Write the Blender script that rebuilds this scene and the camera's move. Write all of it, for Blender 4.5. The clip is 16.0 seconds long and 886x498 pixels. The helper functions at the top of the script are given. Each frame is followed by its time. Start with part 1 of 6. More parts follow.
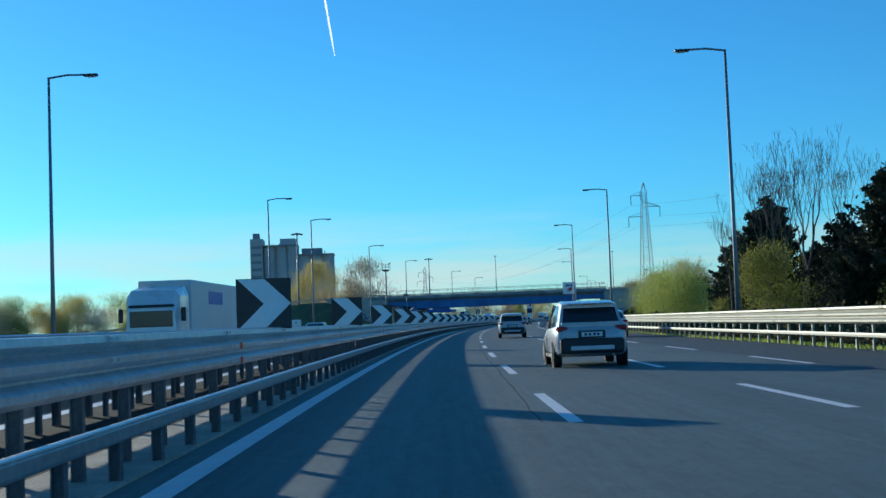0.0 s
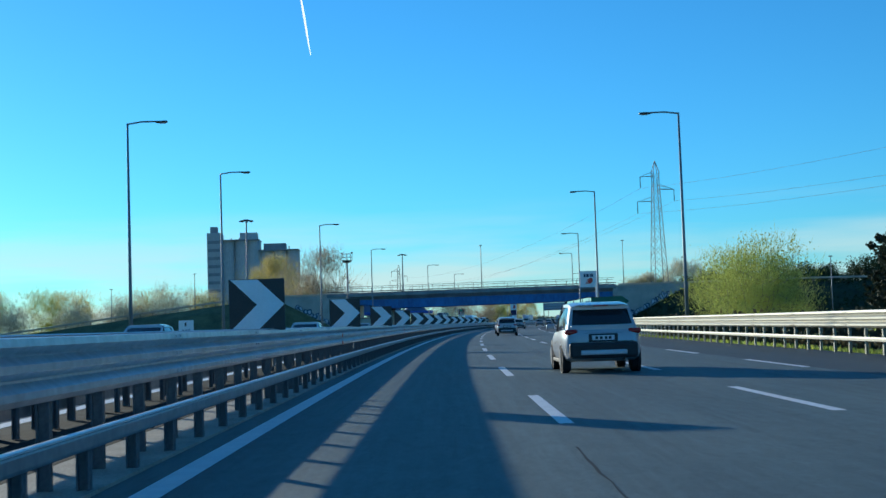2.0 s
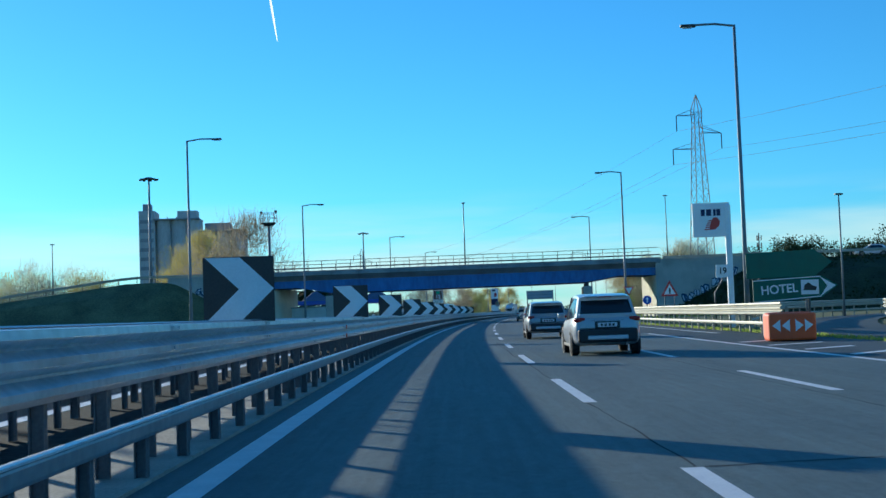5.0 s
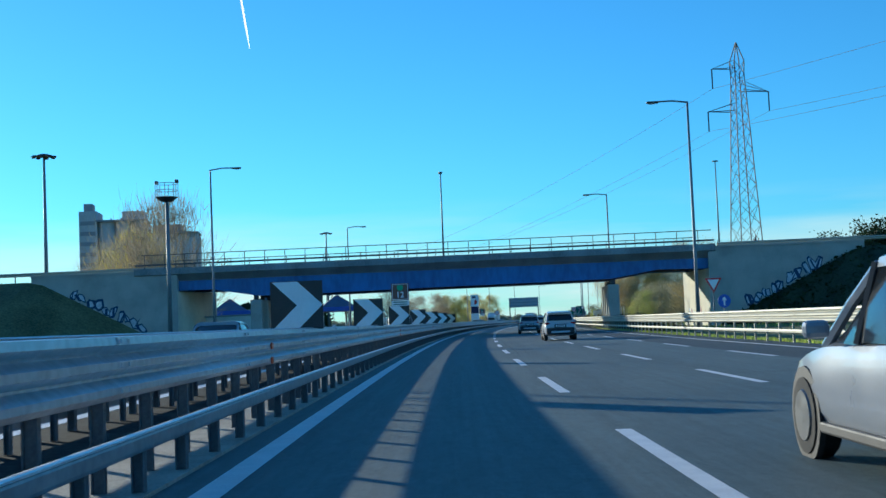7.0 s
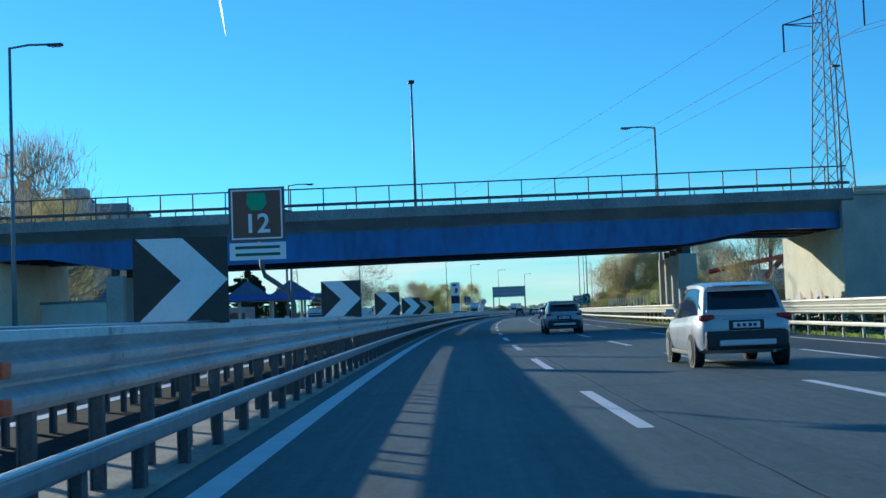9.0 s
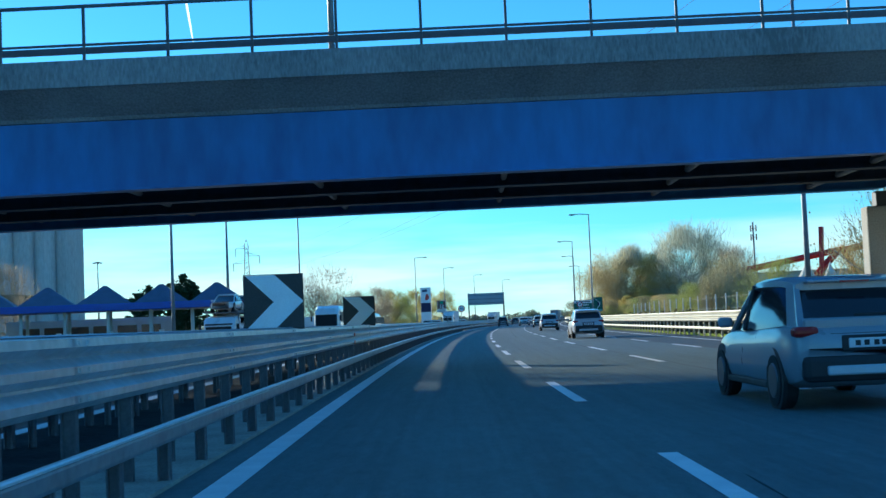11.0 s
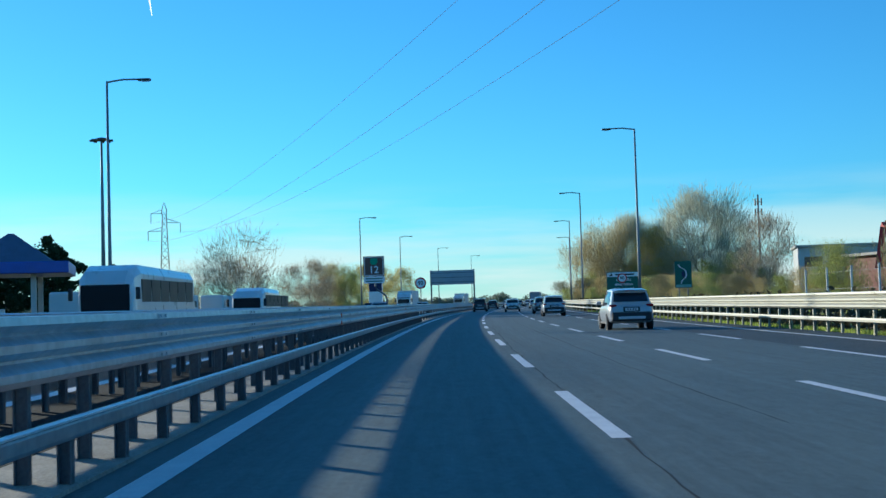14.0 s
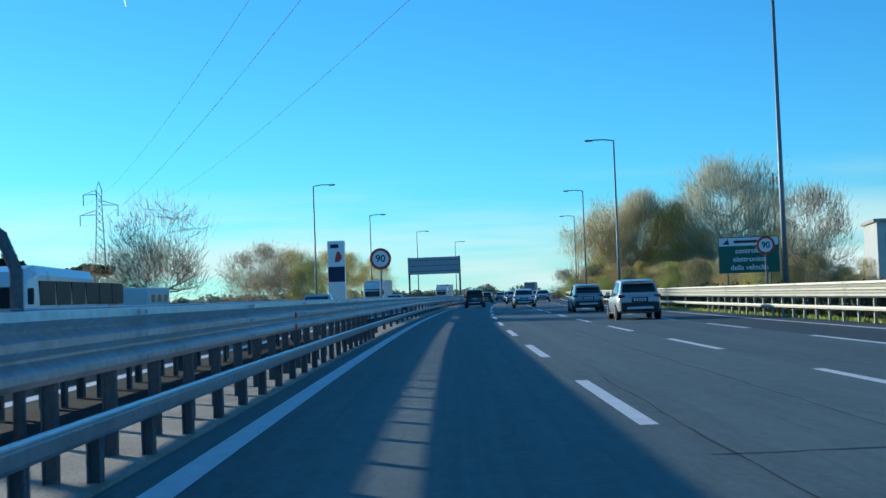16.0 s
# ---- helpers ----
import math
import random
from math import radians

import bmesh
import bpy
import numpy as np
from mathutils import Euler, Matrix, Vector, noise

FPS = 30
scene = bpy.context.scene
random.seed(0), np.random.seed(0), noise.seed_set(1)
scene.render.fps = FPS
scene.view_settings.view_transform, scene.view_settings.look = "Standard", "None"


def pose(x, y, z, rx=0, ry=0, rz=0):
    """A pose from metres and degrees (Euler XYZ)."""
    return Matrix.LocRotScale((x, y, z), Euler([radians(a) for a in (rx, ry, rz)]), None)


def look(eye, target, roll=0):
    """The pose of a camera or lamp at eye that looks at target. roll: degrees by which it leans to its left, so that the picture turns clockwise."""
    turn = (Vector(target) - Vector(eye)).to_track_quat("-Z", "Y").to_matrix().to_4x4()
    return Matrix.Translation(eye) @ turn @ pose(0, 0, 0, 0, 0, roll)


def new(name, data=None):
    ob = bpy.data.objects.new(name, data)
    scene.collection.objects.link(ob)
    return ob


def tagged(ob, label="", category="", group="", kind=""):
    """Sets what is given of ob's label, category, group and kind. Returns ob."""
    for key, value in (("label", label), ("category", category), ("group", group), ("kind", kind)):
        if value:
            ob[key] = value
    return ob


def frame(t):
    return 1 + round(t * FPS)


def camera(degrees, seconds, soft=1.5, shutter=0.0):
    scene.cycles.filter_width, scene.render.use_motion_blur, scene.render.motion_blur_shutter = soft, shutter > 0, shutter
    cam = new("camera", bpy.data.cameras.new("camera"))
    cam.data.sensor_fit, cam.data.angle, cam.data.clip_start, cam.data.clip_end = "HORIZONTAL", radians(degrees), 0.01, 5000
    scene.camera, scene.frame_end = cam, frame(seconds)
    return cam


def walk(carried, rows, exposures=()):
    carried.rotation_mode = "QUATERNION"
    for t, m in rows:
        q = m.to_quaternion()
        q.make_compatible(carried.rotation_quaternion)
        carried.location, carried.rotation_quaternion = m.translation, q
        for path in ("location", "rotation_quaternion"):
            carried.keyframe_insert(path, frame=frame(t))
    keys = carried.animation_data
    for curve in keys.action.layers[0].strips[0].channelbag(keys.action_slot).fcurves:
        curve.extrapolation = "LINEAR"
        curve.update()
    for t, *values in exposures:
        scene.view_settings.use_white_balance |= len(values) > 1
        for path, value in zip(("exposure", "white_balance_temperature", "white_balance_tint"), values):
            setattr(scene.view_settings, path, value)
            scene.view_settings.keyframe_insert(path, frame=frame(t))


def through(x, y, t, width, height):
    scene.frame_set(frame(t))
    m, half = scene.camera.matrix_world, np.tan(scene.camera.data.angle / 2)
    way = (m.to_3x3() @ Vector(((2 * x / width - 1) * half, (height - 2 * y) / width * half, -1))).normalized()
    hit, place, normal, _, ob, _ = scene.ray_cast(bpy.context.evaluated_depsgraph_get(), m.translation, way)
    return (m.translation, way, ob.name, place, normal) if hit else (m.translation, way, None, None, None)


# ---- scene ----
from functools import lru_cache

# ---- camera ----
cam = camera(39.2, 16.0, soft=1.5, shutter=0.04)
# seconds, x, y, yaw, pitch, lean to the right
PATH = [
    (0.0, 0.000, 0.000, -0.175, 3.352, 2.160), (0.5, 0.059, 12.697, -0.400, 3.432, 2.202), (1.0, 0.132, 25.382, -0.598, 3.353, 2.135),
    (1.5, 0.238, 38.016, -0.935, 3.320, 1.990), (2.0, 0.395, 50.536, -1.280, 3.441, 1.881), (2.5, 0.600, 62.890, -1.224, 3.423, 2.047),
    (3.0, 0.862, 75.039, -1.542, 3.569, 2.136), (3.5, 1.147, 86.979, -1.970, 3.304, 1.993), (4.0, 1.463, 98.739, -2.194, 3.228, 2.050),
    (4.5, 1.851, 110.386, -2.395, 3.141, 1.883), (5.0, 2.315, 121.918, -2.646, 2.990, 2.058), (5.5, 2.850, 133.25, -2.95, 3.05, 2.12),
    (6.25, 3.760, 150.00, -3.38, 3.25, 2.25), (7.0, 4.790, 166.45, -3.80, 3.40, 2.37),
    (7.5, 5.520, 177.417, -4.052, 3.446, 2.415), (8.0, 6.294, 188.269, -4.321, 3.086, 2.290), (8.5, 7.099, 199.015, -4.419, 3.270, 2.391),
    (9.0, 7.960, 209.703, -4.797, 2.954, 2.193), (9.5, 8.890, 220.45, -5.12, 3.00, 2.23), (10.25, 10.41, 236.66, -5.62, 3.18, 2.32),
    (11.0, 12.06, 253.02, -6.15, 3.36, 2.38), (11.5, 13.223, 263.975, -6.484, 3.436, 2.412), (12.0, 14.524, 274.899, -6.912, 3.217, 2.292),
    (12.5, 15.872, 285.813, -7.440, 2.993, 2.176), (13.0, 17.259, 296.728, -7.407, 2.982, 2.256), (13.5, 18.696, 307.661, -7.905, 2.585, 1.654),
    (14.0, 20.153, 318.611, -7.860, 2.519, 1.677), (14.5, 21.609, 329.625, -7.717, 2.369, 2.224), (15.0, 23.119, 340.764, -8.145, 2.459, 2.265),
    (15.5, 24.693, 351.973, -8.485, 2.344, 2.088), (16.0, 26.294, 363.196, -8.764, 2.167, 2.103),
]


def eye_pose(x, y, yaw, pitch, lean):
    ahead = Vector((-math.sin(radians(yaw)) * math.cos(radians(pitch)), math.cos(radians(yaw)) * math.cos(radians(pitch)), math.sin(radians(pitch))))
    eye = Vector((x, y, 1.16))
    return look(eye, eye + ahead, -lean)


walk(cam, [(t, eye_pose(x, y, a, p, r)) for t, x, y, a, p, r in PATH], [(0.0, -0.12, 6300, 2), (3.0, 0.04, 6300, 2), (8.0, 0.14, 6300, 2), (10.6, 0.14, 6300, 2), (11.3, 0.75, 6300, 2), (11.6, 0.75, 6300, 2), (12.05, 0.5, 6300, 2), (12.5, 0.08, 6300, 2), (13.5, 0.12, 6300, 2), (16.0, 0.18, 6300, 2)])

# ---- sky and sun: a low sun ahead on the far side of the median ----
SUN_EL, SUN_AZ = 11.6, -34.0
world = bpy.data.worlds.new("sky")
scene.world = world
world.use_nodes = True
wn = world.node_tree
sky = wn.nodes.new("ShaderNodeTexSky")
sky.sky_type, sky.sun_disc = "NISHITA", False
sky.sun_elevation, sky.sun_rotation = radians(SUN_EL), radians(SUN_AZ)
sky.air_density, sky.dust_density, sky.ozone_density = 1.0, 0.1, 4.0
wn.nodes["Background"].inputs["Strength"].default_value = 0.12
tint = wn.nodes.new("ShaderNodeMix")
tint.data_type, tint.blend_type = "RGBA", "MULTIPLY"
tint.inputs[0].default_value, tint.inputs[7].default_value = 1.0, (0.44, 1.12, 1.53, 1)
wn.links.new(sky.outputs[0], tint.inputs[6])
# a thin bank of pale cloud low over the horizon
wco, wmap, wnoise = wn.nodes.new("ShaderNodeTexCoord"), wn.nodes.new("ShaderNodeMapping"), wn.nodes.new("ShaderNodeTexNoise")
wmap.inputs["Scale"].default_value = (2.2, 2.2, 22.0)
wnoise.inputs["Scale"].default_value, wnoise.inputs["Detail"].default_value = 1.6, 7
wsep, wband, wlump, wmul, wmix = (wn.nodes.new(n) for n in ("ShaderNodeSeparateXYZ", "ShaderNodeMapRange", "ShaderNodeMapRange", "ShaderNodeMath", "ShaderNodeMix"))
wn.links.new(wco.outputs["Generated"], wmap.inputs[0])
wn.links.new(wmap.outputs[0], wnoise.inputs[0])
wn.links.new(wco.outputs["Generated"], wsep.inputs[0])
wn.links.new(wsep.outputs[2], wband.inputs[0])
wband.inputs[1].default_value, wband.inputs[2].default_value, wband.inputs[3].default_value, wband.inputs[4].default_value = 0.02, 0.1, 1.0, 0.0
wn.links.new(wnoise.outputs[0], wlump.inputs[0])
wlump.inputs[1].default_value, wlump.inputs[2].default_value = 0.38, 0.62
wmul.operation = "MULTIPLY"
wn.links.new(wband.outputs[0], wmul.inputs[0])
wn.links.new(wlump.outputs[0], wmul.inputs[1])
wmix.data_type = "RGBA"
wn.links.new(wmul.outputs[0], wmix.inputs[0])
wn.links.new(tint.outputs[2], wmix.inputs[6])
wmix.inputs[7].default_value = (5.7, 6.8, 6.9, 1)
wn.links.new(wmix.outputs[2], wn.nodes["Background"].inputs["Color"])
sun = new("sun", bpy.data.lights.new("sun", "SUN"))
sun.data.energy, sun.data.angle, sun.data.color = 4.2, radians(0.6), (1.0, 0.93, 0.81)
sun.matrix_world = look((0, 0, 60), (math.sin(radians(-SUN_AZ)) * 50, -math.cos(radians(SUN_AZ)) * 50, 60 - 50 * math.tan(radians(SUN_EL))))


# ---- materials ----
def mat(name, color, rough=0.6, metal=0.0, vary=0.25, scale=1.0, bump=0.0, fine=40.0, spec=0.5, island=0.0, second=None, streak=None):
    """A noisy surface: blotches of size 1/scale metres, and grain at 1/fine metres; second: a colour that shows through in patches."""
    m = bpy.data.materials.new(name)
    m.use_nodes = True
    nt = m.node_tree
    b = nt.nodes["Principled BSDF"]
    b.inputs["Roughness"].default_value, b.inputs["Metallic"].default_value = rough, metal
    b.inputs["Specular IOR Level"].default_value = spec
    co = nt.nodes.new("ShaderNodeTexCoord")
    src = co.outputs["Object"]
    if streak:
        mp = nt.nodes.new("ShaderNodeMapping")
        mp.inputs["Scale"].default_value = streak
        nt.links.new(src, mp.inputs[0])
        src = mp.outputs[0]
    n1, n2 = nt.nodes.new("ShaderNodeTexNoise"), nt.nodes.new("ShaderNodeTexNoise")
    n1.inputs["Scale"].default_value, n1.inputs["Detail"].default_value = scale, 6
    n2.inputs["Scale"].default_value, n2.inputs["Detail"].default_value = fine, 3
    nt.links.new(src, n1.inputs[0])
    nt.links.new(src, n2.inputs[0])
    add = nt.nodes.new("ShaderNodeMath")
    add.operation = "ADD"
    nt.links.new(n1.outputs[0], add.inputs[0])
    nt.links.new(n2.outputs[0], add.inputs[1])
    val = add.outputs[0]
    if island:
        gi = nt.nodes.new("ShaderNodeNewGeometry")
        oi = nt.nodes.new("ShaderNodeObjectInfo")
        for o in (gi.outputs["Random Per Island"], oi.outputs["Random"]):
            ma = nt.nodes.new("ShaderNodeMath")
            ma.operation = "MULTIPLY_ADD"
            ma.inputs[1].default_value = island
            nt.links.new(o, ma.inputs[0])
            nt.links.new(val, ma.inputs[2])
            val = ma.outputs[0]
    ramp = nt.nodes.new("ShaderNodeMapRange")
    ramp.inputs[1].default_value, ramp.inputs[2].default_value = 0.7, 1.3 + 2 * island
    nt.links.new(val, ramp.inputs[0])
    mix = nt.nodes.new("ShaderNodeMix")
    mix.data_type = "RGBA"
    lo = tuple(c * (1 - vary) for c in color)
    hi = tuple(min(1, c * (1 + vary)) for c in color) if second is None else second
    mix.inputs[6].default_value, mix.inputs[7].default_value = (*lo, 1), (*hi, 1)
    nt.links.new(ramp.outputs[0], mix.inputs[0])
    nt.links.new(mix.outputs[2], b.inputs["Base Color"])
    rr = nt.nodes.new("ShaderNodeMapRange")
    rr.inputs[3].default_value, rr.inputs[4].default_value = max(0.03, rough - 0.1), min(1, rough + 0.1)
    nt.links.new(n1.outputs[0], rr.inputs[0])
    nt.links.new(rr.outputs[0], b.inputs["Roughness"])
    if bump:
        bp = nt.nodes.new("ShaderNodeBump")
        bp.inputs["Strength"].default_value, bp.inputs["Distance"].default_value = bump, 0.02
        nt.links.new(n2.outputs[0], bp.inputs["Height"])
        nt.links.new(bp.outputs[0], b.inputs["Normal"])
    return m


def leaf_mat(name, color, vary=0.35, through=0.5):
    """Thin leaves: part of the light comes through them; each leaf has its own shade."""
    m = mat(name, color, 0.7, vary=vary, scale=0.4, fine=2.0, island=0.35, spec=0.25)
    nt = m.node_tree
    b, out = nt.nodes["Principled BSDF"], nt.nodes["Material Output"]
    tr, mx = nt.nodes.new("ShaderNodeBsdfTranslucent"), nt.nodes.new("ShaderNodeMixShader")
    mx.inputs[0].default_value = through
    nt.links.new(b.inputs["Base Color"].links[0].from_socket, tr.inputs[0])
    nt.links.new(b.outputs[0], mx.inputs[1])
    nt.links.new(tr.outputs[0], mx.inputs[2])
    nt.links.new(mx.outputs[0], out.inputs[0])
    return m


def glow(name, color, strength):
    m = mat(name, color, 0.3)
    b = m.node_tree.nodes["Principled BSDF"]
    b.inputs["Emission Color"].default_value, b.inputs["Emission Strength"].default_value = (*color, 1), strength
    return m




def asphalt(name, color, rough):
    """Asphalt laid along the road: worn wheel tracks, aggregate grain, blotches and patches; U is metres across, V metres along."""
    m = bpy.data.materials.new(name)
    m.use_nodes = True
    nt = m.node_tree
    b = nt.nodes["Principled BSDF"]
    co = nt.nodes.new("ShaderNodeTexCoord")
    def noise_at(scale, detail, sx, sy, rough_=0.55):
        mp, n = nt.nodes.new("ShaderNodeMapping"), nt.nodes.new("ShaderNodeTexNoise")
        mp.inputs["Scale"].default_value = (sx, sy, 1)
        n.inputs["Scale"].default_value, n.inputs["Detail"].default_value, n.inputs["Roughness"].default_value = scale, detail, rough_
        nt.links.new(co.outputs["UV"], mp.inputs[0])
        nt.links.new(mp.outputs[0], n.inputs[0])
        return n.outputs[0]
    tracks = noise_at(1.1, 3, 1.0, 0.006)
    blotch = noise_at(0.35, 5, 1.0, 0.4)
    stones = noise_at(16.0, 5, 1.0, 0.6, 0.75)
    grain = noise_at(90.0, 2, 1.0, 1.0)
    coarse = noise_at(5.0, 4, 1.0, 0.35, 0.7)
    streaks = noise_at(9.0, 3, 1.0, 0.02, 0.6)
    total = None
    for sock, w in ((tracks, 0.55), (blotch, 0.6), (stones, 0.8), (grain, 0.35), (coarse, 0.6), (streaks, 0.5)):
        ma = nt.nodes.new("ShaderNodeMath")
        ma.operation = "MULTIPLY_ADD"
        ma.inputs[1].default_value = w
        nt.links.new(sock, ma.inputs[0])
        if total is None:
            ma.inputs[2].default_value = 0.0
        else:
            nt.links.new(total, ma.inputs[2])
        total = ma.outputs[0]
    mr, mix = nt.nodes.new("ShaderNodeMapRange"), nt.nodes.new("ShaderNodeMix")
    mr.inputs[1].default_value, mr.inputs[2].default_value = 1.25, 2.05
    nt.links.new(total, mr.inputs[0])
    mix.data_type = "RGBA"
    mix.inputs[6].default_value = (*[c * 0.5 for c in color], 1)
    mix.inputs[7].default_value = (*[c * 1.5 for c in color], 1)
    nt.links.new(mr.outputs[0], mix.inputs[0])
    nt.links.new(mix.outputs[2], b.inputs["Base Color"])
    rr = nt.nodes.new("ShaderNodeMapRange")
    rr.inputs[3].default_value, rr.inputs[4].default_value = rough - 0.12, rough + 0.12
    nt.links.new(blotch, rr.inputs[0])
    nt.links.new(rr.outputs[0], b.inputs["Roughness"])
    bp = nt.nodes.new("ShaderNodeBump")
    bp.inputs["Strength"].default_value, bp.inputs["Distance"].default_value = 0.6, 0.015
    nt.links.new(grain, bp.inputs["Height"])
    nt.links.new(bp.outputs[0], b.inputs["Normal"])
    return m


ASPHALT = asphalt("asphalt", (0.086, 0.13, 0.13), 0.72)
ASPHALT_NEW = asphalt("new_asphalt", (0.04, 0.057, 0.058), 0.68)
PAINT = mat("road_paint", (0.78, 0.78, 0.76), 0.6, vary=0.12, scale=3, bump=0.3, fine=50)
DECK_CONCRETE = mat("stained_concrete", (0.27, 0.28, 0.285), 0.85, vary=0.35, scale=0.5, bump=0.4, fine=20, streak=(1, 1, 0.3))
BRIDGE_RAIL = mat("bridge_rail_paint", (0.09, 0.1, 0.11), 0.5, 0.3, vary=0.2, scale=3)
CONCRETE = mat("concrete", (0.42, 0.4, 0.36), 0.85, vary=0.25, scale=0.6, bump=0.4, fine=25)
SLABS = mat("median_concrete", (0.36, 0.33, 0.27), 0.9, vary=0.35, scale=1.4, bump=0.5, fine=30)
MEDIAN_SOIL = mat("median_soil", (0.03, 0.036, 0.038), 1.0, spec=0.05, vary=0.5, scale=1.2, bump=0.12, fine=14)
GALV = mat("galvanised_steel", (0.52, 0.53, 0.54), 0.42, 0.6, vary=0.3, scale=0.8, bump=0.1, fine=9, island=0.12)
# near-white steel: the sun's glint on the low rail's top edge, put into the colour
GLINT_STEEL = mat("worn_lip_steel", (0.9, 0.9, 0.88), 0.4, 0.5, vary=0.1, scale=1.5, fine=12)
# low rail face: galvanised steel darkened, its shaded side put into the colour
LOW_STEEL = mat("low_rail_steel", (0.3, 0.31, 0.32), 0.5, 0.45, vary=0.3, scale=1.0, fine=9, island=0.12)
# dull post steel, darker than the beams: backlit shade is part of the colour
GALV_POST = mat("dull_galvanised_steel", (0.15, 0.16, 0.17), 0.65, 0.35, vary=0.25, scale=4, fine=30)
RAIL_WHITE = mat("pale_galvanised_steel", (0.44, 0.42, 0.34), 0.55, 0.25, vary=0.12, scale=1.2, fine=20, island=0.08)
GIRDER = mat("blue_girder_paint", (0.016, 0.14, 0.42), 0.42, 0.0, vary=0.3, scale=0.35, fine=2.5, second=(0.024, 0.19, 0.5), streak=(1, 1, 0.35))
# darkened copy of the girder blue: shade below the deck is in the colour
GIRDER_SHADE = mat("sooty_girder_paint", (0.02, 0.035, 0.07), 0.6, vary=0.35, scale=0.5, fine=4)
GIRDER_IN = mat("grey_brace_paint", (0.2, 0.22, 0.25), 0.6, vary=0.3, scale=0.6)
GRASS = mat("grass_ground", (0.09, 0.13, 0.03), 0.95, vary=0.5, scale=0.2, bump=0.8, fine=6, second=(0.2, 0.2, 0.06))
POLE = mat("pole_paint", (0.2, 0.235, 0.26), 0.55, 0.35, vary=0.15, scale=3)
LATTICE = mat("lattice_steel", (0.1, 0.115, 0.13), 0.65, 0.1, vary=0.2, scale=2)
DARK = mat("dark_fitting", (0.05, 0.05, 0.055), 0.5, 0.3, vary=0.2, scale=5)
BLACK = mat("sign_black", (0.04, 0.037, 0.035), 0.5, vary=0.3, scale=3)
WHITE = mat("sign_white", (0.88, 0.89, 0.89), 0.5, vary=0.06, scale=3)


# ---- road frame: the white line beside the median, and what lies so many metres to its right ----
def edge_x(y):
    a = min(max(y, -60), 800) / 100
    slope = (-0.4925 + 2 * 2.0964 * a + 3 * 0.0132 * a * a) / 100
    return -2.03 - 0.4925 * a + 2.0964 * a * a + 0.0132 * a ** 3 + slope * (y - a * 100)


def slope_at(y):
    a = min(max(y, -60), 800) / 100
    return (-0.4925 + 2 * 2.0964 * a + 3 * 0.0132 * a * a) / 100


def at(y, off, z=0.0):
    s = slope_at(y)
    n = math.hypot(1, s)
    return Vector((edge_x(y) + off / n, y - off * s / n, z))


def heading(y):
    """Degrees to turn a thing that faces +y so that it faces along the road."""
    return -math.degrees(math.atan(slope_at(y)))


def along(y, off, z=0.0, turn=0.0):
    p = at(y, off, z)
    return pose(p.x, p.y, p.z, 0, 0, heading(y) + turn)


# ---- mesh helpers ----
def finish(bm, name, material, smooth=False):
    me = bpy.data.meshes.new(name)
    bmesh.ops.recalc_face_normals(bm, faces=bm.faces)
    bm.to_mesh(me)
    bm.free()
    for m in (material if isinstance(material, (list, tuple)) else [material]):
        me.materials.append(m)
    if smooth:
        for p in me.polygons:
            p.use_smooth = True
    return me


def part(name, bm, material, parent=None, label="", smooth=False, m=None):
    me = bm if isinstance(bm, bpy.types.Mesh) else finish(bm, name, material, smooth)
    ob = new(name, me)
    if parent is not None:
        ob.parent = parent
    if m is not None:
        ob.matrix_basis = m
    if label:
        ob["label"] = label
    return ob


def thing(name, m, label, category, group="", kind=""):
    ob = new(name)
    ob.empty_display_size = 0.3
    ob.matrix_basis = m
    return tagged(ob, label, category, group, kind)


def box(bm, cx, cy, cz, sx, sy, sz, bevel=0.0, mi=0, m=None):
    g = bmesh.ops.create_cube(bm, size=1.0, matrix=(m or Matrix()) @ Matrix.Translation((cx, cy, cz)) @ Matrix.Diagonal((sx, sy, sz, 1)))
    fs = {f for v in g["verts"] for f in v.link_faces}
    for f in fs:
        f.material_index = mi
    if bevel:
        es = list({e for v in g["verts"] for e in v.link_edges})
        bmesh.ops.bevel(bm, geom=es, offset=bevel, segments=2, affect="EDGES", profile=0.5)
    return bm


def tube(bm, pts, r, seg=8, r2=None, cap=True):
    """A tapered tube through pts."""
    pts = [Vector(p) for p in pts]
    rings = []
    for i, p in enumerate(pts):
        d = (pts[min(i + 1, len(pts) - 1)] - pts[max(i - 1, 0)]).normalized()
        side = d.cross(Vector((0, 0, 1)))
        side = Vector((1, 0, 0)) if side.length < 0.05 else side.normalized()
        up = side.cross(d)
        rad = r if r2 is None else r + (r2 - r) * i / (len(pts) - 1)
        rings.append([bm.verts.new(p + (side * math.cos(a) + up * math.sin(a)) * rad) for a in [2 * math.pi * k / seg for k in range(seg)]])
    for a, b in zip(rings, rings[1:]):
        for k in range(seg):
            bm.faces.new((a[k], a[(k + 1) % seg], b[(k + 1) % seg], b[k]))
    if cap:
        bm.faces.new(rings[0])
        bm.faces.new(rings[-1])
    return bm


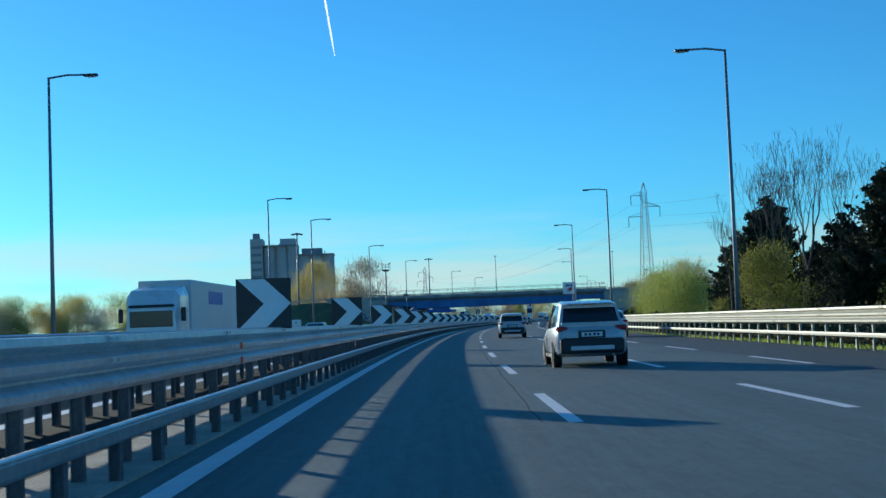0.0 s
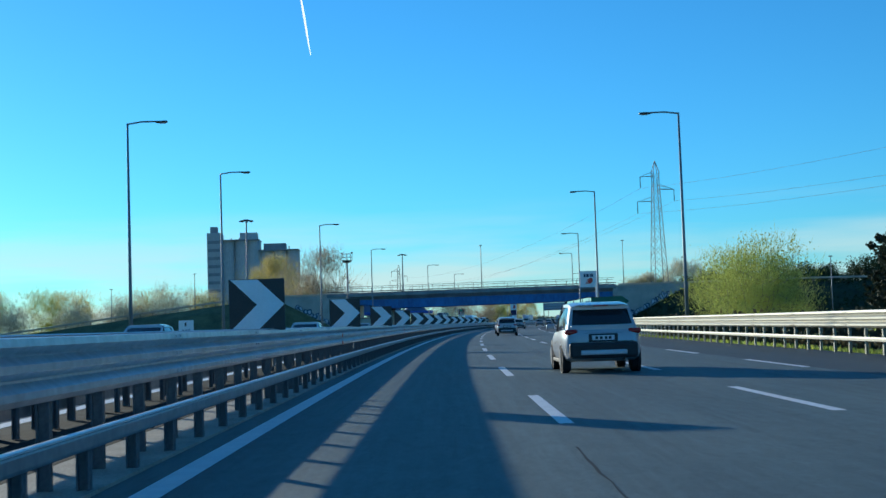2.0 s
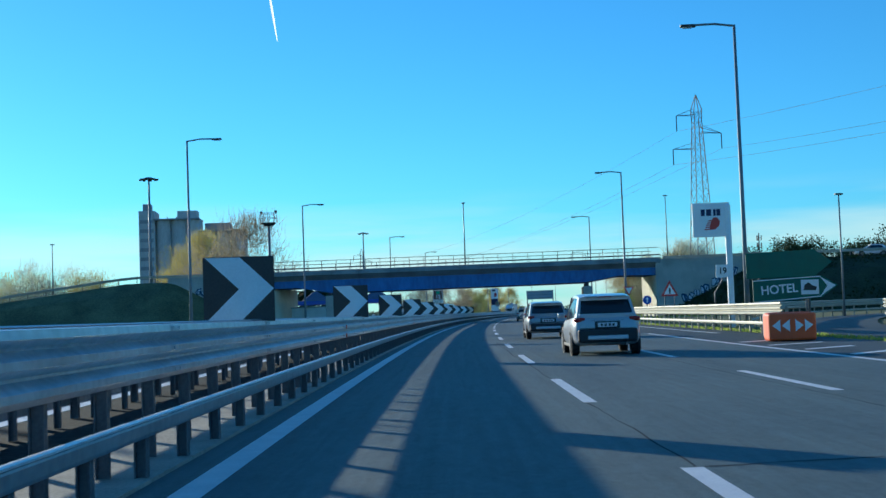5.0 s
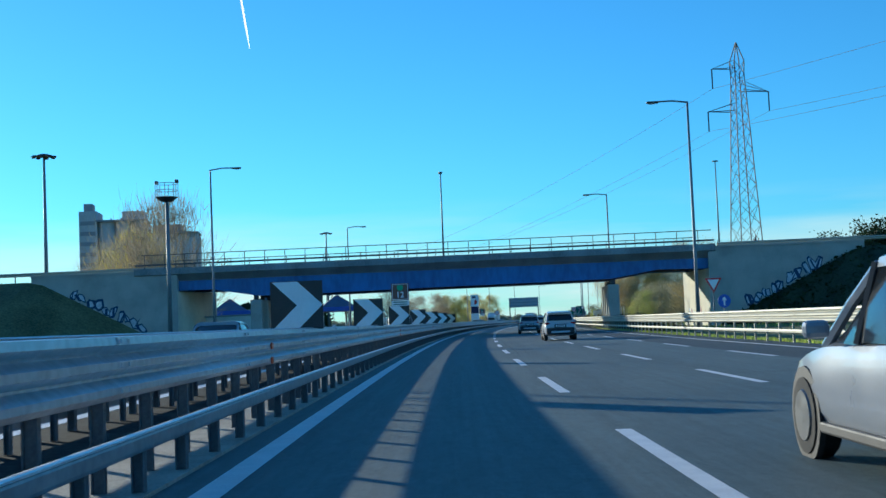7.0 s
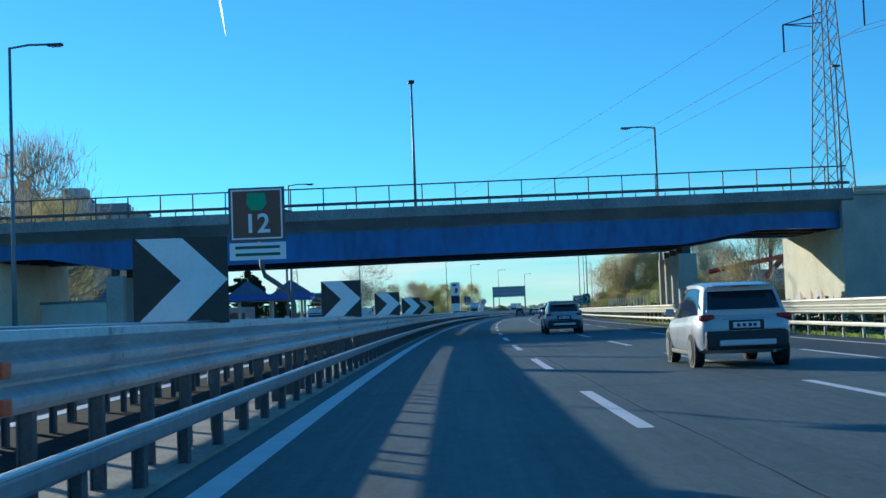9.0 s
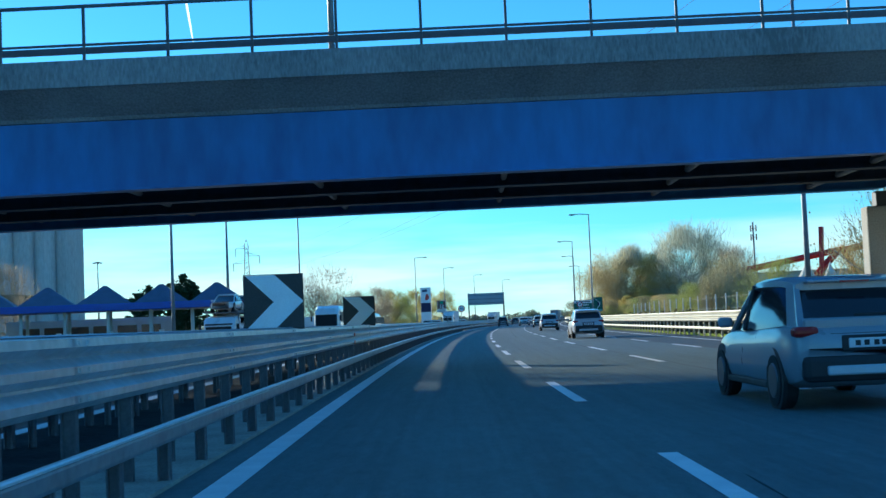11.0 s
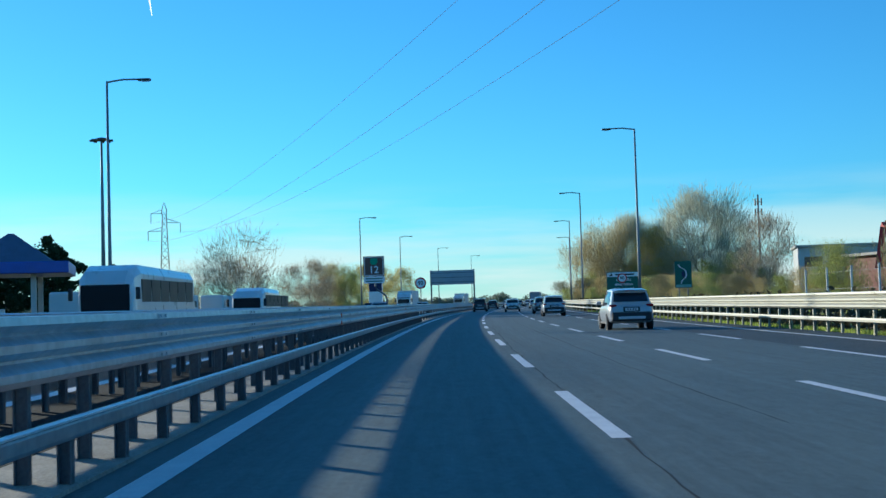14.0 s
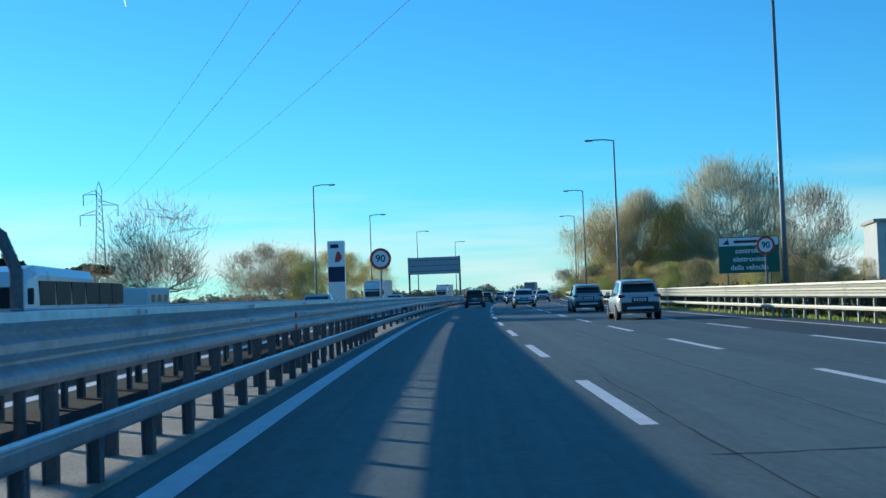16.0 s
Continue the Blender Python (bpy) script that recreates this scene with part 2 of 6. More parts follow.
def sweep(bm, profile, ys, closed=False, mi=0):
    """Sweeps a profile of (offset, z) along the road."""
    rows = [[bm.verts.new(at(y, o, z)) for o, z in profile] for y in ys]
    n = len(profile)
    uv = bm.loops.layers.uv.verify()
    for i, (a, b) in enumerate(zip(rows, rows[1:])):
        for k in range(n if closed else n - 1):
            j = (k + 1) % n
            f = bm.faces.new((a[k], a[j], b[j], b[k]))
            f.material_index = mi
            for lp, (o, y) in zip(f.loops, ((profile[k][0], ys[i]), (profile[j][0], ys[i]), (profile[j][0], ys[i + 1]), (profile[k][0], ys[i + 1]))):
                lp[uv].uv = (o, y)
    if closed:
        bm.faces.new(rows[0]).material_index = mi
        bm.faces.new(rows[-1]).material_index = mi
    return bm


def steps(a, b, d):
    n = max(1, math.ceil((b - a) / d))
    return [a + (b - a) * i / n for i in range(n + 1)]


def prism(bm, outline, depth, m=Matrix(), mi=0):
    """A plate in the xz plane, its front at y = 0 towards -y."""
    f = [bm.verts.new(m @ Vector((x, 0, z))) for x, z in outline]
    b = [bm.verts.new(m @ Vector((x, depth, z))) for x, z in outline]
    n = len(outline)
    bm.faces.new(f).material_index = mi
    bm.faces.new(b[::-1]).material_index = mi
    for k in range(n):
        bm.faces.new((f[k], b[k], b[(k + 1) % n], f[(k + 1) % n])).material_index = mi
    return bm


# ---- ground, road and markings ----
bm = bmesh.new()
OFFS = [-2500, -900, -400, -200, -120, -80, -50, -30, -17.6, -17.5, 13.6, 13.7, 20, 30, 50, 80, 120, 200, 400, 900, 1500]
YS = [-400, -200, -100, -60] + steps(-40, 800, 12) + [900, 1100, 1400, 2000, 3500]
grid = [[bm.verts.new(at(y, o, -0.06)) for o in OFFS] for y in YS]
for a, b in zip(grid, grid[1:]):
    for k in range(len(OFFS) - 1):
        bm.faces.new((a[k], a[k + 1], b[k + 1], b[k]))
tagged(part("ground", bm, GRASS), "flat verge of rough grass and dry earth", "ground", kind="structure")


def strip(name, o0, o1, y0, y1, z, material, label, category, thick=0.05, step=4):
    bm = sweep(bmesh.new(), [(o0, z), (o1, z), (o1, z - thick), (o0, z - thick)], steps(y0, y1, step), True)
    return tagged(part(name, bm, material), label, category, kind="structure")


road = strip("road", -0.42, 9.85, -60, 1000, 0.0, ASPHALT, "grey worn asphalt carriageway of a motorway", "road")
strip("road_outer", 9.85, 13.35, -60, 1000, 0.0, ASPHALT_NEW, "dark newer asphalt of the outer lane", "road")
strip("road_opposite", -17.4, -3.45, -60, 1000, -0.004, ASPHALT, "asphalt carriageway for oncoming traffic", "road")
strip("median", -1.3, -0.42, -60, 1000, 0.03, SLABS, "dusty concrete strip under the median barrier", "median", 0.09)
strip("median_soil", -3.45, -1.3, -60, 1000, 0.026, MEDIAN_SOIL, "dark soil between the two median barriers", "median", 0.09)

# the broken lines: a dash begins about every twelve metres
DASH_AT = [(0, 13.8), (5, 77.3), (10, 137.5), (14, 186.0), (16, 210.2), (17, 221.7), (22, 282.3), (25, 317.4), (26, 329.2), (28, 352.0), (30, 374.0), (60, 720.0)]


def dash_y(k):
    ks, ys = zip(*DASH_AT)
    return float(np.interp(k, ks, ys)) if k >= 0 else 13.8 + 12.6 * k


def marking(name, o, w, y0, y1, parent, z=0.004):
    bm = sweep(bmesh.new(), [(o - w / 2, z), (o + w / 2, z)], steps(y0, y1, 1.5))
    return part(name, bm, PAINT, parent)


lines = tagged(new("road_marking"), "white painted lane lines on asphalt", "road marking", kind="structure")
marking("edge_line", 0.0, 0.24, -60, 900, lines)
marking("edge_line", 12.1, 0.2, 172, 900, lines)
marking("edge_line", -3.75, 0.3, -60, 900, lines, 0.003)
for k in range(-3, 52):
    for off, shift in ((3.5, 0.0), (6.75, 0.6), (9.75, -0.3)):
        y = dash_y(k) + shift
        if off > 9 and 128 < y < 176:
            continue
        marking("dash", off, 0.17, y, y + 5.5, lines)
    y = dash_y(k)
    marking("dash", -7.3, 0.15, y, y + 5.0, lines, 0.003)
    marking("dash", -11.0, 0.15, y + 2, y + 7.0, lines, 0.003)
marking("edge_line", 9.85, 0.2, 128, 176, lines)

# sealed seams and cracks in the asphalt
TAR = mat("tar_seal", (0.045, 0.06, 0.062), 0.9, vary=0.2, scale=6, spec=0.15)
rng = random.Random(3)


def crack(y0, y1, o0, o1, w, wander):
    bm = bmesh.new()
    n = max(6, int(abs(y1 - y0) / 0.5), int(abs(o1 - o0) / 0.25))
    prev, drift = None, 0.0
    for i in range(n + 1):
        t = i / n
        drift = drift * 0.9 + rng.uniform(-wander, wander)
        y, o = y0 + (y1 - y0) * t, o0 + (o1 - o0) * t
        along_y = abs(y1 - y0) > abs(o1 - o0)
        ww = w * rng.uniform(0.4, 1.2)
        if along_y:
            p = (at(y, o + drift - ww / 2, 0.003), at(y, o + drift + ww / 2, 0.003))
        else:
            p = (at(y + drift - ww, o, 0.003), at(y + drift + ww, o, 0.003))
        cur = [bm.verts.new(v) for v in p]
        if prev:
            bm.faces.new((prev[0], prev[1], cur[1], cur[0]))
        prev = cur
    part("crack", bm, TAR, road)


for y0, y1, o0, o1 in ((14, 62, 3.15, 3.3), (108, 170, 3.75, 3.2), (210, 262, 3.85, 3.75), (300, 380, 3.3, 3.85), (90, 150, 6.5, 6.45), (260, 330, 7.05, 6.4), (20, 70, 9.6, 9.62), (330, 400, 5.1, 5.4)):
    crack(y0, y1, o0, o1, 0.025, 0.02)
for y, o0, o1 in ((38, 3.6, 9.6), (104, 0.4, 9.7), (131, 3.6, 6.5), (228, 0.3, 9.6), (252, 3.4, 13), (311.5, 0.2, 13), (372, 3.6, 9.5), (190, 6.8, 13)):
    crack(y, y + 0.5, o0, o1, 0.022, 0.03)

# ---- guard rails ----
TRIPLE = [(0.0, 1.165), (0.09, 1.155), (0.10, 1.10), (0.03, 1.055), (0.02, 1.035), (0.10, 0.98), (0.10, 0.93), (0.02, 0.88), (0.02, 0.86), (0.10, 0.80), (0.10, 0.752), (0.03, 0.705), (-0.02, 0.695)]
LOW = [(-0.05, 0.43), (-0.05, 0.452), (0.0, 0.458), (0.012, 0.45), (0.018, 0.435), (0.018, 0.36), (0.012, 0.34), (0.0, 0.332), (-0.06, 0.338)]
# LIP: a thin bead added on top of LOW to carry the painted glint
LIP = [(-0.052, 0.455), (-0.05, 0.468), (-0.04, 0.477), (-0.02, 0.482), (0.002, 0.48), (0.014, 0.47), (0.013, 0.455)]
LOW_FAR = [(0.05, 0.43), (0.0, 0.435), (-0.02, 0.42), (-0.025, 0.3), (-0.02, 0.21), (0.0, 0.195), (0.05, 0.2)]


def post_mesh(name, h, w, d, material):
    bm = bmesh.new()
    box(bm, -w / 2 + 0.01, 0, h / 2, 0.012, d, h)
    box(bm, 0, 0, h / 2, w, 0.012, h)
    box(bm, w / 2 - 0.01, 0, h / 2, 0.012, d, h)
    return finish(bm, name, material)


def guard_rail(label, y0, y1, beams, posts, material, section=5.34, first=0.0, splices=False):
    """beams: (name, profile, offset); posts: (name, mesh, offset, spacing)."""
    g = thing("guard_rail", Matrix(), label, "guard rail")
    for name, profile, off in beams:
        y = y0
        while y < y1:
            e = min(y + section, y1)
            bm = sweep(bmesh.new(), [(o + off, z) for o, z in profile], steps(y, e, 2.7))
            part(name, bm, GLINT_STEEL if name == "rail_lip" else LOW_STEEL if name == "low_rail" and material is GALV else material, g)
            y = e
            if splices and name == "beam" and y < y1 - 1:
                side = 1 if profile[1][0] > 0 else -1
                bm = sweep(bmesh.new(), [(o + off + 0.005 * side, z) for o, z in profile], [y - 0.17, y, y + 0.17])
                for dy in (-0.1, 0.1):
                    for z in (1.125, 0.955, 0.77):
                        q = at(y + dy, off + 0.108 * side, z)
                        box(bm, q.x, q.y, q.z, 0.02, 0.03, 0.03)
                part("splice", bm, material, g)
    for name, me, off, gap, z in posts:
        y = y0 + first
        while y < y1:
            part(name, me, None, g, m=along(y, off, z))
            y += gap
    return g


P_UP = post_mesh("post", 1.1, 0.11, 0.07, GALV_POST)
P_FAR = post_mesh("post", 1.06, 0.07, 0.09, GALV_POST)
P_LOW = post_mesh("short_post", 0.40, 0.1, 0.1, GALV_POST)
CAP = [(-0.14, 1.10), (-0.14, 1.17), (-0.02, 1.18), (0.0, 1.17)]
RAIL_R = [(-o, z) for o, z in TRIPLE]
LOW_THIN = [(0.06, 0.465), (0.0, 0.47), (-0.035, 0.46), (-0.045, 0.42), (-0.04, 0.36), (-0.01, 0.345)]
RAIL_FAR = [(o, z - 0.01) for o, z in RAIL_R]
CAP_FAR = [(-o, z - 0.01) for o, z in CAP]
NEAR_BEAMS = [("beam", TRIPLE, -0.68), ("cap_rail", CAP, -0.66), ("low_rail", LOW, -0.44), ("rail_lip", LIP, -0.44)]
FAR_BEAMS = [("beam", RAIL_FAR, -2.72), ("cap_rail", CAP_FAR, -2.74), ("low_rail", LOW_FAR, -2.96)]
guard_rail("galvanised steel median barrier with triple beam and low rail", -6, 400, NEAR_BEAMS,
           [("post", P_UP, -0.8, 1.43, 0.03), ("short_post", P_LOW, -0.51, 1.43, 0.03)], GALV, splices=True)
guard_rail("galvanised steel barrier on the far edge of the median", -6, 400, FAR_BEAMS,
           [("post", P_FAR, -2.66, 1.43, 0.03), ("short_post", P_LOW, -2.9, 1.43, 0.03)], GALV, 10.68, 0.5)
guard_rail("galvanised steel median barrier running on into the distance", 400, 760, NEAR_BEAMS,
           [("post", P_UP, -0.8, 4.0, 0.03)], GALV, 24)
guard_rail("galvanised steel far median barrier running into the distance", 400, 760, FAR_BEAMS[:2],
           [("post", P_FAR, -2.66, 4.0, 0.03)], GALV, 24)

P_UP_W = post_mesh("post", 1.04, 0.08, 0.08, RAIL_WHITE)
guard_rail("pale steel guard rail beside the outer lane", -6, 133,
           [("beam", RAIL_R, 13.1), ("low_rail", LOW_THIN, 12.98)], [("post", P_UP_W, 13.22, 1.38, -0.02)], RAIL_WHITE, splices=True)
guard_rail("pale steel guard rail beyond the exit", 165.5, 292,
           [("beam", RAIL_R, 13.1), ("low_rail", LOW_THIN, 12.98)], [("post", P_UP_W, 13.22, 1.9, -0.02)], RAIL_WHITE, splices=True)
guard_rail("pale steel guard rail after the overpass", 292, 420,
           [("beam", RAIL_R, 13.1), ("low_rail", LOW_THIN, 12.98)], [("post", P_UP_W, 13.22, 1.38, -0.02)], RAIL_WHITE, splices=True)
guard_rail("pale steel guard rail running into the distance", 420, 760,
           [("beam", RAIL_R, 13.1), ("low_rail", LOW_THIN, 12.98)], [("post", P_UP_W, 13.22, 6.0, -0.02)], RAIL_WHITE, 24)
guard_rail("dull steel guard rail along the far verge", -6, 230,
           [("beam", RAIL_R, -17.6)], [("post", P_UP, -17.75, 4.0, -0.05)], GALV, 16)


# ---- exit ramp ----
def ramp_at(u, side):
    """The ramp leaves the outer lane at y 118 and bends away; u runs from 0 to 1."""
    a = at(118, 11.6)
    pts = [a, at(150, 13.6), Vector((23.5, 182, 0)), Vector((41, 214, 0)), Vector((75, 236, 0))]
    n = len(pts) - 1
    def point(t):
        t = min(max(t, 0), 0.9999) * n
        i = int(t)
        q = [pts[max(min(k, n), 0)] for k in (i - 1, i, i + 1, i + 2)]
        f = t - i
        return 0.5 * ((2 * q[1]) + (q[2] - q[0]) * f + (2 * q[0] - 5 * q[1] + 4 * q[2] - q[3]) * f * f + (3 * q[1] - q[0] - 3 * q[2] + q[3]) * f ** 3)
    p, d = point(u), (point(u + 0.01) - point(u - 0.01)).normalized()
    return p + Vector((d.y, -d.x, 0)) * side, d


bm = bmesh.new()
us = [i / 40 for i in range(41)]
for (a0, b0) in zip(us, us[1:]):
    q = [ramp_at(a0, -2.6)[0], ramp_at(a0, 2.6)[0], ramp_at(b0, 2.6)[0], ramp_at(b0, -2.6)[0]]
    bm.faces.new([bm.verts.new(v + Vector((0, 0, 0.003))) for v in q])
bmesh.ops.remove_doubles(bm, verts=bm.verts, dist=0.01)
tagged(part("road_exit", bm, ASPHALT_NEW), "dark asphalt exit ramp bending away from the motorway", "road", kind="structure")
for k in range(6):
    bm = bmesh.new()
    y = 141 + k * 3.6
    o = [(10.2, 0), (10.2, 0.5), (10.9 + k * 0.28, 1.8), (10.9 + k * 0.28, 1.3)]
    bm.faces.new([bm.verts.new(at(y + dy, off, 0.008)) for off, dy in o])
    part("hatch", bm, PAINT, lines)


def ramp_rail(label, side, u0, u1, n):
    g = thing("guard_rail", Matrix(), label, "guard rail")
    us = [u0 + (u1 - u0) * i / n for i in range(n + 1)]
    sg = 1 if side > 0 else -1
    for name, prof in (("beam", TRIPLE), ("low_rail", LOW)):
        bm = bmesh.new()
        rows = []
        for u in us:
            p, d = ramp_at(u, side)
            nn = Vector((d.y, -d.x, 0)) * -sg
            rows.append([bm.verts.new(p + nn * o + Vector((0, 0, z))) for o, z in prof])
        for a, b in zip(rows, rows[1:]):
            for k in range(len(prof) - 1):
                bm.faces.new((a[k], a[k + 1], b[k + 1], b[k]))
        part(name, bm, RAIL_WHITE, g)
    for u in us:
        p, d = ramp_at(u, side + 0.12 * sg)
        part("post", P_UP_W, None, g, m=pose(p.x, p.y, -0.04, 0, 0, math.degrees(math.atan2(-d.x, d.y))))


ramp_rail("pale steel guard rail on the outside of the exit ramp", 3.0, 0.30, 0.98, 44)
ramp_rail("pale steel guard rail on the inside of the exit ramp", -3.0, 0.44, 0.98, 36)


# ---- lettering ----
def text_mesh(body, size, material):
    cu = bpy.data.curves.new("letters", "FONT")
    cu.offset = size * 0.018
    cu.body, cu.size, cu.align_x, cu.align_y, cu.extrude = body, size, "CENTER", "CENTER", 0.004
    tmp = new("letters", cu)
    me = bpy.data.meshes.new_from_object(tmp.evaluated_get(bpy.context.evaluated_depsgraph_get()))
    bpy.data.objects.remove(tmp)
    me.materials.clear()
    me.materials.append(material)
    return me


def letters(body, size, material, parent, x, y, z):
    return part("lettering", text_mesh(body, size, material), None, parent, m=pose(x, y, z, 90, 0, 0))


# ---- lamp posts ----
LAMP_GLASS = mat("lamp_glass", (0.5, 0.5, 0.48), 0.2, vary=0.05)


def lamp_meshes(h, arm, r):
    pole = tube(bmesh.new(), [(0, 0, 0), (0, 0, h * 0.3), (0, 0, h)], r * 1.35, 10, r * 0.6)
    base = box(bmesh.new(), 0, 0, 0.1, 0.36, 0.36, 0.2, 0.02)
    armb = tube(bmesh.new(), [(0, 0, h - 0.05), (arm * 0.5, 0, h + 0.08), (arm, 0, h + 0.06)], r * 0.5, 8)
    head = bmesh.new()
    box(head, arm + (0.3 if arm > 0 else -0.3), 0, h + 0.03, 0.75, 0.3, 0.13, 0.04)
    glass = bmesh.new()
    box(glass, arm + (0.35 if arm > 0 else -0.35), 0, h - 0.05, 0.45, 0.22, 0.05, 0.015)
    return [("pole", finish(pole, "pole", POLE, True)), ("base", finish(base, "base", CONCRETE)), ("arm", finish(armb, "arm", POLE, True)),
            ("lamp_head", finish(head, "lamp_head", DARK)), ("glass", finish(glass, "glass", LAMP_GLASS))]


LAMP_L, LAMP_R = lamp_meshes(14.7, 1.9, 0.11), lamp_meshes(14.6, -1.9, 0.11)


def street_lamp(meshes, x, y, label, group):
    g = thing("street_lamp", pose(x, y, -0.06, 0, 0, heading(y)), label, "street lamp", group)
    for name, me in meshes:
        part(name, me, None, g)


for x, y in ((-20.0, 64.2), (-17.8, 130.1), (-16.1, 157.0), (-12.1, 214.2), (-7.4, 270.1), (3.1, 335.8), (10.9, 392.4), (33.7, 509.5), (45.4, 563.5), (60.2, 618), (77.0, 672)):
    street_lamp(LAMP_L, x, y, "tall grey steel street lamp with one arm beyond the far carriageway", "lamps of the far carriageway")
for x, y in ((15.0, 63.0), (18.0, 131.5), (19.4, 180.4), (25.8, 243.5), (32.0, 301.3), (48.8, 413.5), (58.6, 470.4), (70.2, 524), (83.2, 578), (98.0, 632)):
    street_lamp(LAMP_R, x, y, "tall grey steel street lamp with one arm behind the guard rail", "lamps of the near carriageway")


def small_lamp(p, h, label):
    g = thing("street_lamp", pose(p[0], p[1], p[2]), label, "street lamp", "lamps of the ramp")
    part("pole", tube(bmesh.new(), [(0, 0, 0), (0, 0, h)], 0.09, 8, 0.05), POLE, g, smooth=True)
    bm = box(bmesh.new(), 0, 0, h + 0.05, 0.55, 0.3, 0.12, 0.03)
    part("lamp_head", bm, DARK, g)


small_lamp((34.7, 209, -0.06), 8.7, "slim steel street lamp beside the exit ramp")
small_lamp((39.7, 285.5, 6.5), 9.3, "slim steel street lamp beside the crossing road")
small_lamp((58.0, 222, -0.06), 8.8, "slim steel street lamp beside the exit ramp")


small_lamp((-42.0, 289.5, 5.6), 6.6, "slim steel street lamp beside the crossing road")
small_lamp((-58.5, 292.0, 3.6), 6.2, "slim steel street lamp beside the crossing road")


def high_mast(p, h):
    g = thing("high_mast_lamp", pose(p[0], p[1], -0.06), "very tall steel mast with a ring of floodlights", "floodlight mast", "floodlight masts")
    part("mast", tube(bmesh.new(), [(0, 0, 0), (0, 0, h * 0.5), (0, 0, h)], 0.36, 10, 0.16), POLE, g, smooth=True)
    bm = bmesh.new()
    bmesh.ops.create_cone(bm, segments=14, radius1=1.5, radius2=0.5, depth=0.35, cap_ends=True, matrix=Matrix.Translation((0, 0, h + 0.15)))
    part("crown", bm, DARK, g)
    for k in range(8):
        a = k * math.pi / 4
        part("floodlight", box(bmesh.new(), math.cos(a) * 1.45, math.sin(a) * 1.45, h - 0.1, 0.5, 0.5, 0.3, 0.06), DARK, g)


high_mast((-39.3, 344.2), 27.0)
high_mast((-4.5, 507.7), 27.0)
high_mast((-62.0, 700.0), 27.0)

g = thing("camera_mast", pose(-12.1, 277.2, -0.06), "steel mast with a railed platform on top", "mast")
part("mast", tube(bmesh.new(), [(0, 0, 0), (0, 0, 13.0)], 0.2, 10, 0.15), POLE, g, smooth=True)
bm = bmesh.new()
bmesh.ops.create_cone(bm, segments=12, radius1=0.5, radius2=1.0, depth=0.4, cap_ends=True, matrix=Matrix.Translation((0, 0, 13.1)))
part("platform", bm, DARK, g)
for k in range(8):
    a = k * math.pi / 4
    part("rail_post", tube(bmesh.new(), [(math.cos(a), math.sin(a), 13.3), (math.cos(a), math.sin(a), 14.5)], 0.03, 6), POLE, g)
for z in (13.9, 14.5):
    bm = tube(bmesh.new(), [(math.cos(k * math.pi / 8), math.sin(k * math.pi / 8), z) for k in range(17)], 0.03, 6)
    part("rail", bm, POLE, g)
part("floodlight", box(bmesh.new(), 0.9, 0, 14.7, 0.3, 0.35, 0.3, 0.04), DARK, g)
part("floodlight", box(bmesh.new(), -0.9, 0.2, 14.65, 0.3, 0.35, 0.25, 0.04), DARK, g)


# ---- chevron boards on the median ----
def chevron_meshes():
    s = 0.92
    plate = prism(bmesh.new(), [(-s / 2, 0), (s / 2, 0), (s / 2, s * 0.93), (-s / 2, s * 0.93)], 0.025)
    h = s * 0.93
    arrow = prism(bmesh.new(), [(-s / 2 + 0.03, 0.01), (0.02, 0.01), (s / 2 - 0.005, h / 2), (0.02, h - 0.01), (-s / 2 + 0.03, h - 0.01), (-0.0, h / 2)], 0.006, Matrix.Translation((0, -0.007, 0)))
    back = bmesh.new()
    for z in (0.2, 0.65):
        box(back, 0, 0.045, z, 0.8, 0.03, 0.05)
    legs = bmesh.new()
    tube(legs, [(-0.25, 0.06, -0.6), (-0.25, 0.06, 0.8)], 0.028, 8)
    leg2 = bmesh.new()
    tube(leg2, [(0.25, 0.06, -0.6), (0.25, 0.06, 0.8)], 0.028, 8)
    return [("plate", finish(plate, "plate", BLACK)), ("arrow", finish(arrow, "arrow", WHITE)), ("bracket", finish(back, "bracket", GALV_POST)),
            ("leg", finish(legs, "leg", GALV_POST)), ("leg", finish(leg2, "leg", GALV_POST))]


CHEVRON = chevron_meshes()
for k in range(17):
    y = 21.0 + 16.75 * k
    g = thing("chevron_sign", along(y, -0.95, 1.15, [2, -3, 4, 0, -2][k % 5] + 3), "black square bend sign with a white arrow on the median barrier", "road sign", "bend signs on the median")
    for name, me in CHEVRON:
        part(name, me, None, g)
REFLECT = mat("red_reflector", (0.75, 0.09, 0.02), 0.3, vary=0.15, scale=4)
for k in range(12):
    y = 16.3 + 33.3 * k
    g = thing("reflector", along(y, -0.565, 0.0), "pair of red reflectors on the median barrier", "reflector", "reflectors of the barrier")
    for z in (0.955, 0.77):
        part("lens", box(bmesh.new(), 0, 0, z, 0.02, 0.14, 0.09, 0.008), REFLECT, g)

# ---- overpass: C is the middle of its near face, D runs along it ----
BC, TH = Vector((12, 281.2, 0)), radians(-7.5)
BRIDGE = Matrix.Translation(BC) @ Matrix.Rotation(TH, 4, "Z")
bridge = thing("overpass", BRIDGE, "road overpass with deep blue steel girders and a concrete deck", "bridge")
HALF, WIDE = 24.6, 9.6


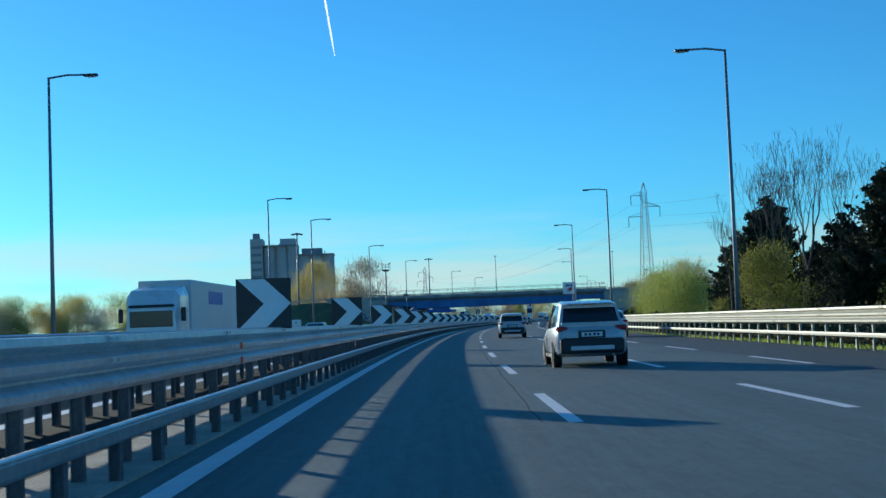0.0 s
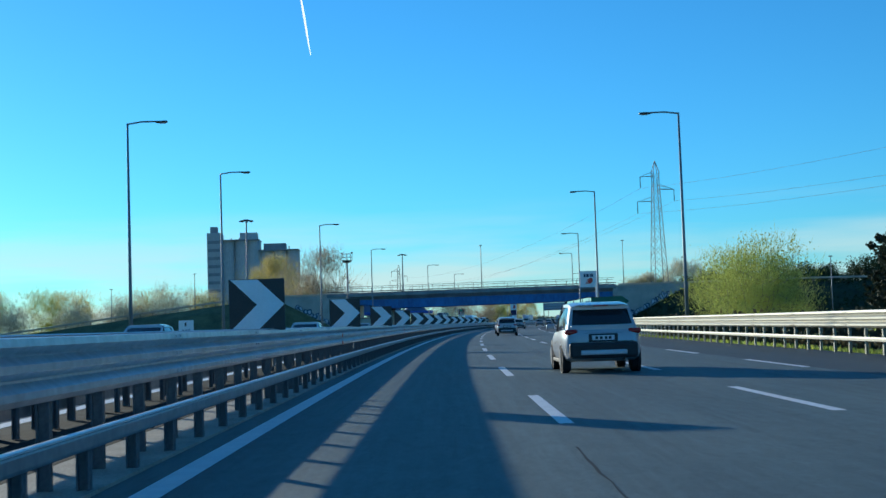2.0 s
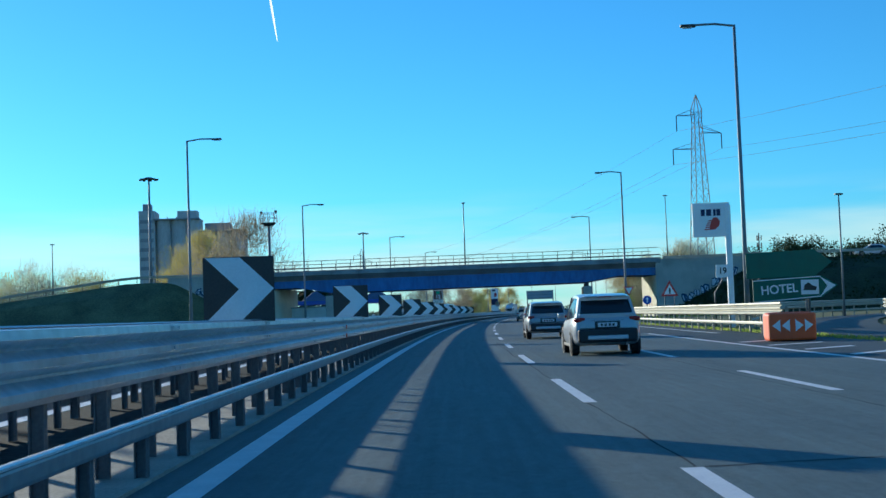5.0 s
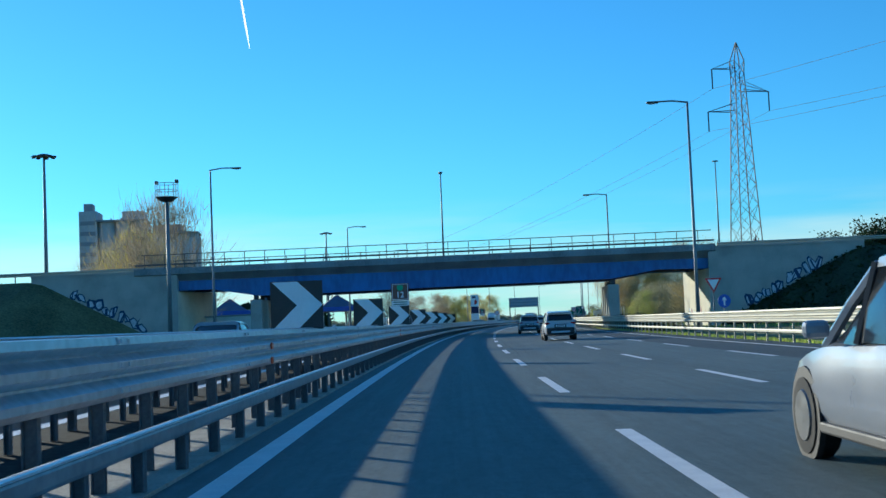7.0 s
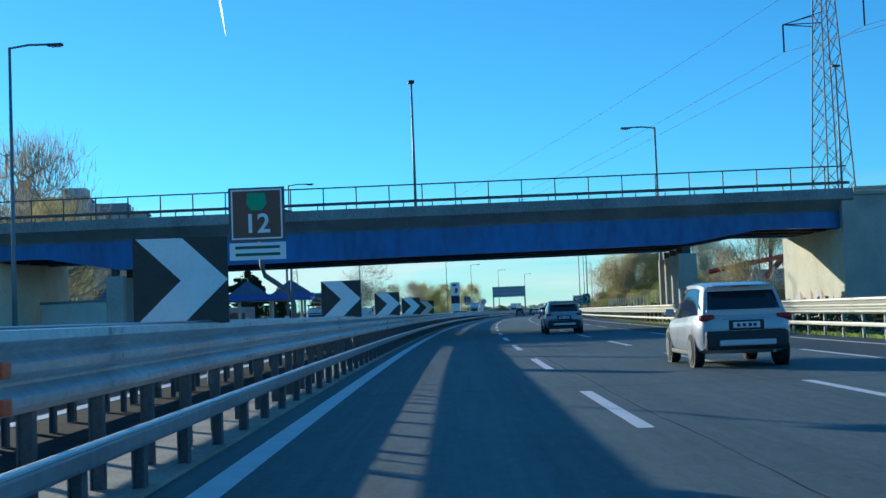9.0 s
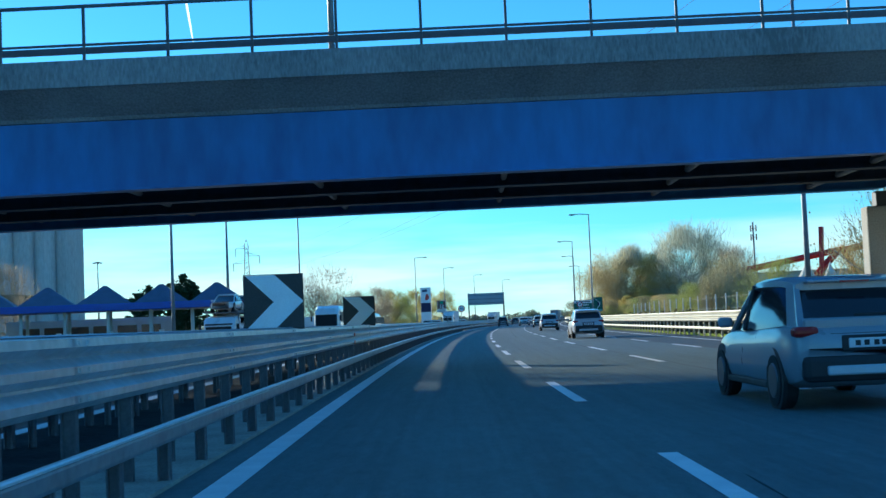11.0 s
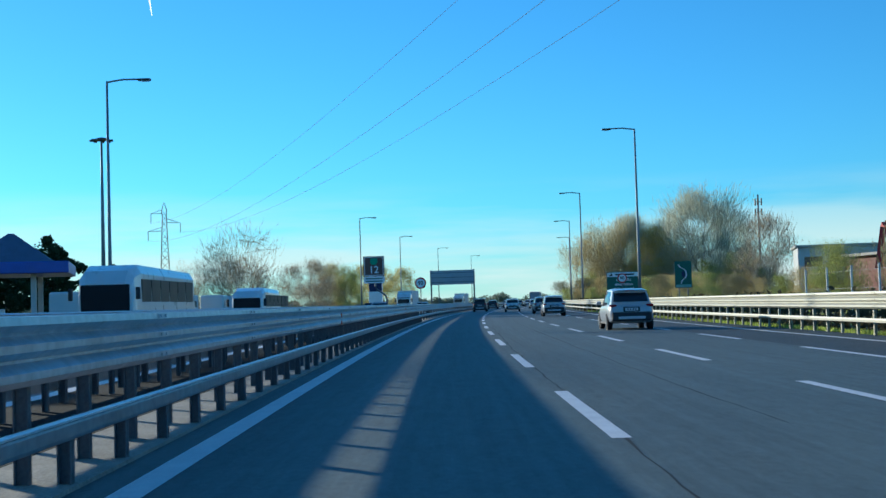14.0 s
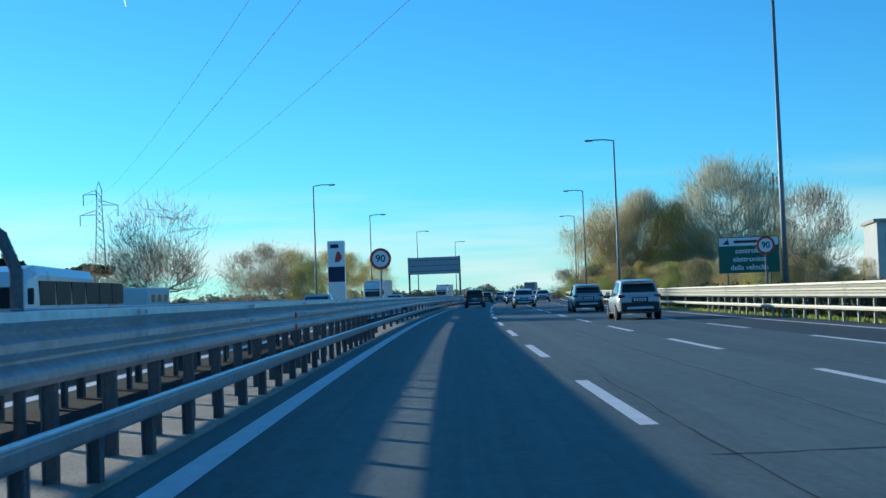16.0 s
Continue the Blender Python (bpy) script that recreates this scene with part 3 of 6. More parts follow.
def extr(bm, outline, x0, x1, mi=0):
    """A bar along the bridge with an outline of (y, z)."""
    a = [bm.verts.new((x0, y, z)) for y, z in outline]
    b = [bm.verts.new((x1, y, z)) for y, z in outline]
    n = len(outline)
    bm.faces.new(a)
    bm.faces.new(b)
    for k in range(n):
        bm.faces.new((a[k], a[(k + 1) % n], b[(k + 1) % n], b[k]))
    return bm


part("deck", extr(bmesh.new(), [(-0.6, 6.74), (-0.52, 6.7), (0.24, 6.2), (0.3, 6.12), (0.55, 6.12), (0.7, 6.55), (WIDE - 0.7, 6.55), (WIDE - 0.55, 6.12), (WIDE - 0.3, 6.12), (WIDE - 0.24, 6.2), (WIDE + 0.6, 6.72), (WIDE + 0.6, 7.02), (-0.6, 7.02)], -HALF - 4, HALF + 0.6), DECK_CONCRETE, bridge)
part("kerb", extr(bmesh.new(), [(-0.62, 6.74), (-0.62, 7.34), (-0.3, 7.36), (-0.3, 7.02), (-0.6, 7.02)], -HALF - 4, HALF + 0.6), DECK_CONCRETE, bridge, "weathered concrete edge beam")
part("kerb", extr(bmesh.new(), [(WIDE + 0.62, 6.74), (WIDE + 0.62, 7.34), (WIDE + 0.3, 7.36), (WIDE + 0.3, 7.03)], -HALF - 4, HALF + 0.6), DECK_CONCRETE, bridge, "weathered concrete edge beam")
part("carriageway", extr(bmesh.new(), [(-0.2, 7.024), (WIDE + 0.2, 7.024), (WIDE + 0.2, 7.06), (-0.2, 7.06)], -HALF - 4, HALF + 0.6), ASPHALT, bridge)


def girder(y, material, label, top=6.5):
    out = [(-HALF, 5.25), (-21.4, 5.25), (-17.1, 4.46), (-9, 4.47), (0, 4.54), (9, 4.57), (15.8, 4.62), (20, 5.28), (HALF, 5.2), (HALF, top), (-HALF, top)]
    web = prism(bmesh.new(), out, 0.05, Matrix.Translation((0, y, 0)))
    gd = part("girder", web, material, bridge, label)
    low = out[:9]
    for (x0, z0), (x1, z1) in zip(low, low[1:]):
        bm = bmesh.new()
        q = [(x0, y - 0.2, z0), (x1, y - 0.2, z1), (x1, y + 0.25, z1), (x0, y + 0.25, z0)]
        t = [bm.verts.new(v) for v in q]
        u = [bm.verts.new((a, b, c - 0.05)) for a, b, c in q]
        bm.faces.new(t)
        bm.faces.new(u)
        for k in range(4):
            bm.faces.new((t[k], t[(k + 1) % 4], u[(k + 1) % 4], u[k]))
        part("flange", bm, material, gd)
    for k in range(-8, 9):
        x = k * 3.0
        zb = float(np.interp(x, [p[0] for p in low], [p[1] for p in low]))
        part("stiffener", box(bmesh.new(), x, y + 0.1, (zb + top) / 2, 0.02, 0.12, top - zb - 0.02), material, gd)


girder(0.3, GIRDER, "blue painted plate girder", 6.1)
girder(9.25, GIRDER, "blue painted plate girder", 6.1)
# inner girders wear the darkened paint, shade under the deck painted in
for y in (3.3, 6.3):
    girder(y, GIRDER_SHADE, "inner plate girder, its paint darkened for the shade under the deck")
for k in range(-3, 4):
    x = k * 4.6
    for y0, y1 in ((0.4, 3.2), (3.4, 6.2), (6.4, 9.2)):
        bm = bmesh.new()
        tube(bm, [(x, y0, 4.75), (x, y1, 6.3)], 0.07, 6)
        tube(bm, [(x, y0, 6.3), (x, y1, 4.75)], 0.07, 6)
        tube(bm, [(x, y0, 4.72), (x, y1, 4.72)], 0.08, 6)
        part("cross_brace", bm, GIRDER_IN, bridge)
for side, y in ((0, -0.45), (1, WIDE + 0.45)):
    for k in range(28):
        x = -HALF - 3 + k * 1.9
        if x < HALF + 0.4:
            part("rail_post", box(bmesh.new(), x, y, 7.98, 0.06, 0.06, 1.26), BRIDGE_RAIL, bridge)
    for z, w in ((8.6, 0.07), (7.72, 0.05)):
        part("handrail", box(bmesh.new(), -1.5, y, z, 2 * HALF + 3.6, w, w), BRIDGE_RAIL, bridge)
    bm = extr(bmesh.new(), [(y + 0.5, 7.62), (y + 0.55, 7.67), (y + 0.5, 7.7), (y + 0.55, 7.76), (y + 0.47, 7.78), (y + 0.46, 7.62)], -HALF - 4, HALF + 0.6)
    part("crash_rail", bm, BRIDGE_RAIL, bridge)

# lamp on the bridge
g = thing("street_lamp", Matrix.Translation((12.9, 288, 7.0)), "slender steel lamp post standing on the overpass", "street lamp")
part("pole", tube(bmesh.new(), [(0, 0, 0), (0, 0, 8.8)], 0.1, 8, 0.06), POLE, g, smooth=True)
part("lamp_head", box(bmesh.new(), 0, 0, 8.9, 0.4, 0.6, 0.16, 0.04), DARK, g)


def pier(x, label):
    m = BRIDGE @ Matrix.Translation((x, 0, 0))
    g = thing("bridge_pier", m, label, "bridge pier", "piers of the overpass")
    for k in range(4):
        y = 0.45 + k * 2.9
        part("column", box(bmesh.new(), 0, y, 2.0, 1.05, 0.62, 4.1, 0.06), CONCRETE, g)
        part("bearing", box(bmesh.new(), 0, y, 4.27, 0.4, 0.4, 0.44, 0.02), DARK, g)
    part("foundation", box(bmesh.new(), 0, WIDE / 2, 0.1, 1.4, WIDE + 1.2, 0.5, 0.05), CONCRETE, g)
    return g


pier(15.9, "row of broad rectangular concrete columns under the overpass")
pier(-17.3, "row of broad rectangular concrete columns under the overpass")
PALE_WHITE = mat("white_render", (0.68, 0.68, 0.64), 0.8, vary=0.15, scale=0.6, bump=0.2, fine=12)
PALE = mat("pale_wall", (0.72, 0.68, 0.54), 0.85, vary=0.22, scale=0.45, bump=0.3, fine=12)


def abutment(sg, name):
    """sg 1: the far end on the exit side."""
    m = BRIDGE
    g = thing(name, m, "concrete bridge abutment with a wing wall", "abutment", kind="")
    bm = bmesh.new()
    plan = [(sg * 24.55, -0.4), (sg * 23.5, WIDE + 0.4), (sg * 25.4, WIDE + 0.4), (sg * 25.4, -0.4)]
    lo, hi = ([bm.verts.new((x, y, z)) for x, y in plan] for z in (-0.1, 5.12))
    bm.faces.new(lo), bm.faces.new(hi)
    for k in range(4):
        bm.faces.new((lo[k], lo[(k + 1) % 4], hi[(k + 1) % 4], hi[k]))
    part("wall", bm, PALE, g)
    bm = extr(bmesh.new(), [(-0.38, 5.12), (WIDE + 0.38, 5.12), (WIDE + 0.38, 6.6), (-0.38, 6.6)], sg * 24.7, sg * 25.4)
    part("back_wall", bm, CONCRETE, g)
    x0, x1 = sorted((sg * 24.57, sg * 38.5))
    part("wing_wall", extr(bmesh.new(), [(-0.45, -0.1), (0.1, -0.1), (0.1, 6.95), (-0.45, 6.95)], x0, x1), CONCRETE, g)
    part("coping", extr(bmesh.new(), [(-0.55, 6.95), (0.2, 6.95), (0.2, 7.12), (-0.55, 7.12)], x0, x1), CONCRETE, g)
    for y in (1.5, 4.1, 6.7, 9.3):
        part("bearing", box(bmesh.new(), sg * 24.62, y - 1.2, 5.16, 0.3, 0.4, 0.08, 0.01), DARK, g)
    return g


abut_r, abut_l = abutment(1, "abutment"), abutment(-1, "abutment")
# low white wall under the end span
g = thing("low_wall", pose(-10.4, 288.2, 0, 0, 0, -39), "low white wall with a dark coping under the overpass", "wall")
part("wall", box(bmesh.new(), 3.3, 0.15, 1.25, 6.6, 0.3, 2.7, 0.02), PALE_WHITE, g)
part("coping", box(bmesh.new(), 3.3, 0.15, 2.68, 6.8, 0.42, 0.16, 0.02), DECK_CONCRETE, g)
# sprayed shapes on the wing walls and the abutment
SPRAY = [mat("spray_paint_dark", (0.02, 0.05, 0.12), 0.6, vary=0.3, scale=2), mat("spray_paint_pale", (0.5, 0.55, 0.6), 0.6, vary=0.3, scale=2),
         mat("spray_paint_red", (0.3, 0.1, 0.12), 0.6, vary=0.3, scale=2)]
rng = random.Random(5)


def scrawl(g, sg, a, z, w, h):
    """One sprayed shape: a pale filled body with a dark, uneven outline and a bar or a gap through it."""
    n = rng.randint(7, 11)
    lean = rng.uniform(-0.25, 0.25)
    pts = []
    for i in range(n):
        t = 2 * math.pi * (i + rng.uniform(-0.25, 0.25)) / n
        c, q = math.cos(t), math.sin(t)
        r = 1 / max(abs(c), abs(q)) ** 0.7 * rng.uniform(0.62, 1.08)
        pts.append((sg * a + w / 2 * r * c + lean * h * q, z + h / 2 * r * q))
    part("graffiti", prism(bmesh.new(), pts, 0.004, Matrix.Translation((0, -0.458, 0))), SPRAY[0], g)
    k = rng.uniform(0.55, 0.78)
    part("graffiti", prism(bmesh.new(), [(x * k + sg * a * (1 - k), y * k + z * (1 - k)) for x, y in pts], 0.004, Matrix.Translation((0, -0.464, 0))), SPRAY[1], g)
    bar = rng.uniform(0.12, 0.3) * w
    dx, tilt = rng.uniform(-0.3, 0.3) * w, rng.uniform(-0.4, 0.4) * h
    q = [(sg * a + dx - bar / 2, z - h * 0.3), (sg * a + dx + bar / 2, z - h * 0.3), (sg * a + dx + bar / 2 + tilt, z + h * 0.3), (sg * a + dx - bar / 2 + tilt, z + h * 0.25)]
    part("graffiti", prism(bmesh.new(), q, 0.004, Matrix.Translation((0, -0.470, 0))), SPRAY[0], g)


for g, sg in ((abut_r, 1), (abut_l, -1)):
    a = 28.0
    while a < 34.6:
        w = rng.uniform(0.55, 1.05)
        base = 0.05 + (a - 25.4) / 12.5 * 6.3
        h = min(rng.uniform(0.9, 1.4), 6.7 - base)
        if h > 0.5:
            scrawl(g, sg, a, base + h / 2 + rng.uniform(-0.15, 0.2), w, h)
        a += w * rng.uniform(0.7, 0.95)
for k in range(9):
    y = 0.6 + k * 0.9
    bm = bmesh.new()
    z0, z1 = 0.4, 1.0 + rng.random()
    pts = [(y - 0.3, z0), (y + 0.25, z0 + 0.1), (y + 0.3 * rng.random(), z1), (y - 0.2, z1 - 0.3)]
    bm.faces.new([bm.verts.new((24.55 - 1.05 * (a + 0.4) / (WIDE + 0.8) - 0.012, a, z)) for a, z in pts])
    part("graffiti", bm, SPRAY[2 if k % 2 else 1], abut_r)

# ---- embankments that carry the crossing road ----
BANK_GRASS = mat("bank_grass", (0.1, 0.12, 0.05), 0.95, vary=0.45, scale=0.3, bump=1.0, fine=5, second=(0.2, 0.19, 0.09))
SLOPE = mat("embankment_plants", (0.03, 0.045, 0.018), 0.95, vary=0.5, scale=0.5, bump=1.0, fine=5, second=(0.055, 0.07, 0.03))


def bank_height(a):
    return 6.55 * min(1.0, max(0.0, (a - 25.4) / 12.6))


def bank_top(a, sg):
    """The crossing road stays level on the exit side and runs down to the ground on the other."""
    return 6.55 - max(0, a - 60) * 0.012 if sg > 0 else max(0.15, 6.55 - max(0, a - 44) * 0.112)


def embankment(sg):
    bm = bmesh.new()
    rows = []
    for a in [25.4 + i * 1.5 for i in range(12)] + [44, 50, 57, 64, 71, 78, 86, 94, 101, 120, 160, 220, 300, 380]:
        h = bank_height(a)
        top = bank_top(a, sg)
        h = min(h, top)
        toe = -0.5 - 1.7 * h - 0.05
        row = [(toe, -0.08), (toe * 0.66, h * 0.36), (-0.5 + (toe + 0.5) * 0.3, h * 0.74), (-0.46, h), (0.15, h if a < 38.5 else top), (0.2, top), (WIDE, top), (WIDE + 1.7 * top, -0.08)]
        jit = [0 if i in (0, 7) else 0.18 * math.sin(a * 1.7 + i * 2.1) for i in range(8)]
        rows.append([bm.verts.new((sg * a, y, z + (j if 0 < i < 3 else 0))) for i, ((y, z), j) in enumerate(zip(row, jit))])
    for r0, r1 in zip(rows, rows[1:]):
        for k in range(7):
            bm.faces.new((r0[k], r0[k + 1], r1[k + 1], r1[k]))
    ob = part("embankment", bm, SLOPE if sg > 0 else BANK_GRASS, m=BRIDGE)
    return tagged(ob, "dark overgrown road embankment" if sg > 0 else "grassy road embankment sloping down to the ground", "embankment", kind="structure")


embankment(1), embankment(-1)
for sg in (1, -1):
    g = thing("guard_rail", BRIDGE, "steel guard rail along the top of the embankment", "guard rail")
    x0, x1 = sorted((sg * 25.6, sg * (200 if sg > 0 else 100)))
    top = 6.7
    bm = bmesh.new()
    n = 30
    rows = []
    for i in range(n + 1):
        a = x0 + (x1 - x0) * i / n
        z = bank_top(abs(a), sg) + 0.15
        rows.append([bm.verts.new((a, 0.5 + o, z + dz)) for o, dz in ((0, 0.45), (-0.06, 0.5), (-0.06, 0.58), (0, 0.62), (-0.06, 0.68), (-0.06, 0.75), (0, 0.8))])
        part("post", box(bmesh.new(), a, 0.6, z + 0.35, 0.08, 0.1, 0.9), GALV_POST, g)
    for a, b in zip(rows, rows[1:]):
        for k in range(6):
            bm.faces.new((a[k], a[k + 1], b[k + 1], b[k]))
    part("beam", bm, RAIL_WHITE, g)


# ---- pylons and wires ----
WIRE = mat("weathered_cable", (0.22, 0.24, 0.27), 0.6, 0.3, vary=0.2, scale=2)
def pylon(x, y, h, turn):
    g = thing("pylon", pose(x, y, -0.06, 0, 0, turn), "grey lattice steel electricity pylon with three arms", "pylon", "pylons")
    def half(z):
        return (1.8 - 1.35 * z / h) * h / 35 if z < h * 0.93 else 0.65 * (h - z) / (h * 0.07) + 0.02
    zs = [h * 0.93 * (1 - 0.95 ** k) / (1 - 0.95 ** 14) for k in range(15)] + [h]
    for sx in (1, -1):
        for sy in (1, -1):
            bm = bmesh.new()
            tube(bm, [(sx * half(z), sy * half(z), z) for z in zs], 0.075, 4)
            part("leg", bm, LATTICE, g)
    for face in range(4):
        bm = bmesh.new()
        for z0, z1 in zip(zs[:-1], zs[1:]):
            a, b = half(z0), half(z1)
            for s in (1, -1):
                p, q = Vector((s * a, a, z0)), Vector((-s * b, b, z1))
                r = Matrix.Rotation(face * math.pi / 2, 3, "Z")
                tube(bm, [r @ p, r @ q], 0.035, 3, cap=False)
        part("lattice", bm, LATTICE, g)
    tips = []
    for sx, f, ln in ((-1, 0.905, 3.5), (1, 0.825, 4.2), (-1, 0.75, 4.3)):
        z = h * f
        bm = bmesh.new()
        for sy in (1, -1):
            w = half(z)
            tube(bm, [(sx * w, sy * w, z), (sx * ln, 0, z - 0.1)], 0.05, 4)
            tube(bm, [(sx * half(z + 1), sy * w, z + 1.0), (sx * ln, 0, z - 0.1)], 0.04, 4)
        part("cross_arm", bm, LATTICE, g)
        bm = bmesh.new()
        tube(bm, [(sx * ln, 0, z - 0.1), (sx * ln, 0, z - 2.6)], 0.09, 6)
        part("insulator", bm, DARK, g)
        tips.append(pose(x, y, -0.06, 0, 0, turn) @ Vector((sx * ln, 0, z - 2.6)))
    return tips


TIPS_1 = pylon(53.25, 319.8, 35.2, 10)
TIPS_2 = pylon(-8.1, 658.6, 30.5, 10)
TIPS_0 = [t + Vector((61, -339, 0)) for t in TIPS_1]


def cable(a, b, sag):
    pts = [a.lerp(b, i / 24) - Vector((0, 0, sag * 4 * (i / 24) * (1 - i / 24))) for i in range(25)]
    ob = part("power_line", tube(bmesh.new(), pts, 0.02, 4, cap=False), WIRE)
    tagged(ob, "thin dark overhead power line between pylons", "cable", "power lines")


for a, b in zip(TIPS_1, TIPS_2):
    cable(a, b, 6.5)
for a, b in zip(TIPS_0, TIPS_1):
    cable(a, b, 6.5)

# vapour trail high in the sky
TRAIL = leaf_mat("vapour_trail", (0.98, 0.98, 0.98), 0.02, 0.85)


def sky_point(az, el, d=4500):
    a, e = radians(az), radians(el)
    return Vector((8 + d * math.sin(a) * math.cos(e), 200 + d * math.cos(a) * math.cos(e), d * math.sin(e)))


bm = bmesh.new()
prev = None
for k in range(17):
    p, w = sky_point(-4.83 - 0.03 * k, 12.85 + 0.2 * k), 1.2 + 2.6 * min(1, k / 5)
    cur = [bm.verts.new(p + Vector((dx * w, dy * w * 0.4, 0))) for dx, dy in ((-1, 0), (-0.5, -1), (0.5, -1), (1, 0))]
    if prev:
        for i in range(3):
            bm.faces.new((prev[i], prev[i + 1], cur[i + 1], cur[i]))
    prev = cur
tagged(part("vapour_trail", bm, TRAIL), "short white vapour trail in a clear blue sky", "vapour trail", kind="structure")

# ---- grain silo ----
SILO = mat("silo_concrete", (0.5, 0.48, 0.47), 0.85, vary=0.18, scale=0.12, bump=0.2, fine=3, streak=(1, 1, 0.25))
SILO_D = mat("silo_bands", (0.3, 0.29, 0.3), 0.85, vary=0.18, scale=0.3)
silo = thing("grain_silo", pose(-91, 598, -0.06, 0, 0, 3), "tall grey concrete grain silo building with roof houses", "silo")
part("stair_tower", box(bmesh.new(), 2.6, 6, 19.3, 5.2, 12, 38.6, 0.1), SILO, silo)
for k in range(11):
    part("window_band", box(bmesh.new(), 2.6, -0.05, 4 + k * 3.1, 4.4, 0.14, 1.2), SILO_D, silo)
part("roof_house", box(bmesh.new(), 2.2, 6, 39.9, 2.6, 5, 2.6, 0.1), SILO_D, silo)
for k in range(6):
    bm = bmesh.new()
    top = 35.4 if k < 3 else 31.2
    bmesh.ops.create_cone(bm, segments=20, radius1=2.6, radius2=2.6, depth=top, cap_ends=True, matrix=Matrix.Translation((7.8 + k * 4.9, 3.0, top / 2)))
    part("silo_cell", bm, SILO, silo, smooth=False)
part("main_block", box(bmesh.new(), 12.3, 9, 17.6, 14.4, 13, 35.2, 0.1), SILO, silo)
part("side_block", box(bmesh.new(), 27.2, 9, 15.5, 14.8, 13, 31.0, 0.1), SILO, silo)
part("roof_house", box(bmesh.new(), 15.5, 7, 36.9, 6.5, 8, 3.4, 0.1), SILO, silo)
part("roof_house", box(bmesh.new(), 25.5, 7, 32.6, 8.5, 8, 3.2, 0.1), SILO_D, silo)
part("roof_edge", box(bmesh.new(), 12.3, 6.5, 35.6, 15.0, 14, 0.5), SILO_D, silo)
part("roof_edge", box(bmesh.new(), 27.2, 6.5, 31.4, 15.4, 14, 0.5), SILO_D, silo)
silo.scale = (1.15, 1.15, 1.15)
for x in (9, 12, 20, 31):
    part("roof_vent", tube(bmesh.new(), [(x, 3, 31), (x, 3, 36.6 if x < 19 else 33)], 0.2, 6), SILO_D, silo)

# ---- filling station ----
BLUE = mat("canopy_blue", (0.02, 0.08, 0.4), 0.4, vary=0.15, scale=1)
ROOF = mat("slate_roof", (0.1, 0.13, 0.2), 0.6, vary=0.2, scale=1)
WALL = mat("station_wall", (0.55, 0.55, 0.53), 0.8, vary=0.12, scale=0.8)
GLASS = mat("dark_glass", (0.02, 0.025, 0.03), 0.08, vary=0.1, scale=0.5, spec=0.7)
st = thing("filling_station", pose(-14, 419, -0.06, 0, 0, 6), "filling station with a long blue canopy and peaked roofs", "filling station")
part("canopy", box(bmesh.new(), 0, 0, 4.85, 37, 11, 0.9, 0.08), BLUE, st)
for k in range(7):
    for y in (-3.5, 3.5):
        part("column", box(bmesh.new(), -16 + k * 5.3, y, 2.2, 0.4, 0.4, 4.4, 0.03), WALL, st)
for k in range(5):
    bm = bmesh.new()
    bmesh.ops.create_cone(bm, segments=4, radius1=5.2, radius2=0.3, depth=2.6, cap_ends=True, matrix=Matrix.Translation((-15 + k * 7.2, 1, 6.5)) @ Matrix.Rotation(math.pi / 4, 4, "Z"))
    part("peaked_roof", bm, ROOF, st)
part("shop", box(bmesh.new(), -3, 12, 1.8, 22, 7, 3.6, 0.05), WALL, st)
for k in range(6):
    part("shop_window", box(bmesh.new(), -11 + k * 3.2, 8.48, 1.5, 2.6, 0.06, 2.2), GLASS, st)
for k in range(5):
    part("fuel_pump", box(bmesh.new(), -13 + k * 6.5, 0, 0.9, 0.7, 0.5, 1.8, 0.05), WHITE, st)

hut = thing("gatehouse", pose(-26, 300, -0.06, 0, 0, 8), "small white flat-roofed building beside the far carriageway", "building")
part("wall", box(bmesh.new(), 0, 0, 1.6, 9, 6, 3.2, 0.04), WALL, hut)
part("roof", box(bmesh.new(), 0, 0, 3.32, 9.8, 6.8, 0.25, 0.03), CONCRETE, hut)
part("door", box(bmesh.new(), 3.0, -3.02, 1.05, 0.9, 0.06, 2.1), DARK, hut)
part("window", box(bmesh.new(), -1.5, -3.02, 1.7, 1.6, 0.06, 1.0), GLASS, hut)

# ---- amusement structure with red beams and tent roofs ----
RED = mat("red_steel_paint", (0.45, 0.02, 0.02), 0.5, vary=0.25, scale=1.2)
TENT = mat("tent_canvas", (0.72, 0.68, 0.58), 0.8, vary=0.12, scale=0.8)
red = thing("red_frame_hall", pose(77, 412, -0.06, 0, 0, 0), "hall with leaning red steel beams", "building")
for a, b, r in (((-7.5, 2, 6.4), (6.5, 2, 8.8), 0.42), ((2.6, 0, 4.5), (2.9, 0, 11.8), 0.36), ((-3, 0, 0.5), (5.5, 1, 8.6), 0.5), ((6.0, 1, 9.2), (8.6, 1, 4.5), 0.45), ((6.4, 2, 8.6), (16, 2, 10.5), 0.45), ((9, 0, 1), (14, 1, 10), 0.45), ((-8, 2, 3), (-7.4, 2, 6.4), 0.3), ((14, 2, 4), (24, 2, 7), 0.4)):
    bm = bmesh.new()
    tube(bm, [a, b], r, 4)
    part("beam", bm, RED, red)
part("wall", box(bmesh.new(), 6, 6, 2.1, 26, 8, 4.2, 0.05), mat("red_brown_wall", (0.2, 0.07, 0.05), 0.8, vary=0.25, scale=0.7), red)
part("roof", box(bmesh.new(), 6, 6, 4.35, 27, 9, 0.3, 0.05), DARK, red)
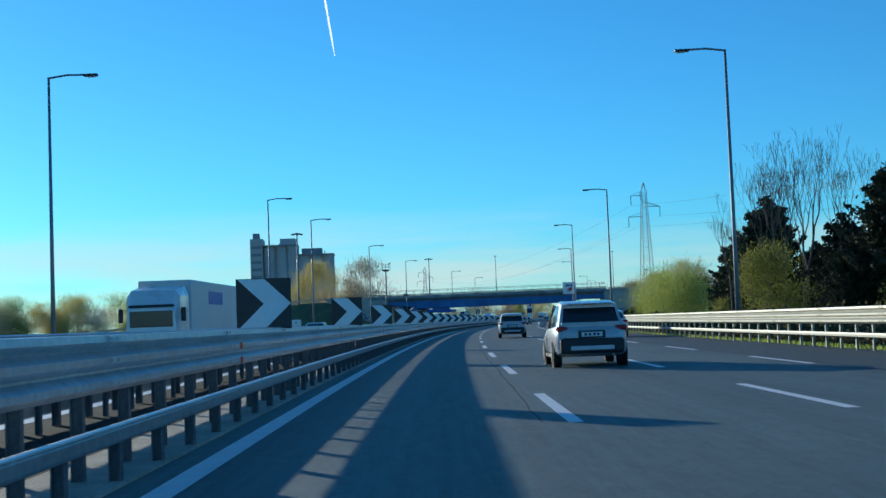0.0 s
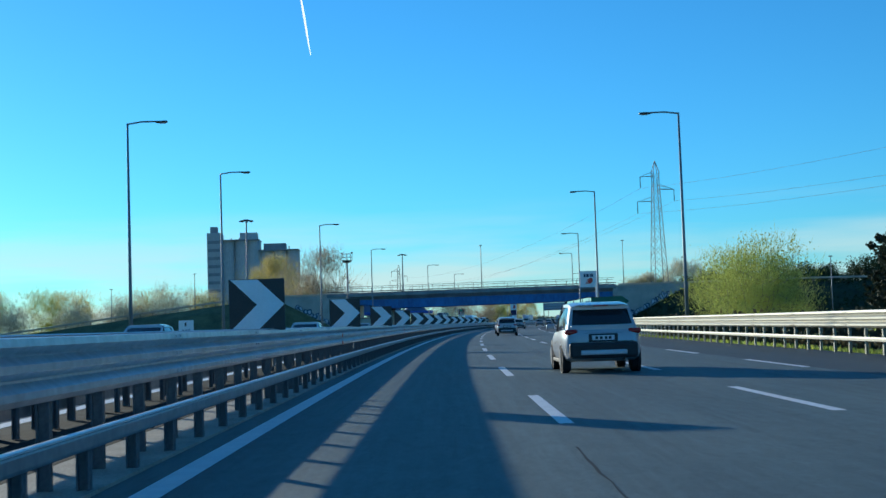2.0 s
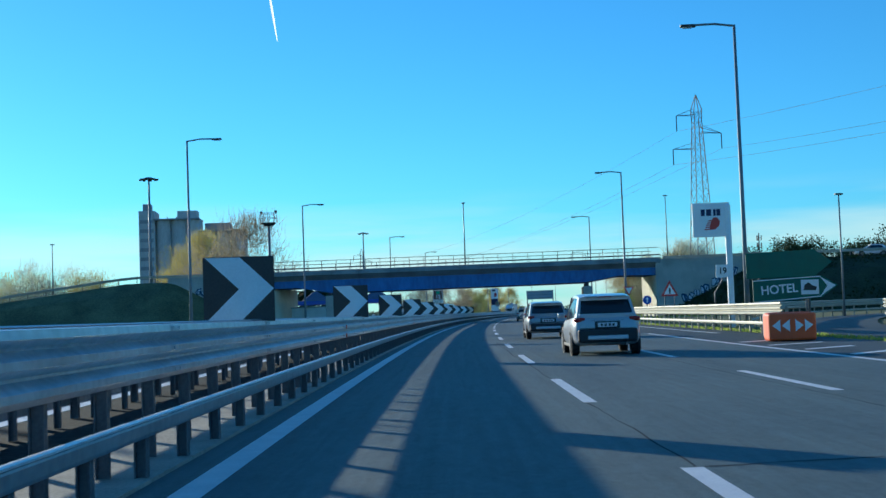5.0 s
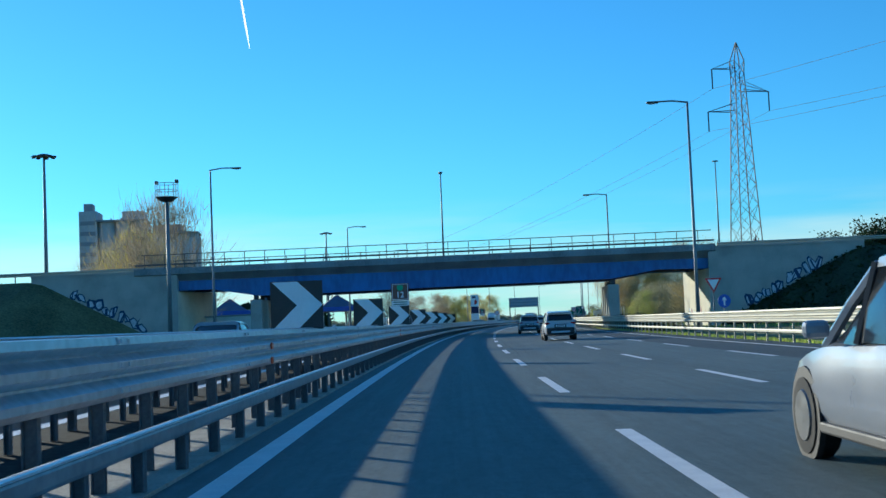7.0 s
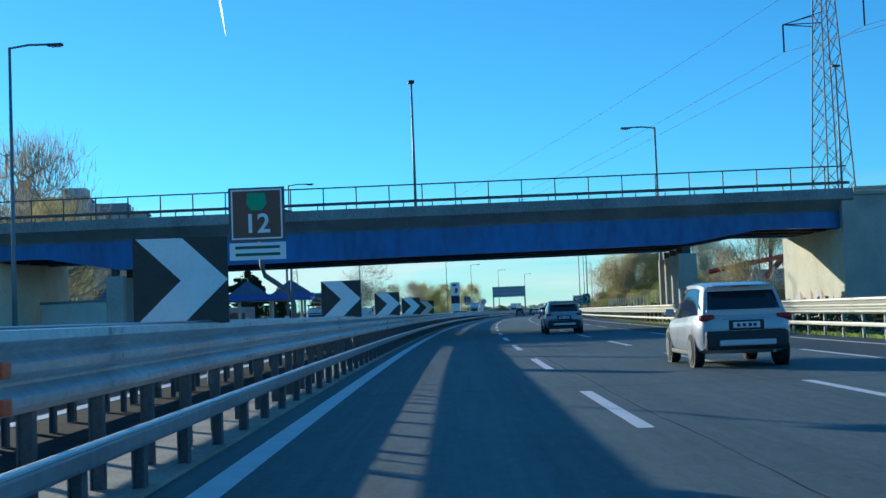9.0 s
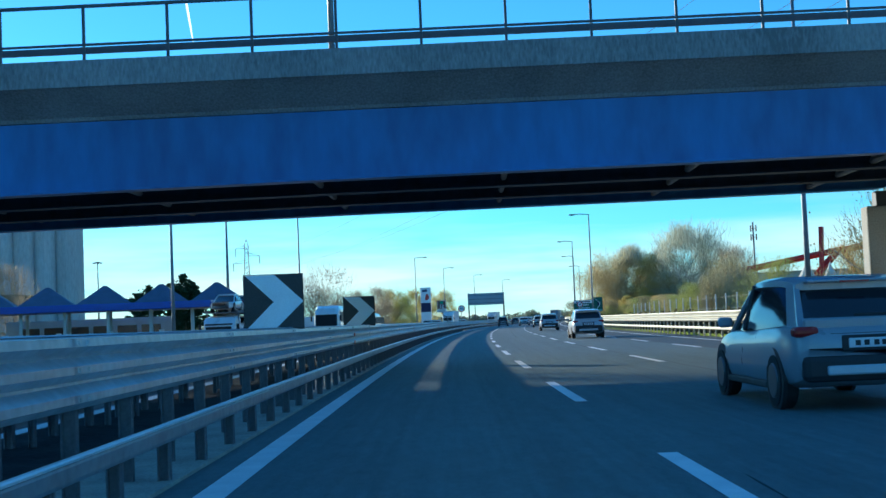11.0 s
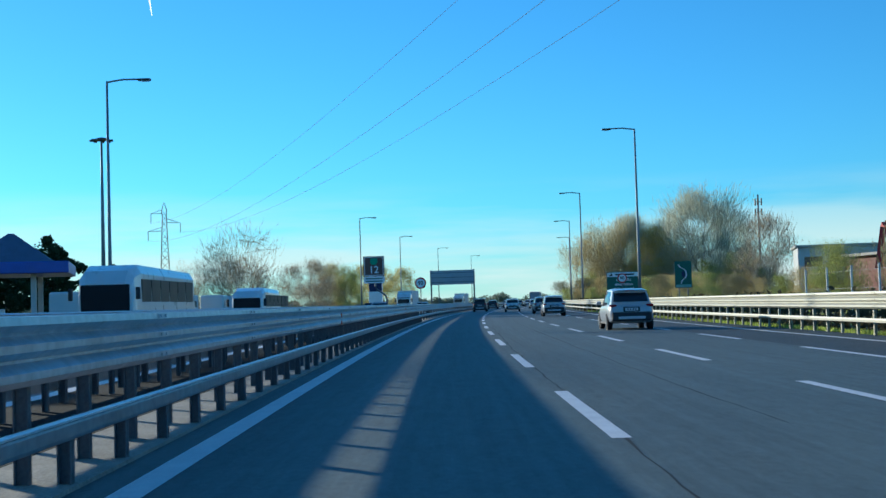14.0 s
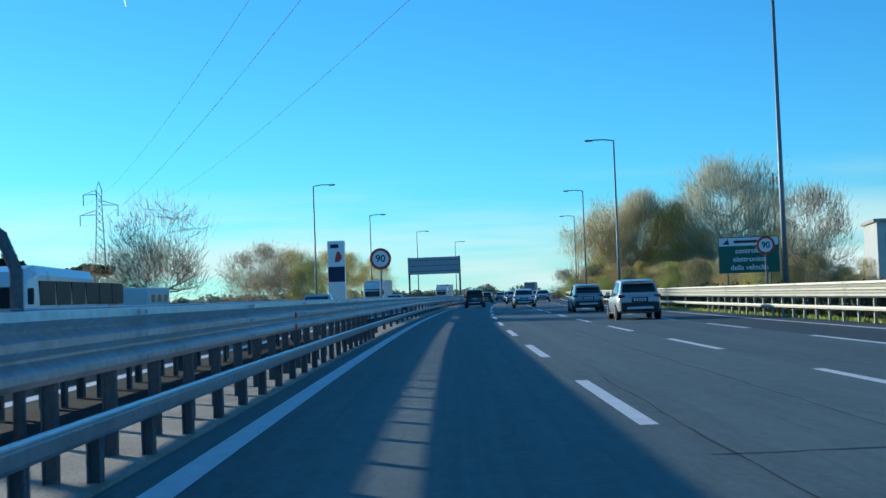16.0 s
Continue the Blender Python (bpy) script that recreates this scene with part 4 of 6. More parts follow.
for k, (x, z, r) in enumerate(((74.3, 7.2, 2.9), (77.8, 6.8, 2.9), (84.2, 7.4, 3.2), (88.5, 7.2, 3.2))):
    g = thing("tent", pose(x, 404 + k % 2, -0.06), "pointed pale canvas tent on poles", "tent", "tents by the hall")
    bm = bmesh.new()
    prof = [(0.05, z), (0.35, z - 0.9), (0.9, z - 1.9), (1.8, z - 2.8), (r, z - 3.4), (r, z - 3.8)]
    rings = [[bm.verts.new((rr * math.cos(a), rr * math.sin(a), zz)) for a in [2 * math.pi * i / 12 for i in range(12)]] for rr, zz in prof]
    for a, b in zip(rings, rings[1:]):
        for i in range(12):
            bm.faces.new((a[i], a[(i + 1) % 12], b[(i + 1) % 12], b[i]))
    part("canvas", bm, TENT, g)
    for i in range(4):
        a = math.pi / 4 + i * math.pi / 2
        part("pole", tube(bmesh.new(), [(r * 0.95 * math.cos(a), r * 0.95 * math.sin(a), 0), (r * 0.95 * math.cos(a), r * 0.95 * math.sin(a), z - 3.6)], 0.06, 6), POLE, g)

# ---- pale buildings beyond the verge ----
for x, y, w, h in ((118, 512, 24, 8.6), (147, 503, 26, 7.6)):
    g = thing("flat_building", pose(x, y, -0.06, 0, 0, -20), "low white flat-roofed office building behind trees", "building", "buildings behind the verge")
    part("wall", box(bmesh.new(), 0, 0, h / 2, w, 12, h, 0.05), WALL, g)
    part("roof", box(bmesh.new(), 0, 0, h + 0.2, w + 0.8, 12.8, 0.4, 0.03), CONCRETE, g)
    for fl in range(2):
        for k in range(int(w / 4)):
            part("window", box(bmesh.new(), -w / 2 + 2.4 + k * 4, -6.02, 2.4 + fl * h * 0.45, 2.8, 0.08, 1.6), GLASS, g)

# ---- antenna mast ----
g = thing("antenna_mast", pose(186, 726, -0.06), "slim telecom mast with panel antennas", "antenna mast")
part("mast", tube(bmesh.new(), [(0, 0, 0), (0, 0, 35.5)], 0.55, 8, 0.3), POLE, g, smooth=True)
for z in (29.5, 33):
    for k in range(3):
        a = k * 2.1
        part("antenna", box(bmesh.new(), 1.2 * math.cos(a), 1.2 * math.sin(a), z, 0.45, 0.45, 2.4, 0.05), DARK, g)
    part("ring", tube(bmesh.new(), [(1.2 * math.cos(k * 0.524), 1.2 * math.sin(k * 0.524), z) for k in range(13)], 0.08, 5), POLE, g)


# ---- gantry board over the far carriageway, seen from behind ----
BACK = mat("sign_back", (0.3, 0.38, 0.45), 0.5, 0.3, vary=0.12, scale=1)
g = thing("gantry_sign", pose(62.3, 610, -0.06, 0, 0, heading(610)), "wide gantry sign board seen from behind", "gantry sign")
part("board", box(bmesh.new(), 0, 0, 7.4, 10.4, 0.16, 3.4, 0.03), BACK, g)
for z in (6.3, 7.4, 8.5):
    part("stiffener", box(bmesh.new(), 0, -0.14, z, 10.2, 0.1, 0.12), GALV_POST, g)
for x in (-5.0, 5.2):
    part("post", box(bmesh.new(), x, 0.3, 4.6, 0.35, 0.35, 9.2, 0.03), GALV_POST, g)

# ---- signs ----
GREEN = mat("sign_green", (0.005, 0.13, 0.09), 0.45, vary=0.15, scale=2)
EMBLEM = mat("emblem_green", (0.02, 0.4, 0.2), 0.5, vary=0.1, scale=4)
BROWN = mat("sign_brown", (0.2, 0.085, 0.06), 0.5, vary=0.15, scale=2)
SIGN_BLUE = mat("sign_blue", (0.01, 0.1, 0.5), 0.45, vary=0.12, scale=2)
SIGN_RED = mat("sign_red", (0.6, 0.02, 0.02), 0.45, vary=0.1, scale=2)
NAVY = mat("sign_navy", (0.01, 0.015, 0.08), 0.5, vary=0.1, scale=2)
ORANGE = mat("cushion_orange", (1.0, 0.13, 0.03), 0.5, vary=0.15, scale=2)


def post_to(g, x, z, r=0.04, y=0.06):
    part("post", tube(bmesh.new(), [(x, y, -0.06), (x, y, z)], r, 8), GALV_POST, g, smooth=True)


def rect(w, h, cx=0.0, cz=0.0):
    return [(cx - w / 2, cz - h / 2), (cx + w / 2, cz - h / 2), (cx + w / 2, cz + h / 2), (cx - w / 2, cz + h / 2)]


def disc(r, cx, cz, n=28):
    return [(cx + r * math.cos(2 * math.pi * k / n), cz + r * math.sin(2 * math.pi * k / n)) for k in range(n)]


def plate(name, outline, y, material, parent, depth=0.02, label=""):
    return part(name, prism(bmesh.new(), outline, depth, Matrix.Translation((0, y, 0))), material, parent, label)


# brown kilometre signs on the median
for x, y in ((6.7, 229.3), (24.40, 370.8)):
    g = thing("distance_sign", pose(x, y, 0, 0, 0, heading(y)), "brown road sign reading 12 on a bent post", "road sign", "brown signs on the median")
    plate("panel", rect(0.88, 0.84, 0, 2.82), 0, BROWN, g)
    for o in (rect(0.8, 0.025, 0, 3.2), rect(0.8, 0.025, 0, 2.44), rect(0.025, 0.73, -0.388, 2.82), rect(0.025, 0.73, 0.388, 2.82)):
        plate("border", o, -0.005, WHITE, g, 0.004)
    plate("emblem", [(-0.14, 3.15), (0.14, 3.15), (0.16, 2.98), (0.08, 2.88), (-0.08, 2.88), (-0.16, 2.98)], -0.006, EMBLEM, g, 0.005)
    letters("12", 0.42, WHITE, g, 0, -0.008, 2.66)
    plate("lower_panel", rect(0.88, 0.27, 0, 2.24), 0, WHITE, g)
    for z in (2.3, 2.19):
        plate("bar", rect(0.7, 0.045, 0, z), -0.005, GREEN, g, 0.004)
    bm = tube(bmesh.new(), [(0.05, 0.05, 3.1), (0.05, 0.05, 2.0), (0.1, 0.05, 1.85), (0.45, 0.05, 1.6), (0.53, 0.05, 1.4), (0.53, 0.05, 0.03)], 0.04, 8)
    part("bent_post", bm, GALV_POST, g, smooth=True)


def limit_sign(m, z, label, k=1.0):
    g = thing("speed_limit_sign", m, label, "speed limit sign", "speed limit signs")
    plate("disc", disc(0.45 * k, 0, z), 0, SIGN_RED, g)
    plate("face", disc(0.34 * k, 0, z), -0.005, WHITE, g, 0.004)
    letters("90", 0.42 * k, BLACK, g, 0, -0.009, z)
    post_to(g, 0, z)


limit_sign(along(415, -1.35, 0), 2.82, "round red and white speed limit sign reading 90")
limit_sign(pose(46.2, 409.4, 0, 0, 0, heading(409)), 2.69, "round red and white sign reading 90 before a green board", 0.8)
g = thing("camera_warning_sign", pose(48.15, 415.8, 0, 0, 0, heading(416)), "green road sign warning of electronic speed control", "road sign")
plate("panel", rect(2.7, 1.6, 0, 2.5), 0, GREEN, g, 0.03)
plate("header", rect(2.62, 0.36, 0, 3.09), -0.006, WHITE, g, 0.005)
plate("bar", rect(1.5, 0.12, 0.1, 3.09), -0.011, BLACK, g, 0.004)
plate("symbol", [(-1.15, 2.98), (-0.85, 2.98), (-0.92, 3.22)], -0.011, BLACK, g, 0.004)
for k, word in enumerate(("controllo", "elettronico", "della velocità")):
    letters(word, 0.32, WHITE, g, 0, -0.009, 2.68 - 0.37 * k)
post_to(g, -0.95, 3.25), post_to(g, 0.95, 3.25)
g = thing("direction_sign", pose(43.3, 386.8, 0, 0, 0, heading(386)), "green road sign with a bent white line and dark mark", "road sign")
plate("panel", rect(0.96, 1.52, 0, 2.43), 0, GREEN, g, 0.03)
bend = [(-0.3, 3.0), (-0.22, 2.86), (0.02, 2.72), (0.12, 2.6), (0.14, 2.4), (0.1, 2.25), (-0.1, 2.1), (-0.18, 1.9)]
plate("line", bend + [(x + 0.07, z) for x, z in bend[::-1]], -0.006, WHITE, g, 0.005)
plate("mark", [(-0.08, 2.3), (0.08, 2.25), (0.1, 2.55), (-0.02, 2.66), (-0.1, 2.55)], -0.007, NAVY, g, 0.005)
plate("lower_bar", rect(0.86, 0.16, 0, 1.78), -0.006, mat("pale_green_film", (0.2, 0.45, 0.38), 0.5, vary=0.1), g, 0.005)
post_to(g, -0.25, 3.1), post_to(g, 0.25, 3.1)

g = thing("lay_by_sign", pose(-16.7, 143, -0.06, 0, 0, 0), "small white sign with a dark mark beyond the far carriageway", "road sign")
plate("panel", rect(1.1, 1.1, 0, 1.55), 0, WHITE, g, 0.03)
plate("mark", rect(0.12, 0.26, -0.04, 1.8), -0.006, BLACK, g, 0.005)
for x in (-0.22, 0.0, 0.22):
    plate("bar", rect(0.13, 0.22, x, 1.3), -0.006, BLACK, g, 0.005)
post_to(g, -0.3, 2.0), post_to(g, 0.3, 2.0)

# fuel boards: plain shapes only
RED_MARK = mat("red_sign_film", (0.55, 0.05, 0.04), 0.45, vary=0.1, scale=4)
g = thing("fuel_sign", pose(19.1, 185.1, 0, 0, 0, heading(185)), "white fuel price board with dark and red shapes on one post", "advertising sign")
plate("panel", rect(1.9, 1.75, 0, 5.5), 0, WHITE, g, 0.16)
for x, w in ((-0.42, 0.2), (-0.12, 0.26), (0.18, 0.12), (0.38, 0.2)):
    plate("mark", rect(w, 0.34, x, 5.88), -0.006, NAVY, g, 0.005)
plate("emblem", [(-0.12, 5.0), (0.18, 5.0), (0.4, 5.2), (0.44, 5.42), (0.32, 5.6), (0.14, 5.64), (0.02, 5.5), (-0.05, 5.3)], -0.006, RED_MARK, g, 0.005)
for k in range(5):
    plate("stripe", [(-0.4 + 0.05 * k, 4.98 + 0.11 * k), (0.05, 5.0 + 0.11 * k), (0.05, 5.06 + 0.11 * k), (-0.34 + 0.05 * k, 5.04 + 0.11 * k)], -0.012, RED_MARK, g, 0.004)
part("post", box(bmesh.new(), 0.85, 0.08, 3.1, 0.3, 0.2, 6.3, 0.02), WHITE, g)
g = thing("fuel_totem", pose(37.35, 527.4, -0.06, 0, 0, heading(527)), "tall white and blue fuel station totem", "advertising sign")
part("body", box(bmesh.new(), 0, 0, 4.5, 2.3, 0.5, 9.0, 0.05), WHITE, g)
plate("band", rect(2.2, 2.0, 0, 4.6), -0.26, NAVY, g, 0.006)
plate("emblem", [(-0.2, 6.2), (0.35, 6.2), (0.72, 6.6), (0.75, 7.05), (0.5, 7.5), (0.2, 7.65), (0.0, 7.3), (-0.1, 6.7)], -0.26, RED_MARK, g, 0.006)
plate("mark", rect(1.1, 0.5, -0.2, 8.3), -0.26, NAVY, g, 0.006)

# signs of the exit
g = thing("hotel_sign", pose(19.35, 173.8, 0, 0, 0, 4), "green arrow sign reading HOTEL", "road sign")
plate("arrow_panel", [(-1.65, 1.12), (1.35, 1.3), (2.1, 1.8), (1.35, 2.24), (-1.65, 2.12)], 0, GREEN, g, 0.03)
for o in ([(-1.62, 1.15), (1.35, 1.33), (1.35, 1.37), (-1.62, 1.19)], [(-1.62, 2.05), (1.35, 2.17), (1.35, 2.21), (-1.62, 2.09)], [(1.3, 1.35), (2.0, 1.79), (1.3, 2.18), (1.62, 1.79)]):
    plate("border", o, -0.006, WHITE, g, 0.005)
part("lettering", text_mesh("HOTEL", 0.52, WHITE), None, g, m=pose(-0.5, -0.009, 1.68, 90, -3, 0))
plate("pictogram_field", rect(0.78, 0.62, 0.85, 1.75), -0.008, WHITE, g, 0.005)
plate("pictogram", [(0.55, 1.62), (1.1, 1.6), (1.15, 1.75), (0.95, 1.82), (0.8, 1.95), (0.62, 1.85)], -0.014, BLACK, g, 0.004)
post_to(g, -1.1, 2.0), post_to(g, 0.7, 2.1)
g = thing("exit_arrow_sign", pose(19.75, 175.2, 0, 0, 0, 4), "dark green arrow shaped exit sign", "road sign")
plate("arrow_panel", [(-1.9, 2.2), (1.2, 2.25), (2.0, 2.85), (1.2, 3.4), (-1.9, 3.3)], 0, GREEN, g, 0.03)
post_to(g, -1.3, 3.2, 0.06), post_to(g, 0.9, 3.2, 0.06)
g = thing("exit_number_sign", pose(18.4, 180.9, 0, 0, 0, 5), "small white square sign reading 19 on a bent post", "road sign")
plate("panel", rect(0.62, 0.62, 0, 2.74), 0, WHITE, g)
letters("19", 0.42, BLACK, g, 0.02, -0.008, 2.74)
part("bent_post", tube(bmesh.new(), [(0, 0.05, 2.9), (0, 0.05, 2.3), (-0.4, 0.05, 1.7), (-0.4, 0.05, -0.06)], 0.035, 8), GALV_POST, g, smooth=True)
g = thing("works_sign", pose(19.5, 197, 0, 0, 0, 5), "red bordered triangular warning sign", "road sign")
plate("panel", [(-0.55, 1.75), (0.55, 1.75), (0, 2.72)], 0, SIGN_RED, g)
plate("face", [(-0.36, 1.86), (0.36, 1.86), (0, 2.5)], -0.006, WHITE, g, 0.005)
plate("symbol", rect(0.1, 0.34, 0, 2.07), -0.011, BLACK, g, 0.004)
post_to(g, -0.3, 1.9), post_to(g, 0.3, 1.9)
g = thing("lane_sign", pose(28.8, 247.9, 0, 0, 0, 5), "round blue sign with a white arrow", "road sign")
plate("disc", disc(0.45, 0, 1.85), 0, SIGN_BLUE, g)
plate("arrow", [(-0.06, 1.55), (0.06, 1.55), (0.06, 1.9), (0.18, 1.9), (0, 2.15), (-0.18, 1.9), (-0.06, 1.9)], -0.006, WHITE, g, 0.005)
post_to(g, 0, 2.0)
g = thing("yield_sign", pose(24.4, 234.9, 0, 0, 0, 5), "red and white inverted triangle sign", "road sign")
plate("panel", [(-0.5, 3.05), (0, 2.2), (0.5, 3.05)], 0, SIGN_RED, g)
plate("face", [(-0.34, 2.96), (0, 2.38), (0.34, 2.96)], -0.006, WHITE, g, 0.005)
post_to(g, 0, 2.6)

# crash cushion at the nose of the exit
g = thing("crash_cushion", pose(14.2, 158.3, 0, 0, 0, heading(160)), "orange crash cushion with white arrows at the nose of the exit", "crash cushion")
part("nose", box(bmesh.new(), 0, 0, 0.42, 1.4, 0.5, 0.8, 0.06), ORANGE, g)
part("back_cover", box(bmesh.new(), 0.05, 0.55, 0.43, 1.34, 0.6, 0.84, 0.1), ORANGE, g)
for k in range(4):
    part("segment", box(bmesh.new(), 0.3 + 0.12 * k, 1.3 + k * 0.9, 0.42, 0.9, 0.8, 0.74, 0.04), ORANGE if k < 2 else GALV_POST, g)
for s, x in ((-1, -0.46), (-1, -0.18), (1, 0.18), (1, 0.46)):
    plate("arrow", [(x + s * 0.14, 0.46), (x - s * 0.1, 0.28), (x - s * 0.1, 0.64)], -0.256, WHITE, g, 0.005)


# ---- trees ----
BARK = mat("bark", (0.2, 0.17, 0.14), 0.9, vary=0.3, scale=2, bump=0.4, fine=15)
BARK_DARK = mat("dark_bark", (0.11, 0.095, 0.08), 0.95, vary=0.3, scale=2, bump=0.4, fine=15)
BARK_PALE = mat("pale_bark", (0.36, 0.33, 0.27), 0.9, vary=0.3, scale=2, bump=0.4, fine=15)
LEAF_GREEN = leaf_mat("spring_leaves", (0.44, 0.47, 0.12))
LEAF_OLIVE = leaf_mat("olive_leaves", (0.4, 0.42, 0.13))
LEAF_YELLOW = leaf_mat("yellow_leaves", (0.58, 0.47, 0.16))
LEAF_BROWN = leaf_mat("brown_leaves", (0.56, 0.43, 0.2))
LEAF_PALE = leaf_mat("pale_buds", (0.56, 0.55, 0.41))
LEAF_DULL = leaf_mat("dull_leaves", (0.24, 0.22, 0.12))
LEAF_BUSH = leaf_mat("bush_leaves", (0.3, 0.3, 0.08))
TWIG_DARK = leaf_mat("dark_twigs", (0.24, 0.19, 0.15))
TWIG_BROWN = leaf_mat("brown_twigs", (0.4, 0.32, 0.22))
LEAF_DARK = leaf_mat("conifer_needles", (0.045, 0.058, 0.035), through=0.2)
LEAF_PINE = leaf_mat("pine_needles", (0.04, 0.07, 0.03), through=0.2)


def mesh_of(name, verts, faces, material):
    me = bpy.data.meshes.new(name)
    me.from_pydata(verts, [], faces)
    me.materials.append(material)
    me.update()
    return me


def add_limb(vs, fs, a, b, r0, r1, n):
    d = (b - a).normalized()
    s = d.cross(Vector((0.31, 0.17, 0.93)))
    s = s.normalized() if s.length > 0.01 else Vector((1, 0, 0))
    u = s.cross(d)
    i = len(vs)
    for p, r in ((a, r0), (b, r1)):
        for k in range(n):
            t = 2 * math.pi * k / n
            vs.append(p + s * (r * math.cos(t)) + u * (r * math.sin(t)))
    for k in range(n):
        fs.append((i + k, i + (k + 1) % n, i + n + (k + 1) % n, i + n + k))


def add_leaf(vs, fs, p, size, rng):
    n = Vector((rng.uniform(-1, 1), rng.uniform(-1, 1), rng.uniform(-0.6, 1))).normalized()
    s = n.cross(Vector((rng.uniform(-1, 1), rng.uniform(-1, 1), rng.uniform(-1, 1)))).normalized()
    u = s.cross(n)
    i = len(vs)
    a, b = size * rng.uniform(0.6, 1.2), size * rng.uniform(0.4, 0.8)
    vs.extend((p - s * a, p - u * b + n * b * 0.3, p + s * a, p + u * b + n * b * 0.3))
    fs.append((i, i + 1, i + 2, i + 3))


def tree_meshes(seed, h, spread, trunk=0.3, bare=0.35, levels=5, kids=3, leaf=0.3, leaves=3, up=0.5, bark=None, leafmat=None, twig=0.012):
    """bare: the share of the height that is clear trunk; spread: crown width by height; up: how far limbs strive upwards."""
    rng = random.Random(seed)
    wv, wf, lv, lf = [], [], [], []
    def grow(p, d, length, rad, lev):
        q = p + d * length
        mid = p.lerp(q, 0.5) + Vector((rng.uniform(-1, 1), rng.uniform(-1, 1), rng.uniform(-0.5, 0.5))) * length * 0.07
        r1 = max(twig, rad * 0.72)
        sides = 7 if lev == levels else (5 if lev > 2 else 3)
        add_limb(wv, wf, p, mid, rad, (rad + r1) / 2, sides)
        add_limb(wv, wf, mid, q, (rad + r1) / 2, r1, sides)
        if lev <= 2:
            for _ in range(leaves):
                t = rng.random()
                add_leaf(lv, lf, p.lerp(q, t) + Vector((rng.gauss(0, 1), rng.gauss(0, 1), rng.gauss(0, 1))) * leaf * 1.3, leaf, rng)
        if lev == 0:
            return
        n = kids + (1 if lev >= levels - 1 else 0)
        ph = rng.random() * 6.28
        for k in range(n):
            a = ph + 2 * math.pi * k / n + rng.uniform(-0.4, 0.4)
            side = Vector((math.cos(a), math.sin(a), 0))
            tilt = spread * rng.uniform(0.5, 1.15)
            nd = (d * 0.55 + side * tilt + Vector((0, 0, up * rng.uniform(0.5, 1.1)))).normalized()
            start = p.lerp(q, rng.uniform(0.55, 1.0)) if k else q
            grow(start, nd, length * rng.uniform(0.6, 0.82), r1 * rng.uniform(0.6, 0.85), lev - 1)
    first = h * max(0.14, bare)
    grow(Vector((0, 0, -0.1)), Vector((rng.uniform(-0.05, 0.05), rng.uniform(-0.05, 0.05), 1)).normalized(), first, trunk, levels)
    top = max(v.z for v in wv + lv)
    k = h / top
    for v in wv + lv:
        v *= k
    return mesh_of("trunk", wv, wf, bark or BARK), mesh_of("crown", lv, lf, leafmat or LEAF_GREEN)


